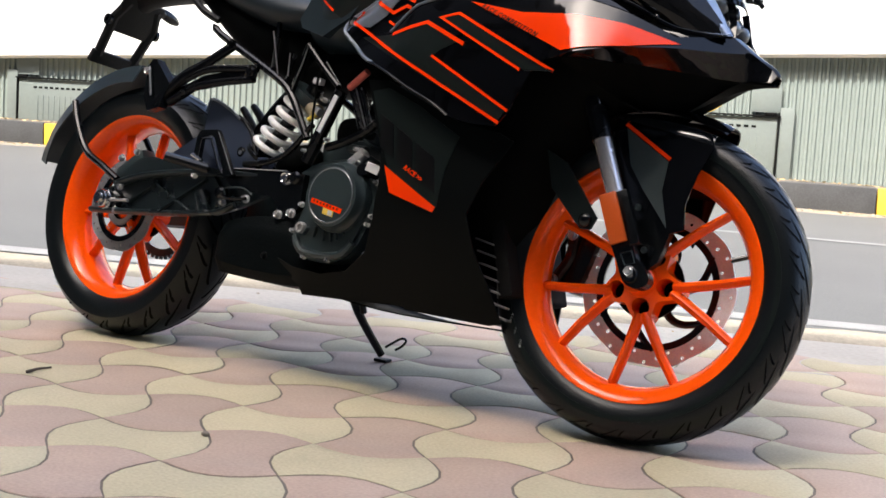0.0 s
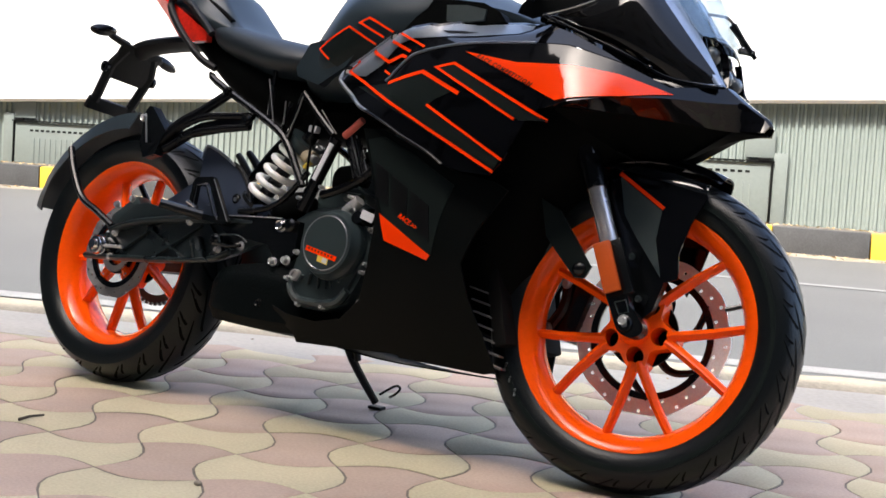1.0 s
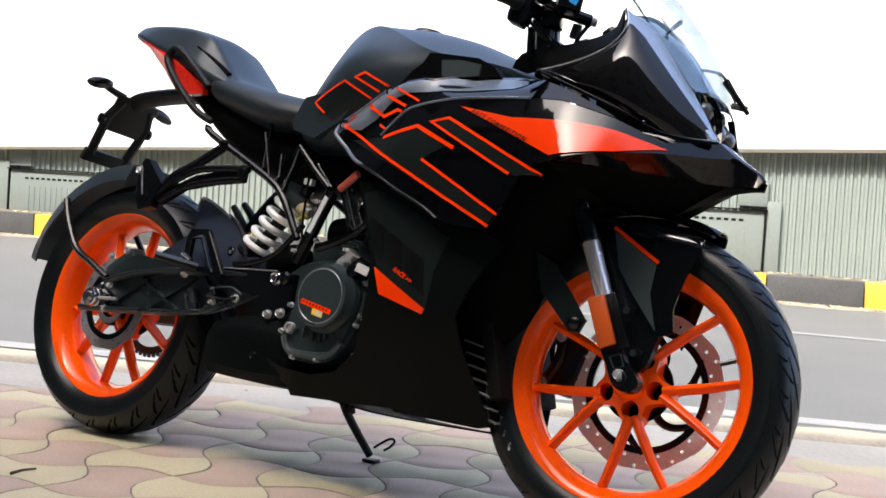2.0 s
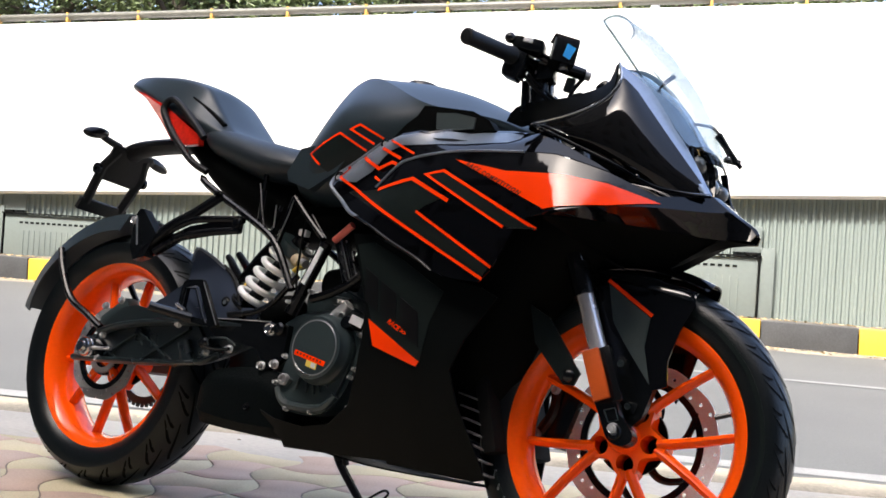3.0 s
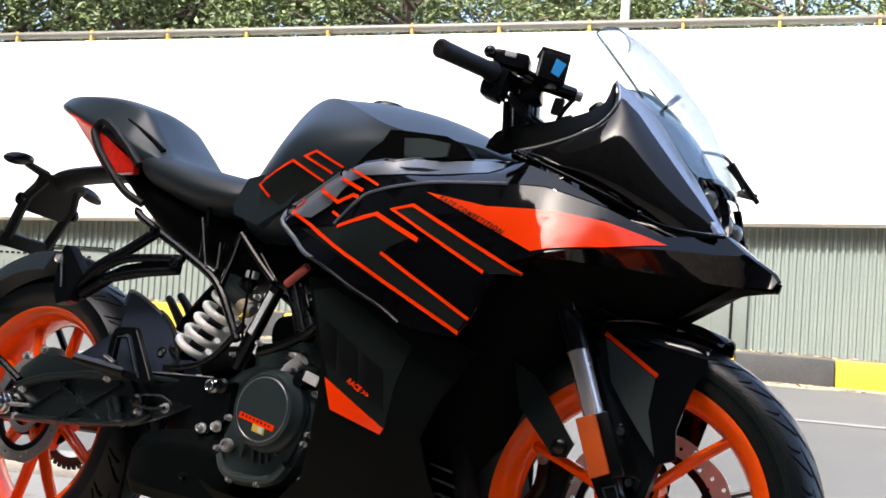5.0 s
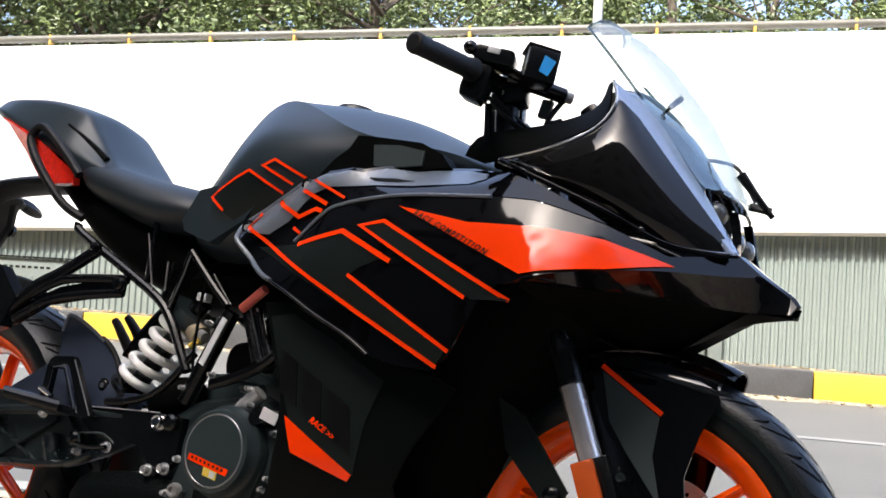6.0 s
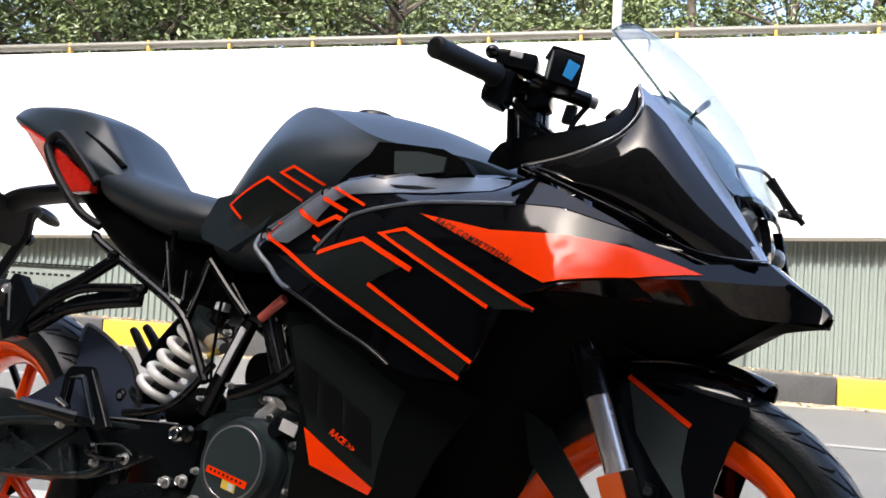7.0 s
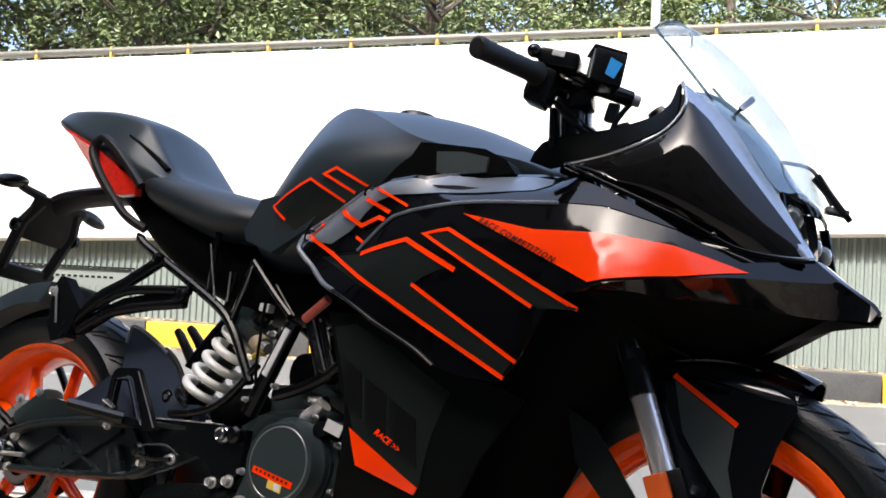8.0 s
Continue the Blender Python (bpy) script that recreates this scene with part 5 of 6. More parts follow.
tail = part("tail_cowl", loft([
    (-0.172, [(0, 1.008), (0.014, 1.007), (0.020, 0.999), (0.018, 0.990), (0, 0.988)]),
    (-0.13, [(0, 1.018), (0.038, 1.014), (0.056, 0.994), (0.054, 0.978), (0, 0.973)]),
    (-0.05, [(0, 1.021), (0.058, 1.008), (0.088, 0.962), (0.086, 0.942), (0, 0.93)]),
    (0.045, [(0, 1.014), (0.070, 0.998), (0.112, 0.924), (0.110, 0.902), (0, 0.89)]),
    (0.105, [(0, 1.000), (0.078, 0.986), (0.120, 0.904), (0.120, 0.880), (0, 0.87)]),
    (0.152, [(0, 0.986), (0.080, 0.971), (0.122, 0.890), (0.123, 0.858), (0, 0.85)]),
    (0.176, [(0, 0.978), (0.081, 0.962), (0.122, 0.882), (0.124, 0.848), (0, 0.84)]),
    (0.204, [(0, 0.946), (0.083, 0.932), (0.120, 0.870), (0.123, 0.835), (0, 0.82)]),
    (0.242, [(0, 0.904), (0.086, 0.895), (0.116, 0.856), (0.119, 0.818), (0, 0.80)]),
    (0.285, [(0, 0.858), (0.087, 0.851), (0.110, 0.840), (0.113, 0.800), (0, 0.79)]),
    (0.330, [(0, 0.835), (0.084, 0.835), (0.104, 0.828), (0.108, 0.795), (0, 0.785)])], 3, sharp=(1, 2), crease=0.75), M_SATIN, bike, "satin black pillion cowl and tail", angle=40)
part("cowl_groove", tube([(0.150, -0.1020, 0.933), (0.175, -0.1005, 0.919), (0.20, -0.0995, 0.905), (0.235, -0.098, 0.884), (0.268, -0.097, 0.862)], 0.0022, 8, 0.0062, smooth=4), M_MATTE, tail, "dark groove in the cowl")
ty = lambda x, z: interp(x, [(-0.13, -0.062), (-0.05, -0.092), (0.03, -0.112), (0.11, -0.122), (0.25, -0.128)])
pair("tail_light", panel([(-0.077, 0.962), (-0.028, 0.948), (0.083, 0.906), (0.152, 0.868), (0.222, 0.830), (0.226, 0.808), (0.170, 0.808), (0.128, 0.820), (0.062, 0.878), (-0.020, 0.938)], ty, 0.016, 0.03), M_RED, tail, "red tail light lens")
pair("lens_streak", panel([(-0.060, 0.955), (-0.015, 0.940), (0.052, 0.912), (0.090, 0.888), (0.140, 0.838), (0.150, 0.820), (0.130, 0.824), (0.063, 0.880), (-0.018, 0.936)], lambda x, z: ty(x, z) - 0.0022, 0.004, 0.03), M_PINK, tail, "pale inner reflector of the tail light")
pair("grab_loop", tube([(0.262, -0.118, 0.745), (0.216, -0.132, 0.769), (0.142, -0.134, 0.832), (0.092, -0.130, 0.886), (0.090, -0.128, 0.908), (0.110, -0.128, 0.920), (0.150, -0.132, 0.900), (0.205, -0.134, 0.858), (0.245, -0.132, 0.822)], 0.0084, 10, smooth=5), M_RUBBER, tail, "black grab loop")
under_tail = part("under_tail", loft([(0.02, [(0, 0.90), (0.06, 0.89), (0.06, 0.87), (0, 0.87)]), (0.14, [(0, 0.87), (0.09, 0.85), (0.09, 0.82), (0, 0.81)]), (0.25, [(0, 0.82), (0.10, 0.80), (0.10, 0.715), (0, 0.70)]), (0.40, [(0, 0.79), (0.11, 0.77), (0.108, 0.642), (0, 0.63)]), (0.56, [(0, 0.75), (0.11, 0.74), (0.10, 0.59), (0, 0.58)])], 2), M_MATTE, bike, "matt black under-seat tray")
plate = part("plate_holder", tube([(0.17, 0, 0.838), (0.02, 0, 0.842), (-0.11, 0, 0.832), (-0.155, 0, 0.812)], 0.0185, 10, smooth=4, squash=1.8), M_RUBBER, bike, "black number plate bracket with two slim indicators", angle=30)
pd = Vector((-0.076, 0, -0.145)).normalized()
p0 = Vector((-0.140, 0, 0.815))
for y in (-0.056, 0.056):
    part("bracket_bar", tube([p0 + Vector((0, y * 0.8, 0)), p0 + pd * 0.05 + Vector((0, y * 1.15, 0)), p0 + pd * 0.155 + Vector((0, y, 0))], 0.0105, 8, squash=1.3), M_RUBBER, plate)
part("bracket_foot", box(p0 + pd * 0.160, (0.014, 0.150, 0.034), 0.004, (0, 28, 0)), M_RUBBER, plate)
part("bracket_plate", box(p0 + pd * 0.034, (0.014, 0.13, 0.10), 0.008, (0, 28, 0)), M_RUBBER, plate)
for y in (-1, 1):
    part("plate_lug", lathe([(0.006, -0.004), (0.014, -0.004), (0.014, 0.004), (0.006, 0.004)], p0 + pd * 0.06 + Vector((0, y * 0.077, 0)), 16), M_PLASTIC, plate)
    reach = Vector((0.008, -0.132, 0.022)) if y < 0 else Vector((-0.022, 0.104, 0.006))
    ind = part("indicator", bead(p0 + reach, 0.02, (0.6, 2.1, 0.72), (12 * -y, 0, 0)), M_PLASTIC, plate, "slim black indicator")
    part("indicator_stalk", tube([p0 + Vector((0, y * 0.045, 0.010)), p0 + reach * 0.8], 0.0105, 8, 0.0085), M_RUBBER, ind)

# ---- rear end ----
bm = bmesh.new()
grid = []
for k in range(31):
    a = radians(93 + (165 - 93) * k / 30)
    row = []
    for j in range(17):
        y = -0.098 + 0.196 * j / 16
        r = 0.352 - 0.006 * min(1, abs(y) / 0.074) ** 2 - 1.9 * max(0, abs(y) - 0.074) + 0.010 * (k / 30) + 0.012 * max(0, (k - 26) / 4)
        wy = y * (1.0 - 0.25 * max(0, (k - 22) / 8) ** 2)
        row.append(bm.verts.new((r * math.cos(a), wy, 0.302 + r * math.sin(a))))
    grid.append(row)
for r, s in zip(grid, grid[1:]):
    for j in range(16):
        bm.faces.new((r[j], r[j + 1], s[j + 1], s[j]))
bmesh.ops.recalc_face_normals(bm, faces=bm.faces)
bmesh.ops.solidify(bm, geom=bm.faces[:], thickness=0.004)
hugger = part("rear_mudguard", bm, M_SATIN, bike, "satin black tyre hugger behind the rear wheel", angle=30)
pair("stay", tube([(-0.205, -0.100, 0.545), (-0.165, -0.112, 0.490), (-0.108, -0.118, 0.424), (-0.04, -0.120, 0.392), (0.022, -0.120, 0.362)], 0.0085, 10, smooth=4), M_FRAME, hugger, "black bent stay")
swing = pair("swingarm", tube([(-0.045, -0.122, 0.286), (0.10, -0.125, 0.291), (0.25, -0.125, 0.301), (0.36, -0.122, 0.313), (0.41, -0.115, 0.335)], 0.0075, 10, smooth=4, squash=1.6), M_ARM, bike, "black cast swingarm with cross ribs")
pair("top_rail", tube([(0.03, -0.124, 0.352), (0.12, -0.124, 0.378), (0.29, -0.122, 0.398), (0.50, -0.110, 0.405)], 0.0085, 10, smooth=4, squash=1.6), M_ARM, swing)
pair("web", panel([(-0.05, 0.282), (0.10, 0.288), (0.25, 0.298), (0.36, 0.310), (0.43, 0.335), (0.53, 0.38), (0.50, 0.405), (0.29, 0.400), (0.12, 0.378), (-0.005, 0.345), (-0.045, 0.325)], lambda x, z: -0.112, 0.012, 0.05), M_ARM, swing)
for a, b in (((0.13, 0.375), (0.285, 0.300)), ((0.155, 0.290), (0.31, 0.385)), ((0.02, 0.335), (0.10, 0.288)), ((0.33, 0.395), (0.40, 0.325)), ((0.05, 0.30), (0.16, 0.37))):
    pair("rib", tube([(a[0], -0.115, a[1]), (b[0], -0.115, b[1])], 0.0045, 6, squash=1.6), M_ARM, swing)
pair("upper_web", panel([(0.025, 0.352), (0.036, 0.372), (0.052, 0.390), (0.091, 0.417), (0.127, 0.424), (0.208, 0.412), (0.300, 0.402), (0.120, 0.384)], lambda x, z: -0.122 + 0.05 * max(0, x - 0.1), 0.014, 0.04), M_ARM, swing, "black swingarm cover")
part("inner_guard", panel([(0.127, 0.415), (0.198, 0.456), (0.262, 0.497), (0.30, 0.47), (0.315, 0.40), (0.208, 0.400)], lambda x, z: -0.100, 0.008, 0.04), M_NAVY, swing, "navy inner chain guard")
pair("pivot_boss", tube([(0.302, -0.116, 0.352), (0.306, -0.117, 0.346), (0.320, -0.117, 0.316), (0.322, -0.116, 0.310)], 0.016, 16), M_ARM, swing, "rounded boss on the swingarm", angle=60)
for y in (-0.135, 0.135):
    part("axle_nut", lathe([(0.001, -0.022), (0.011, -0.022), (0.013, -0.014), (0.020, -0.013), (0.0225, -0.008), (0.0225, 0.0), (0.026, 0.001), (0.026, 0.014)], (0.006, y, 0.312), 12, False), M_CHROME, swing, "steel rear axle nut")
part("axle_block", box((0.015, -0.122, 0.305), (0.075, 0.012, 0.036), 0.004), M_PLASTIC, swing)
part("adjuster", tube([(0.02, -0.135, 0.312), (0.085, -0.132, 0.315)], 0.0042, 8), M_STEEL, swing, "steel chain adjuster")
bolt(0.045, -0.128, 0.347, 0.008, 0.006, "bolt", swing)
bolt(0.045, -0.13, 0.289, 0.007, 0.006, "bolt", swing)
bolt(0.282, -0.128, 0.392, 0.008, 0.006, "bolt", swing)
part("rear_caliper", box((0.045, -0.085, 0.395), (0.10, 0.045, 0.05), 0.012, (0, -35, 0)), M_CASE, swing, "black rear brake caliper")
for q in ((0.01, 0.415), (0.06, 0.432)):
    bolt(q[0], -0.108, q[1], 0.007, 0.006, "bolt", swing, M_STEEL)

guard = part("chain_cover", panel([(0.258, 0.497), (0.251, 0.558), (0.255, 0.567), (0.263, 0.569), (0.293, 0.559), (0.329, 0.543), (0.374, 0.518), (0.405, 0.488), (0.432, 0.440), (0.306, 0.434), (0.272, 0.455)], lambda x, z: -0.108 + 0.14 * (z - 0.44), 0.006, 0.03), M_NAVY, bike, "satin navy inner mudguard panel")
part("panel_lip", tube([(0.252, -0.096, 0.540), (0.253, -0.093, 0.566), (0.262, -0.092, 0.571), (0.293, -0.093, 0.561), (0.329, -0.095, 0.545), (0.362, -0.098, 0.528)], 0.0032, 8, smooth=3), M_RIMSHEEN, guard, "grey rim of the panel", angle=80)
part("rubber_lip", tube([(0.352, -0.094, 0.534), (0.378, -0.096, 0.520), (0.408, -0.100, 0.492), (0.436, -0.106, 0.446)], 0.0050, 10, smooth=4), M_RUBBER, guard, "black rubber lip", angle=80)
part("panel_foot", panel([(0.318, 0.433), (0.438, 0.442), (0.474, 0.445), (0.484, 0.428), (0.483, 0.414), (0.329, 0.402)], lambda x, z: -0.114, 0.014, 0.0), M_NAVY, guard, "navy lower cover")
bolt(0.389, -0.106, 0.452, 0.010, 0.003, "bolt", guard, M_PLASTIC)
bolt(0.389, -0.108, 0.452, 0.0045, 0.003, "bolt_socket", guard, M_RING)
bolt(0.456, -0.116, 0.426, 0.007, 0.004, "bolt", guard, M_PLASTIC)

hang = pair("footrest_hanger", tube([(0.335, -0.125, 0.690), (0.27, -0.140, 0.640), (0.22, -0.155, 0.605), (0.165, -0.165, 0.548), (0.155, -0.165, 0.530)], 0.012, 10, smooth=4, squash=0.8), M_FRAME, bike, "black cast passenger footrest hanger")
pair("lower_arm", tube([(0.412, -0.122, 0.636), (0.34, -0.135, 0.632), (0.27, -0.145, 0.622), (0.20, -0.155, 0.582), (0.170, -0.165, 0.545)], 0.0085, 10, smooth=4, squash=0.8), M_FRAME, hang)
pair("middle_arm", tube([(0.405, -0.122, 0.612), (0.33, -0.135, 0.602), (0.25, -0.145, 0.584), (0.19, -0.16, 0.545)], 0.0085, 10, smooth=4, squash=0.9), M_FRAME, hang)
pair("hanger_web", panel([(0.41, 0.628), (0.33, 0.626), (0.27, 0.612), (0.20, 0.575), (0.165, 0.535), (0.19, 0.538), (0.25, 0.578), (0.33, 0.596), (0.41, 0.606)], lambda x, z: -0.128 - 0.15 * max(0, 0.36 - x), 0.008, 0.03), M_FRAME, hang)
part("footrest", panel([(0.118, 0.622), (0.130, 0.640), (0.142, 0.640), (0.198, 0.585), (0.175, 0.530), (0.140, 0.520), (0.122, 0.55)], lambda x, z: -0.172, 0.025, 0.0), M_PLASTIC, hang, "folded black passenger footrest")
for line in ([(0.158, 0.545), (0.135, 0.570), (0.110, 0.596), (0.101, 0.603)], [(0.192, 0.556), (0.165, 0.586), (0.142, 0.606), (0.135, 0.611)]):
    part("footrest_prong", tube([(x, 0.165, z) for x, z in line], 0.0115, 10, 0.008), M_RUBBER, hang, "black rubber prong of the folded footrest", angle=60)
part("peg_face", tube([(0.128, -0.176, 0.622), (0.150, -0.178, 0.555)], 0.0030, 6, squash=0.5), M_RING, hang, "pale edge of the footrest")
bolt(0.122, -0.170, 0.612, 0.009, 0.01, "bolt", hang)
bolt(0.328, -0.135, 0.688, 0.008, 0.006, "bolt", hang, M_PLASTIC)
bolt(0.405, -0.136, 0.626, 0.012, 0.006, "bolt", hang, M_PLASTIC)

heel = pair("heel_guard", panel([(0.290, 0.400), (0.292, 0.472), (0.297, 0.484), (0.306, 0.489), (0.350, 0.492), (0.358, 0.484), (0.418, 0.396), (0.402, 0.390)], lambda x, z: -0.150, 0.012, 0.0, holes=[[(0.306, 0.412), (0.307, 0.470), (0.312, 0.476), (0.342, 0.477), (0.347, 0.472), (0.388, 0.404)]]), M_PLASTIC, bike, "black heel guard frame beside the footrest")
pair("guard_bar", tube([(0.304, -0.154, 0.410), (0.307, -0.154, 0.468), (0.342, -0.154, 0.470), (0.382, -0.154, 0.404)], 0.0035, 6), M_PLASTIC, heel)
part("rider_peg", tube([(0.272, -0.215, 0.415), (0.335, -0.145, 0.405)], 0.010, 10, 0.012), M_PLASTIC, heel, "black rider footrest")
part("peg_spring", tube([(0.292, -0.155, 0.432), (0.325, -0.155, 0.420)], 0.0045, 8), M_CHROME, heel, "bright brake linkage rod")
for line in ([(0.333, 0.477), (0.358, 0.440), (0.388, 0.398)], [(0.357, 0.486), (0.418, 0.397)], [(0.305, 0.398), (0.308, 0.470), (0.340, 0.476)]):
    part("pale_edge", tube([(x, -0.1512, z) for x, z in line], 0.0011, 6), M_DARKSTEEL, heel, "thin pale edge of the guard")
bar = pair("side_plate", panel([(0.355, 0.402), (0.375, 0.412), (0.55, 0.418), (0.60, 0.415), (0.60, 0.345), (0.56, 0.315), (0.52, 0.36), (0.40, 0.372)], lambda x, z: -0.125, 0.016, 0.0), M_PLASTIC, bike, "black side plate behind the engine")
for x, z, r in ((0.553, 0.403, 0.0115), (0.547, 0.325, 0.0075), (0.582, 0.331, 0.008), (0.447, 0.350, 0.0075), (0.383, 0.336, 0.006)):
    bolt(x, -0.127, z, r, 0.010, "bolt", bar, M_CHROME if r > 0.01 else M_BOLT)
# highlight on the plate's top edge, added as a thin steel line
part("plate_edge", tube([(0.357, -0.1262, 0.403), (0.376, -0.1262, 0.4125), (0.45, -0.1262, 0.4155), (0.55, -0.1262, 0.4185)], 0.0012, 6), M_STEEL, bar, "steel line for the highlight on the plate's upper edge")
part("pivot_cap", lathe([(0.0005, -0.140), (0.010, -0.139), (0.014, -0.134), (0.014, -0.120)], (0.581, 0, 0.405), 24, False), M_PLASTIC, bar, "round black pivot cap")
part("pedal_link", tube([(0.399, -0.142, 0.352), (0.395, -0.142, 0.366), (0.420, -0.142, 0.370), (0.450, -0.142, 0.371), (0.476, -0.140, 0.358)], 0.0018, 8, smooth=3), M_CASE, bar, "bent steel wire of the brake pedal")
part("pedal_pivot", lathe([(0.0005, -0.146), (0.009, -0.145), (0.013, -0.140), (0.013, -0.125)], (0.379, 0, 0.357), 24, False), M_PLASTIC, bar, "round black pedal pivot")
part("brake_pedal", tube([(0.385, -0.140, 0.350), (0.405, -0.140, 0.346), (0.43, -0.138, 0.346), (0.455, -0.136, 0.350)], 0.0036, 8, smooth=3), M_PLASTIC, bar, "black brake pedal")
part("exhaust_box", loft([(0.372, [(0, 0.285), (0.100, 0.282), (0.112, 0.262), (0.112, 0.220), (0.095, 0.195), (0, 0.19)]), (0.376, [(0, 0.292), (0.108, 0.289), (0.120, 0.266), (0.120, 0.215), (0.102, 0.190), (0, 0.185)]), (0.41, [(0, 0.31), (0.120, 0.305), (0.134, 0.28), (0.134, 0.21), (0.112, 0.186), (0, 0.182)]), (0.50, [(0, 0.325), (0.120, 0.322), (0.134, 0.29), (0.134, 0.20), (0.112, 0.182), (0, 0.175)]), (0.62, [(0, 0.325), (0.120, 0.318), (0.134, 0.285), (0.134, 0.20), (0.112, 0.180), (0, 0.175)]), (0.68, [(0, 0.30), (0.11, 0.28), (0.12, 0.25), (0.12, 0.21), (0.10, 0.19), (0, 0.18)])], 2, sharp=(1, 2, 3, 4), crease=1.0), M_BOX, bike, "matt black under-engine exhaust box", angle=30)
bolt(0.535, -0.134, 0.235, 0.007, 0.006, "exhaust_bolt", bike, M_PLASTIC)

# ---- shock absorber ----
a, b = Vector((0.436, -0.078, 0.458)), Vector((0.522, -0.078, 0.572))
ax = (b - a).normalized()
u, v = ax.orthogonal().normalized(), ax.cross(ax.orthogonal().normalized())
turns = []
for k in range(5 * 20 + 1):
    t = k / 100
    turns.append(a.lerp(b, t) + (u * math.cos(t * 5 * 2 * math.pi) + v * math.sin(t * 5 * 2 * math.pi)) * 0.0365)
shock = part("shock_absorber", tube([a - ax * 0.05, b + ax * 0.05], 0.017, 14), M_PLASTIC, bike, "rear shock absorber with a white coil spring")
part("spring", tube(turns, 0.0075, 10), M_WHITE, shock, "white coil spring", angle=80)
part("spring_seat", tube([a - ax * 0.012, a - ax * 0.004], 0.042, 24), M_PLASTIC, shock)
part("spring_cap", tube([b + ax * 0.006, b + ax * 0.03], 0.042, 24), M_CASE, shock)
part("rubber_boot", bead((0.530, -0.070, 0.447), 0.050, (1.25, 0.6, 0.72), (0, -18, 0), 20), M_MATTE, bike, "black rubber boot below the spring")
part("fluid_tank", tube([(0.530, -0.085, 0.574), (0.578, -0.095, 0.553)], 0.017, 14), M_TAN, bike, "yellowed brake fluid tank with a black cap")
part("hose_clip", tube([(0.580, -0.10, 0.556), (0.596, -0.105, 0.550)], 0.009, 10), M_STEEL, bike, "steel hose clip")
part("tank_lid", tube([(0.512, -0.085, 0.583), (0.532, -0.085, 0.573)], 0.021, 16), M_RUBBER, bike, "black ribbed cap of the fluid tank")

# ---- frame tubes ----
tubes = [([(0.255, 0.735), (0.274, 0.714), (0.463, 0.623), (0.522, 0.583), (0.562, 0.530), (0.590, 0.490)], 0.0085), ([(0.522, 0.583), (0.549, 0.690)], 0.006), ([(0.549, 0.690), (0.605, 0.640), (0.652, 0.602)], 0.0065),
         ([(0.458, 0.630), (0.452, 0.74)], 0.0055), ([(0.663, 0.593), (0.624, 0.497), (0.60, 0.44)], 0.014), ([(0.650, 0.474), (0.70, 0.490), (0.756, 0.518), (0.80, 0.56)], 0.0095), ([(0.693, 0.600), (0.735, 0.515)], 0.0085), ([(0.72, 0.595), (0.757, 0.52)], 0.006),
         ([(0.50, 0.60), (0.515, 0.67)], 0.004), ([(0.42, 0.425), (0.49, 0.434), (0.545, 0.460), (0.60, 0.52)], 0.0065)]
frame_thing = None
for line, r in tubes:
    bm = tube([(x, -0.118 - 0.03 * (x - 0.3), z) for x, z in line], r, 10, smooth=3)
    if frame_thing is None:
        frame_thing = pair("trellis_frame", bm, M_FRAME, bike, "black steel trellis frame tubes")
    else:
        pair("frame_tube", bm, M_FRAME, frame_thing)
part("white_label", ruled([(0.628, -0.146, 0.505), (0.660, -0.146, 0.582)], [(0.640, -0.148, 0.500), (0.672, -0.148, 0.577)], 4, 2, 0.002), M_LABEL, frame_thing, "white label on a frame tube")
part("red_hose", tube([(0.692, -0.14, 0.598), (0.740, -0.15, 0.630)], 0.0075, 10), M_REDHOSE, frame_thing, "dull red rubber hose")
part("small_box", box((0.572, -0.10, 0.618), (0.022, 0.016, 0.014), 0.003, (0, 5, 0)), M_LABEL, frame_thing, "small pale connector")
part("cable", tube([(0.60, -0.12, 0.675), (0.59, -0.125, 0.62), (0.597, -0.13, 0.56), (0.604, -0.135, 0.52), (0.612, -0.135, 0.48)], 0.0026, 8, smooth=5), M_MATTE, frame_thing, "thin black cable")
# steel lines put in for highlights on frame tubes and seat edge
for line in ([(0.446, 0.718), (0.480, 0.623)], [(0.505, 0.670), (0.510, 0.620)], [(0.552, 0.683), (0.545, 0.649), (0.527, 0.592)], [(0.611, 0.653), (0.636, 0.627), (0.660, 0.604)]):
    part("glint_line", tube([(x, -0.131, z) for x, z in line], 0.0015, 8), M_DARKSTEEL, frame_thing, "thin steel line for a highlight on tube and seat edge")
stay = part("engine_stay", panel([(0.701, 0.600), (0.718, 0.603), (0.762, 0.528), (0.741, 0.520)], lambda x, z: -0.132, 0.010, 0.0), M_FRAME, frame_thing, "black pressed engine stay")
for line in ([(0.703, 0.599), (0.743, 0.522)], [(0.716, 0.601), (0.760, 0.528)]):
    part("stay_edge", tube([(x, -0.133, z) for x, z in line], 0.0018, 6), M_RING, stay, "pale edge of the stay")
for x, z, r in ((0.632, 0.570, 0.0045), (0.658, 0.488, 0.004), (0.603, 0.462, 0.004), (0.739, 0.473, 0.0045), (0.747, 0.447, 0.004)):
    bolt(x, -0.140, z, r, 0.012, "bolt", frame_thing)
part("brass_nipple", tube([(0.566, -0.104, 0.534), (0.584, -0.104, 0.546)], 0.0055, 8), M_YELLOWL, frame_thing, "small brass hose nipple")
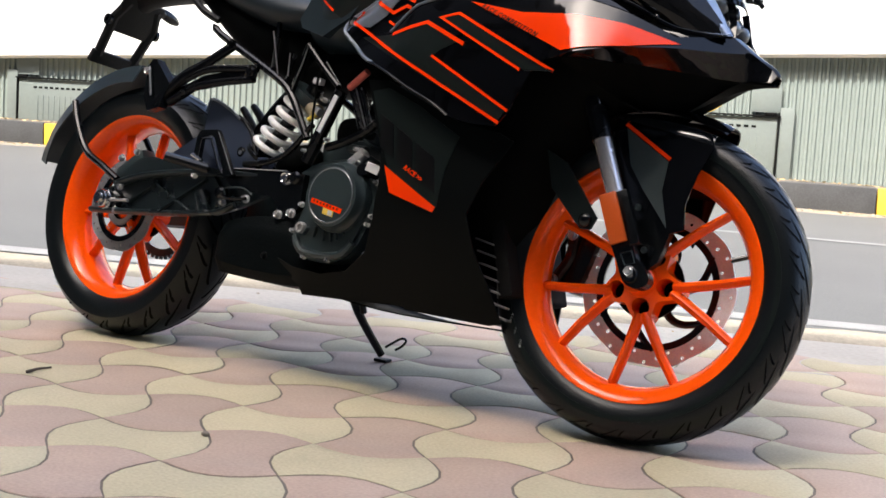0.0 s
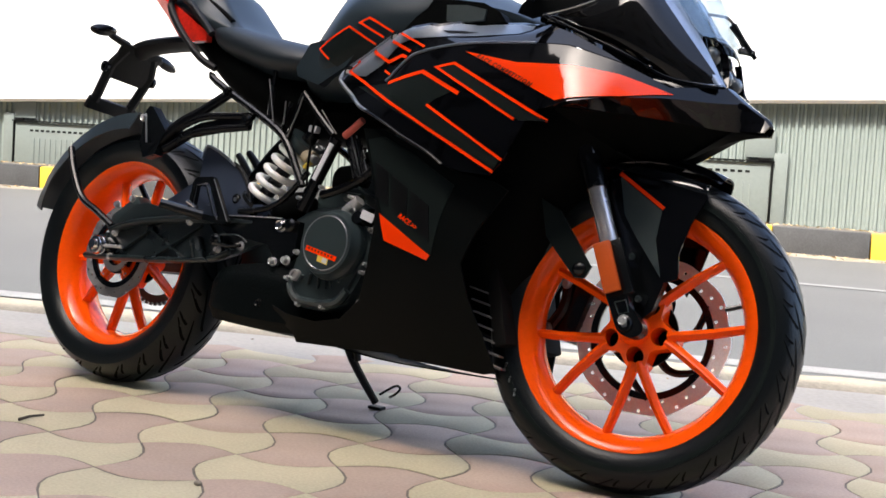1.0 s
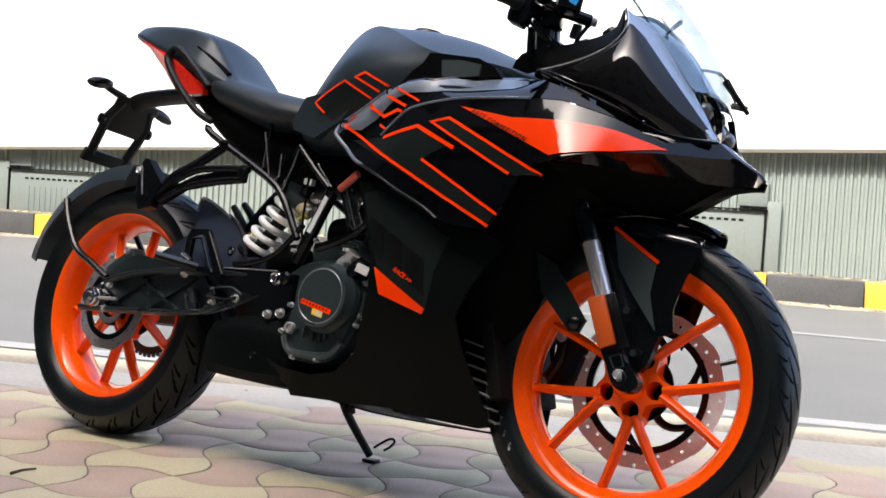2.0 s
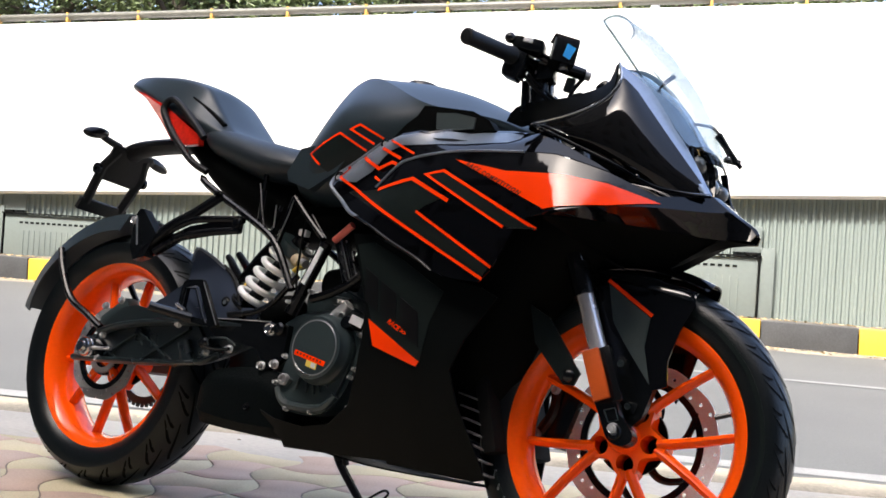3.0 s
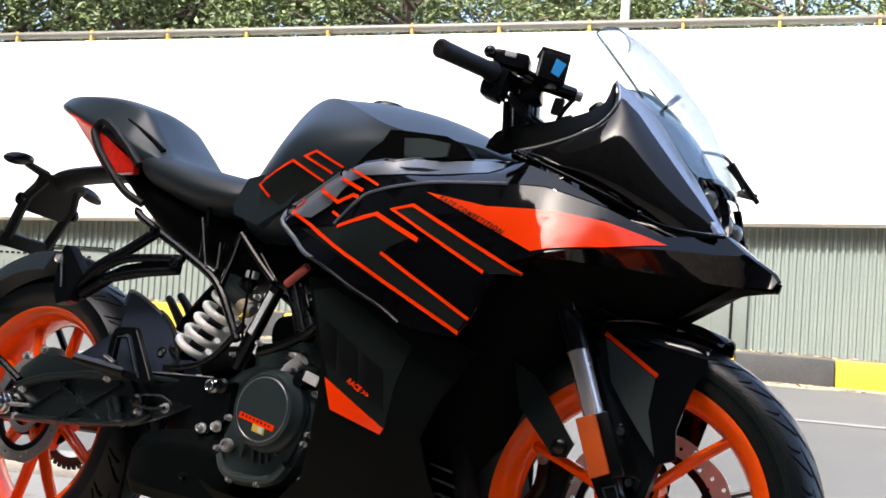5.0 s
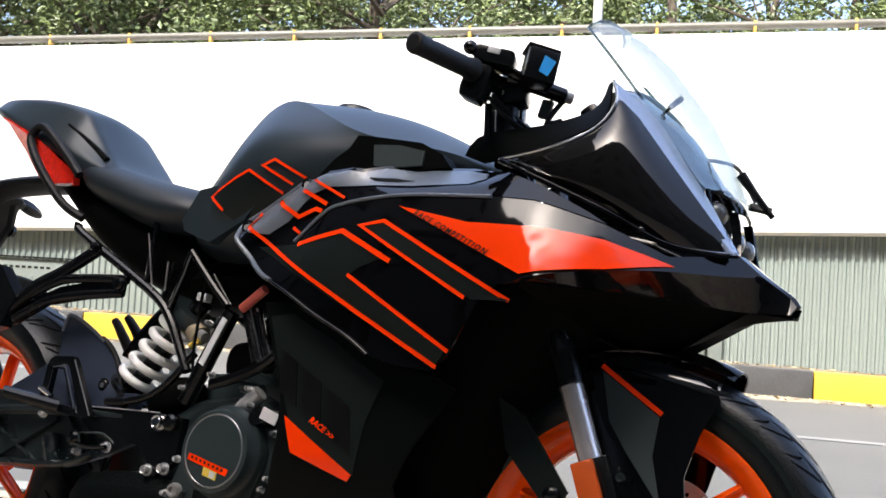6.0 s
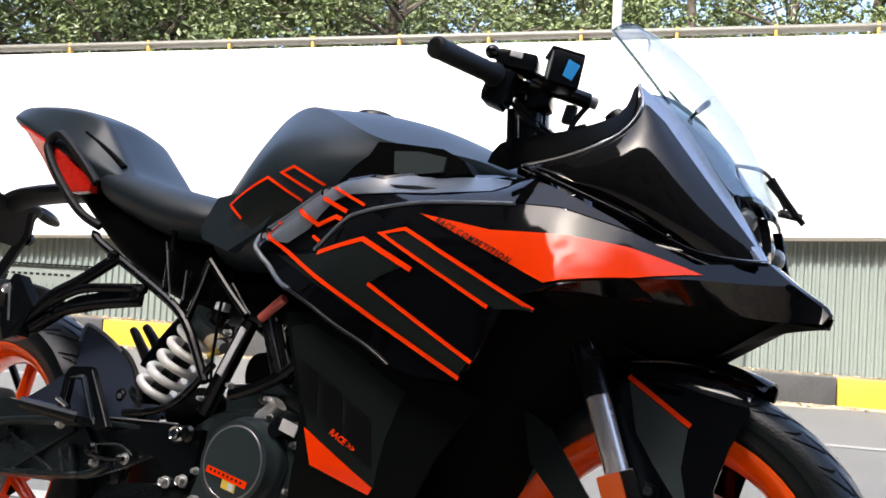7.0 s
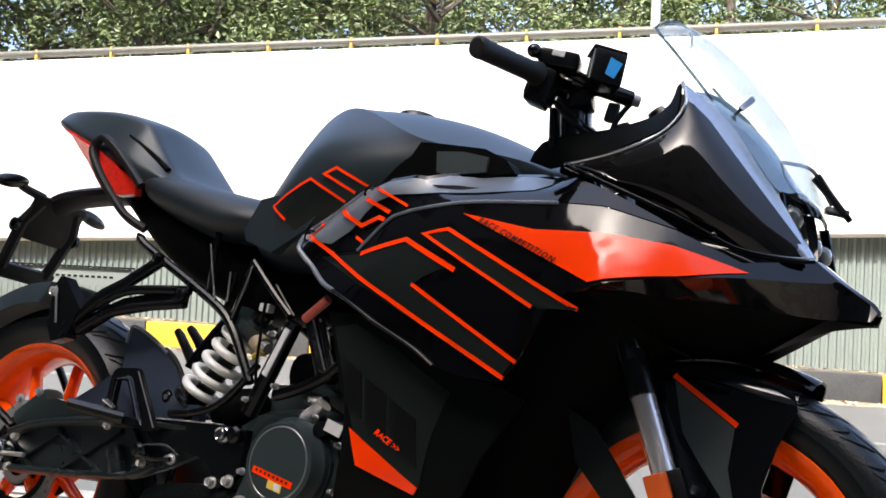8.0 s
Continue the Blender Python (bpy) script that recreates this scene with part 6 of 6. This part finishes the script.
part("air_box", loft([(0.40, [(0, 0.66), (0.06, 0.65), (0.06, 0.60), (0, 0.59)]), (0.50, [(0, 0.70), (0.085, 0.69), (0.085, 0.62), (0, 0.60)]), (0.62, [(0, 0.71), (0.09, 0.70), (0.09, 0.62), (0, 0.60)]), (0.72, [(0, 0.72), (0.09, 0.70), (0.09, 0.64), (0, 0.62)])], 1), M_MATTE, bike, "matt black air box")

# ---- engine ----
engine = part("engine", loft([(0.50, [(0, 0.44), (0.08, 0.43), (0.10, 0.36), (0.08, 0.27), (0, 0.26)]), (0.58, [(0, 0.47), (0.10, 0.46), (0.115, 0.37), (0.10, 0.24), (0, 0.22)]), (0.72, [(0, 0.49), (0.11, 0.47), (0.12, 0.37), (0.11, 0.24), (0, 0.21)]), (0.84, [(0, 0.47), (0.10, 0.45), (0.11, 0.37), (0.10, 0.26), (0, 0.23)])], 1), M_CASE, bike, "dark alloy single-cylinder engine")
part("cylinder", box((0.805, 0, 0.545), (0.13, 0.15, 0.20), 0.012, (0, 22, 0)), M_CASE, engine, "dark finned cylinder")
for k in range(6):
    part("fin", box((0.775 + k * 0.0105, 0, 0.475 + k * 0.026), (0.15, 0.175, 0.006), 0.002, (0, 22, 0)), M_CASE, engine)
base = [(0.700, 0.440), (0.760, 0.434), (0.788, 0.416), (0.810, 0.385), (0.803, 0.34), (0.790, 0.30), (0.768, 0.262), (0.736, 0.245), (0.682, 0.238), (0.640, 0.246), (0.618, 0.266), (0.612, 0.290), (0.625, 0.335), (0.642, 0.395), (0.662, 0.425)]
cover = part("clutch_case", panel(base, lambda x, z: -0.142, 0.04, 0.0, smooth=3), M_CASE, engine, "dark grey clutch case")
inner = [(0.71 + (x - 0.71) * 0.90, 0.345 + (z - 0.345) * 0.90) for x, z in base]
part("case_step", panel(inner, lambda x, z: -0.150, 0.02, 0.0, smooth=3), M_CASE, cover)
cc = (0.726, 0.0, 0.371)
part("round_cover", lathe([(0.0005, -0.183), (0.054, -0.183), (0.055, -0.181), (0.057, -0.181), (0.058, -0.183), (0.063, -0.182), (0.0645, -0.178), (0.066, -0.166), (0.070, -0.163), (0.072, -0.158), (0.072, -0.14)], cc, 64, False), M_CASE, cover, "round dark clutch cover", angle=50)
part("cover_edge", lathe([(0.0535, -0.1832), (0.0548, -0.1842), (0.0560, -0.1838), (0.0565, -0.1826)], cc, 72), M_RING, cover, "bright machined ring", angle=60)
for x0, z0, x1, z1 in ((0.660, 0.304, 0.648, 0.290), (0.681, 0.308, 0.675, 0.287), (0.703, 0.308, 0.702, 0.281), (0.718, 0.309, 0.722, 0.281), (0.730, 0.312, 0.736, 0.286), (0.744, 0.314, 0.753, 0.299)):
    part("cooling_rib", tube([(x0, -0.156, z0), (x1, -0.152, z1)], 0.0024, 6, squash=1.8), M_CASE, cover)
part("case_lip", tube([(0.625, -0.148, 0.285), (0.640, -0.150, 0.262), (0.668, -0.150, 0.252), (0.745, -0.150, 0.256), (0.775, -0.150, 0.285)], 0.009, 8, smooth=4), M_CASE, cover)
disc_y = lambda x, z: -0.183
decal("orange_mark", [(0.681, 0.363), (0.762, 0.346), (0.759, 0.336), (0.679, 0.353)], disc_y, M_DECAL, cover, 0.0012, "orange printed bar")
for k in range(8):
    x, z = 0.687 + k * 0.0088, 0.3595 - k * 0.00185
    decal("black_mark", [(x, z), (x + 0.0035, z - 0.0007), (x + 0.0030, z - 0.0047), (x - 0.0005, z - 0.004)], disc_y, M_LOGO, cover, 0.0020, "small dark printed dash")
decal("yellow_label", [(0.714, 0.3455), (0.741, 0.340), (0.740, 0.3275), (0.713, 0.333)], disc_y, M_YELLOWL, cover, 0.0012, "small yellow label")
decal("white_field", [(0.728, 0.341), (0.739, 0.3388), (0.738, 0.3295), (0.727, 0.3317)], disc_y, M_LABEL, cover, 0.0020, "white field of the label")
for x, z in ((0.657, 0.245), (0.721, 0.246), (0.770, 0.280), (0.805, 0.266), (0.796, 0.325), (0.803, 0.342), (0.820, 0.374), (0.801, 0.410), (0.619, 0.350), (0.607, 0.295)):
    bolt(x, -0.150 if z < 0.25 else -0.140, z, 0.0047, 0.009, "bolt", cover)
part("oil_plug", lathe([(0.0005, -0.156), (0.006, -0.156), (0.007, -0.161), (0.0105, -0.161), (0.012, -0.157), (0.012, -0.148)], (0.639, 0, 0.302), 24, False), M_STEEL, cover, "steel oil plug", angle=50)
part("silver_union", tube([(0.722, -0.130, 0.440), (0.728, -0.130, 0.448), (0.738, -0.130, 0.456), (0.752, -0.130, 0.470)], 0.0135, 12), M_BOLT, cover, "steel hose union")
part("oil_cap", tube([(0.775, -0.12, 0.425), (0.780, -0.165, 0.430)], 0.013, 14), M_PLASTIC, cover, "oil filler cap")
part("hose_joint", tube([(0.70, -0.11, 0.478), (0.745, -0.12, 0.474)], 0.010, 10), M_CASE, engine, "dark hose joint")
part("throttle_body", tube([(0.60, 0.0, 0.515), (0.66, 0.0, 0.525), (0.70, 0.0, 0.53), (0.76, 0.0, 0.545)], 0.046, 20), M_MATTE, engine, "black throttle body", angle=50)
part("crankcase_top", box((0.665, 0.01, 0.468), (0.17, 0.15, 0.075), 0.015, (0, -4, 0)), M_CASE, engine, "dark crankcase top")
part("wire_loom", tube([(0.60, 0.03, 0.56), (0.66, 0.04, 0.60), (0.74, 0.05, 0.60), (0.80, 0.06, 0.57)], 0.022, 10, smooth=4), M_MATTE, engine, "black wiring loom")
part("paper_label", box((0.806, -0.166, 0.434), (0.032, 0.002, 0.018), 0.0, (0, 16, 0)), M_LABEL, cover, "white paper label")

# ---- handlebars ----
g0, g1 = Vector((1.042, -0.348, 0.928)), Vector((1.072, -0.225, 0.944))
gd = g1 - g0
bars = part("handlebar", tube([g1, g1 + gd * 0.75], 0.011, 12), M_PLASTIC, bike, "black clip-on handlebars with grips, levers and fluid tank", STEER)
part("handlebar_tube", mirrored(tube([g1, g1 + gd * 0.75], 0.011, 12)), M_PLASTIC, bars, "", STEER)
for k, f in enumerate((1, -1)):
    fl = Matrix.Diagonal((1, f, 1, 1))
    bm = lathe([(0.0005, -0.068), (0.011, -0.068), (0.0148, -0.066), (0.0155, -0.063), (0.0155, -0.059), (0.0146, -0.058)] + [(0.0150 - 0.0006 * (q % 2), -0.055 + 0.0075 * q) for q in range(15)] + [(0.0165, 0.058), (0.0175, 0.062), (0.0175, 0.066), (0.0005, 0.066)], (0, 0, 0), 24, False)
    grip = part("grip", bm, M_RUBBER, bars, "black rubber grip", STEER @ fl @ Matrix.Translation((g0 + g1) / 2) @ Vector((0, 1, 0)).rotation_difference(gd).to_matrix().to_4x4(), 25)
    part("end_hole", tube([g0 - gd * 0.030, g0 + gd * 0.01], 0.0035, 8), M_DARK, grip, "", STEER @ fl)
    box_up = part("switch_box", box((1.090, -0.190, 0.974), (0.058, 0.058, 0.026), 0.007, (6, 6, 16)), M_PLASTIC, bars, "black switch box", STEER @ fl)
    part("switch_window", box((1.098, -0.2185, 0.977), (0.018, 0.004, 0.009), 0.001, (6, 8, 16)), M_LABEL, box_up, "pale switch label", STEER @ fl)
    part("switch_button", bead((1.074, -0.212, 0.982), 0.008, (1, 1, 0.6)), M_RUBBER, box_up, "black switch button", STEER @ fl)
    part("switch_lower", box((1.070, -0.193, 0.938), (0.040, 0.050, 0.052), 0.010, (8, 14, 14)), M_PLASTIC, bars, "", STEER @ fl)
    part("switch_foot", box((1.066, -0.196, 0.918), (0.030, 0.044, 0.020), 0.004, (8, 18, 14)), M_PLASTIC, bars, "", STEER @ fl)
    lever = part("lever", tube([(1.150, -0.130, 0.954), (1.112, -0.165, 0.964), (1.085, -0.195, 0.972), (1.060, -0.218, 0.979)] if f > 0 else [(1.145, -0.145, 0.965), (1.150, -0.19, 0.968), (1.130, -0.26, 0.962), (1.112, -0.315, 0.952)], 0.0085, 10, 0.006, squash=0.7, smooth=4), M_PLASTIC, bars, "black lever", STEER @ fl)
    part("lever_ball", bead((1.062, -0.223, 0.980) if f > 0 else (1.110, -0.320, 0.951), 0.0105), M_PLASTIC, lever, "", STEER @ fl)
    part("bar_clamp", box((1.098, -0.135, 0.945), (0.054, 0.044, 0.044), 0.010, (0, -10, 10)), M_PLASTIC, bars, "", STEER @ fl)
    part("fork_top", tube([(1.108, -0.128, 0.835), (1.106, -0.128, 0.845), (1.094, -0.132, 0.930), (1.093, -0.132, 0.936)], 0.0185, 16), M_PLASTIC, bars, "black fork top", STEER @ fl)
    part("pinch_bolt", tube([(1.092, -0.158, 0.938), (1.092, -0.152, 0.938)], 0.005, 8), M_STEEL, bars, "", STEER @ fl)
part("steering_stem", box((1.094, -0.112, 0.895), (0.052, 0.034, 0.085), 0.010, (0, -8, 8)), M_PLASTIC, bars, "black steering stem", STEER)
part("clamp_slit", tube([(1.083, -0.140, 0.925), (1.092, -0.139, 0.862)], 0.0032, 6), M_STEEL, bars, "bright edge of the fork tube", STEER)
part("cable_guide", tube([(1.072, -0.150, 0.922), (1.080, -0.148, 0.86)], 0.006, 8), M_PLASTIC, bars, "", STEER)
part("master_cylinder", tube([(1.095, -0.160, 0.960), (1.135, -0.122, 0.962), (1.166, -0.094, 0.959)], 0.012, 14), M_PLASTIC, bars, "black brake master cylinder", STEER)
part("cylinder_end", tube([(1.164, -0.096, 0.959), (1.168, -0.093, 0.9588), (1.171, -0.090, 0.9586), (1.176, -0.086, 0.958)], 0.0088, 14), M_STEEL, bars, "steel hose union", STEER)
res = part("fluid_reservoir", box((1.147, -0.160, 0.974), (0.046, 0.046, 0.050), 0.004, (2, 4, 34)), M_PLASTIC, bars, "black square brake fluid reservoir", STEER)
part("reservoir_lid", box((1.146, -0.160, 0.9995), (0.049, 0.049, 0.005), 0.002, (2, 4, 34)), M_MATTE, res, "", STEER)
part("reservoir_edge", box((1.1375, -0.1875, 0.975), (0.0022, 0.002, 0.044), 0.0, (2, 4, 34)), M_STEEL, res, "bright moulded edge", STEER)
part("blue_label", box((1.1625, -0.1755, 0.972), (0.020, 0.003, 0.026), 0.0, (2, 20, 34)), M_BLUE, res, "blue paper tag", STEER)
part("tag_edge", box((1.1535, -0.1815, 0.976), (0.003, 0.003, 0.024), 0.0, (2, 20, 34)), M_LABEL, res, "white edge of the paper tag", STEER)
part("ignition_block", box((1.085, 0, 0.895), (0.07, 0.22, 0.03), 0.01, (0, -23, 0)), M_PLASTIC, bars, "black top clamp", STEER)
part("throttle_cable", tube([(1.085, -0.17, 0.93), (1.10, -0.150, 0.915), (1.13, -0.120, 0.895), (1.165, -0.10, 0.878)], 0.0035, 8, smooth=4), M_RUBBER, bars, "black cable", STEER)
part("throttle_cable", tube([(1.080, -0.17, 0.925), (1.10, -0.155, 0.905), (1.135, -0.125, 0.885), (1.165, -0.11, 0.872)], 0.0035, 8, smooth=4), M_RUBBER, bars, "black cable", STEER)
part("brake_hose", tube([(1.168, -0.092, 0.956), (1.158, -0.095, 0.940), (1.148, -0.10, 0.915), (1.145, -0.105, 0.88)], 0.0042, 8, smooth=4), M_RUBBER, bars, "black brake hose", STEER)
part("bracket_plate", panel([(1.132, 0.880), (1.180, 0.882), (1.176, 0.912), (1.165, 0.926), (1.150, 0.922), (1.140, 0.905)], lambda x, z: -0.090, 0.004, 0.0), M_GREYPLATE, bars, "dark grey mounting plate", STEER)
part("hose_guide", box((1.142, -0.098, 0.936), (0.018, 0.012, 0.030), 0.004, (0, 10, 0)), M_GREYPLATE, bars, "", STEER)
part("key_switch", box((1.15, -0.05, 0.900), (0.05, 0.03, 0.045), 0.012, (0, 20, 20)), M_CASE, bars, "dark ignition switch", STEER)

# ---- side stand ----
inv = bike.matrix_basis.inverted()
foot = inv @ Vector((0.612, 0.236, 0.006))
stand = part("side_stand", tube([(0.585, 0.10, 0.215), (0.592, 0.14, 0.15), foot + Vector((-0.004, 0, 0.012))], 0.011, 12, 0.009, smooth=4), M_FRAME, bike, "black steel side stand")
part("stand_foot", box(foot + Vector((0, 0.004, 0.0)), (0.036, 0.024, 0.008), 0.003, (LEANS, 0, 0)), M_RUBBER, stand, "flat stand foot")
part("stand_hook", tube([foot + Vector((0.005, 0.0, 0.03)), foot + Vector((0.04, 0.005, 0.055)), foot + Vector((0.055, 0.006, 0.052)), foot + Vector((0.045, 0.006, 0.038)), foot + Vector((0.03, 0.005, 0.028))], 0.003, 8, smooth=4), M_FRAME, stand, "thin wire hook")
part("stand_spring", tube([(0.612, 0.105, 0.205), (0.612, 0.135, 0.150)], 0.008, 8), M_RUBBER, stand, "")


# ---- small litter ----
def litter(name, spots, size, material, label, category, seed):
    rnd = random.Random(seed)
    verts, faces = [], []
    for s, n, z in spots:
        p = W(s, n, z)
        a = rnd.uniform(0, 6.28)
        u = Vector((math.cos(a), math.sin(a), rnd.uniform(-.3, .3))) * size * rnd.uniform(.5, 1.2)
        v = Vector((-u.y, u.x, rnd.uniform(-.3, .3) * size)) * rnd.uniform(.35, .7)
        i = len(verts)
        up = Vector((0, 0, size * rnd.uniform(.05, .35)))
        verts += [p - u, p + v + up, p + u, p - v + up * 0.4]
        faces += [(i, i + 1, i + 2), (i, i + 2, i + 3)]
    me = bpy.data.meshes.new(name)
    me.from_pydata([tuple(v) for v in verts], [], faces)
    me.materials.append(material)
    return tagged(new(name, me), label, category, "", "stuff")


rnd = random.Random(8)
spots = []
for k in range(900):
    s = rnd.uniform(-9, 3)
    spots.append((s, 9.2 + rnd.random() ** 2 * 0.3, road_z(s, 9.06) + 0.205))
for k in range(1100):
    s = rnd.uniform(-9, 3)
    spots.append((s, 9.05 - rnd.random() ** 2 * 0.30, road_z(s, 8.95) + 0.012))
litter("dry_leaves", spots, 0.024, M_DRYLEAF, "scattered dry leaves and grit along the kerb", "leaves", 4)
spots = [(rnd.uniform(-4, 2.5), rnd.uniform(3.2, 3.75), 0.022) for k in range(130)]
litter("road_grit", spots, 0.008, M_DRYLEAF, "specks of grit on the dusty road edge", "grit", 5)

bm = bead((0, 0, 0.004), 0.008, (1.0, 0.6, 0.6), (0, 0, 30), 8)
for v in bm.verts:
    v.co += Vector((noise.noise(v.co * 300), noise.noise(v.co * 300 + Vector((4, 0, 0))), 0)) * 0.0015
tagged(part("pebble", bm, M_GRIT, None, "", Matrix.Translation(W(-0.865, 1.744, 0))), "small pale pebble lying on the pavers", "pebble")
tagged(part("twig", tube([W(-1.396, 2.004, 0.004), W(-1.388, 2.03, 0.007), W(-1.381, 2.067, 0.004)], 0.0035, 6, 0.002), M_TWIG, None), "short dark twig lying on the pavers", "twig")

# ---- paving: wavy interlocking pavers ----
PU, PV, PO = Vector((0.1835, 0.0723, 0)), Vector((0.0857, -0.1808, 0)), Vector((0.6054, -0.5588, 0))
AMP, GAP = 0.205, 0.0115


def paver_mesh(kind, name, material):
    """One paver of the wavy chequer; kind 0 bulges along the row, kind 1 across it."""
    k = 1 if kind == 0 else -1
    pts, seg = [], 6
    for side in range(4):
        for q in range(seg):
            t = q / seg
            w = AMP * math.sin(math.pi * t) * k
            pts.append(((t, w), (1 + w, t), (1 - t, 1 - w), (-w, 1 - t))[side])
    bm = bmesh.new()
    c = Vector((0.5, 0.5))
    rings = []
    for inset, z in ((GAP, -0.03), (GAP, -0.0008), (GAP + 0.006, 0.0)):
        ring = []
        for i, (a, b) in enumerate(pts):
            p, q0, q1 = Vector((a, b)), Vector(pts[i - 1]), Vector(pts[(i + 1) % len(pts)])
            d = (q1 - q0).normalized()
            nrm = Vector((-d.y, d.x))
            p = p + nrm * inset
            ring.append(bm.verts.new((PU * (p.x - 0.5) + PV * (p.y - 0.5) + Vector((0, 0, z)))))
        rings.append(ring)
    for a, b in zip(rings, rings[1:]):
        for i in range(len(a)):
            j = (i + 1) % len(a)
            bm.faces.new((a[i], a[j], b[j], b[i]))
    bm.faces.new(rings[-1])
    return finish(bm, name, material, 50)


paving = tagged(empty("pavement", pose(0.6, -0.4, 0)), "paved apron of wavy interlocking red and cream concrete pavers", "pavement", "", "structure")
paver_meshes = [paver_mesh(0, "paver", M_CREAM_PAVER), paver_mesh(1, "paver", M_RED_PAVER)]
rest = [bmesh.new(), bmesh.new()]
rnd = random.Random(12)
cells = []
for i in range(-60, 60):
    for j in range(-50, 60):
        p = PO + PU * (i + 0.5) + PV * (j + 0.5)
        q = p - ORG
        s, n = q.dot(DV), q.dot(NV)
        if n < 3.13 and n > -5.3 and -9 < s < 8:
            cells.append((abs(s + 1.1) * 0.8 + abs(n - 2.05) * 1.35, i, j, p))
cells.sort(key=lambda c: c[0])
for k, (d, i, j, p) in enumerate(cells):
    m = pose(p.x, p.y, 0.0 + rnd.uniform(-0.0005, 0.0010), rnd.uniform(-0.22, 0.22), rnd.uniform(-0.22, 0.22), rnd.uniform(-0.5, 0.5))
    if k < 300:
        ob = new("paver", paver_meshes[(i + j) % 2])
        ob.parent = paving
        ob.matrix_basis = pose(-0.6, 0.4, 0) @ m
    else:
        me = paver_meshes[(i + j) % 2].copy()
        me.transform(pose(-0.6, 0.4, 0) @ m)
        rest[(i + j) % 2].from_mesh(me)
        bpy.data.meshes.remove(me)
for b, material in zip(rest, (M_CREAM_PAVER, M_RED_PAVER)):
    tagged(part("outer_pavers", b, material, paving, angle=50), kind="stuff")
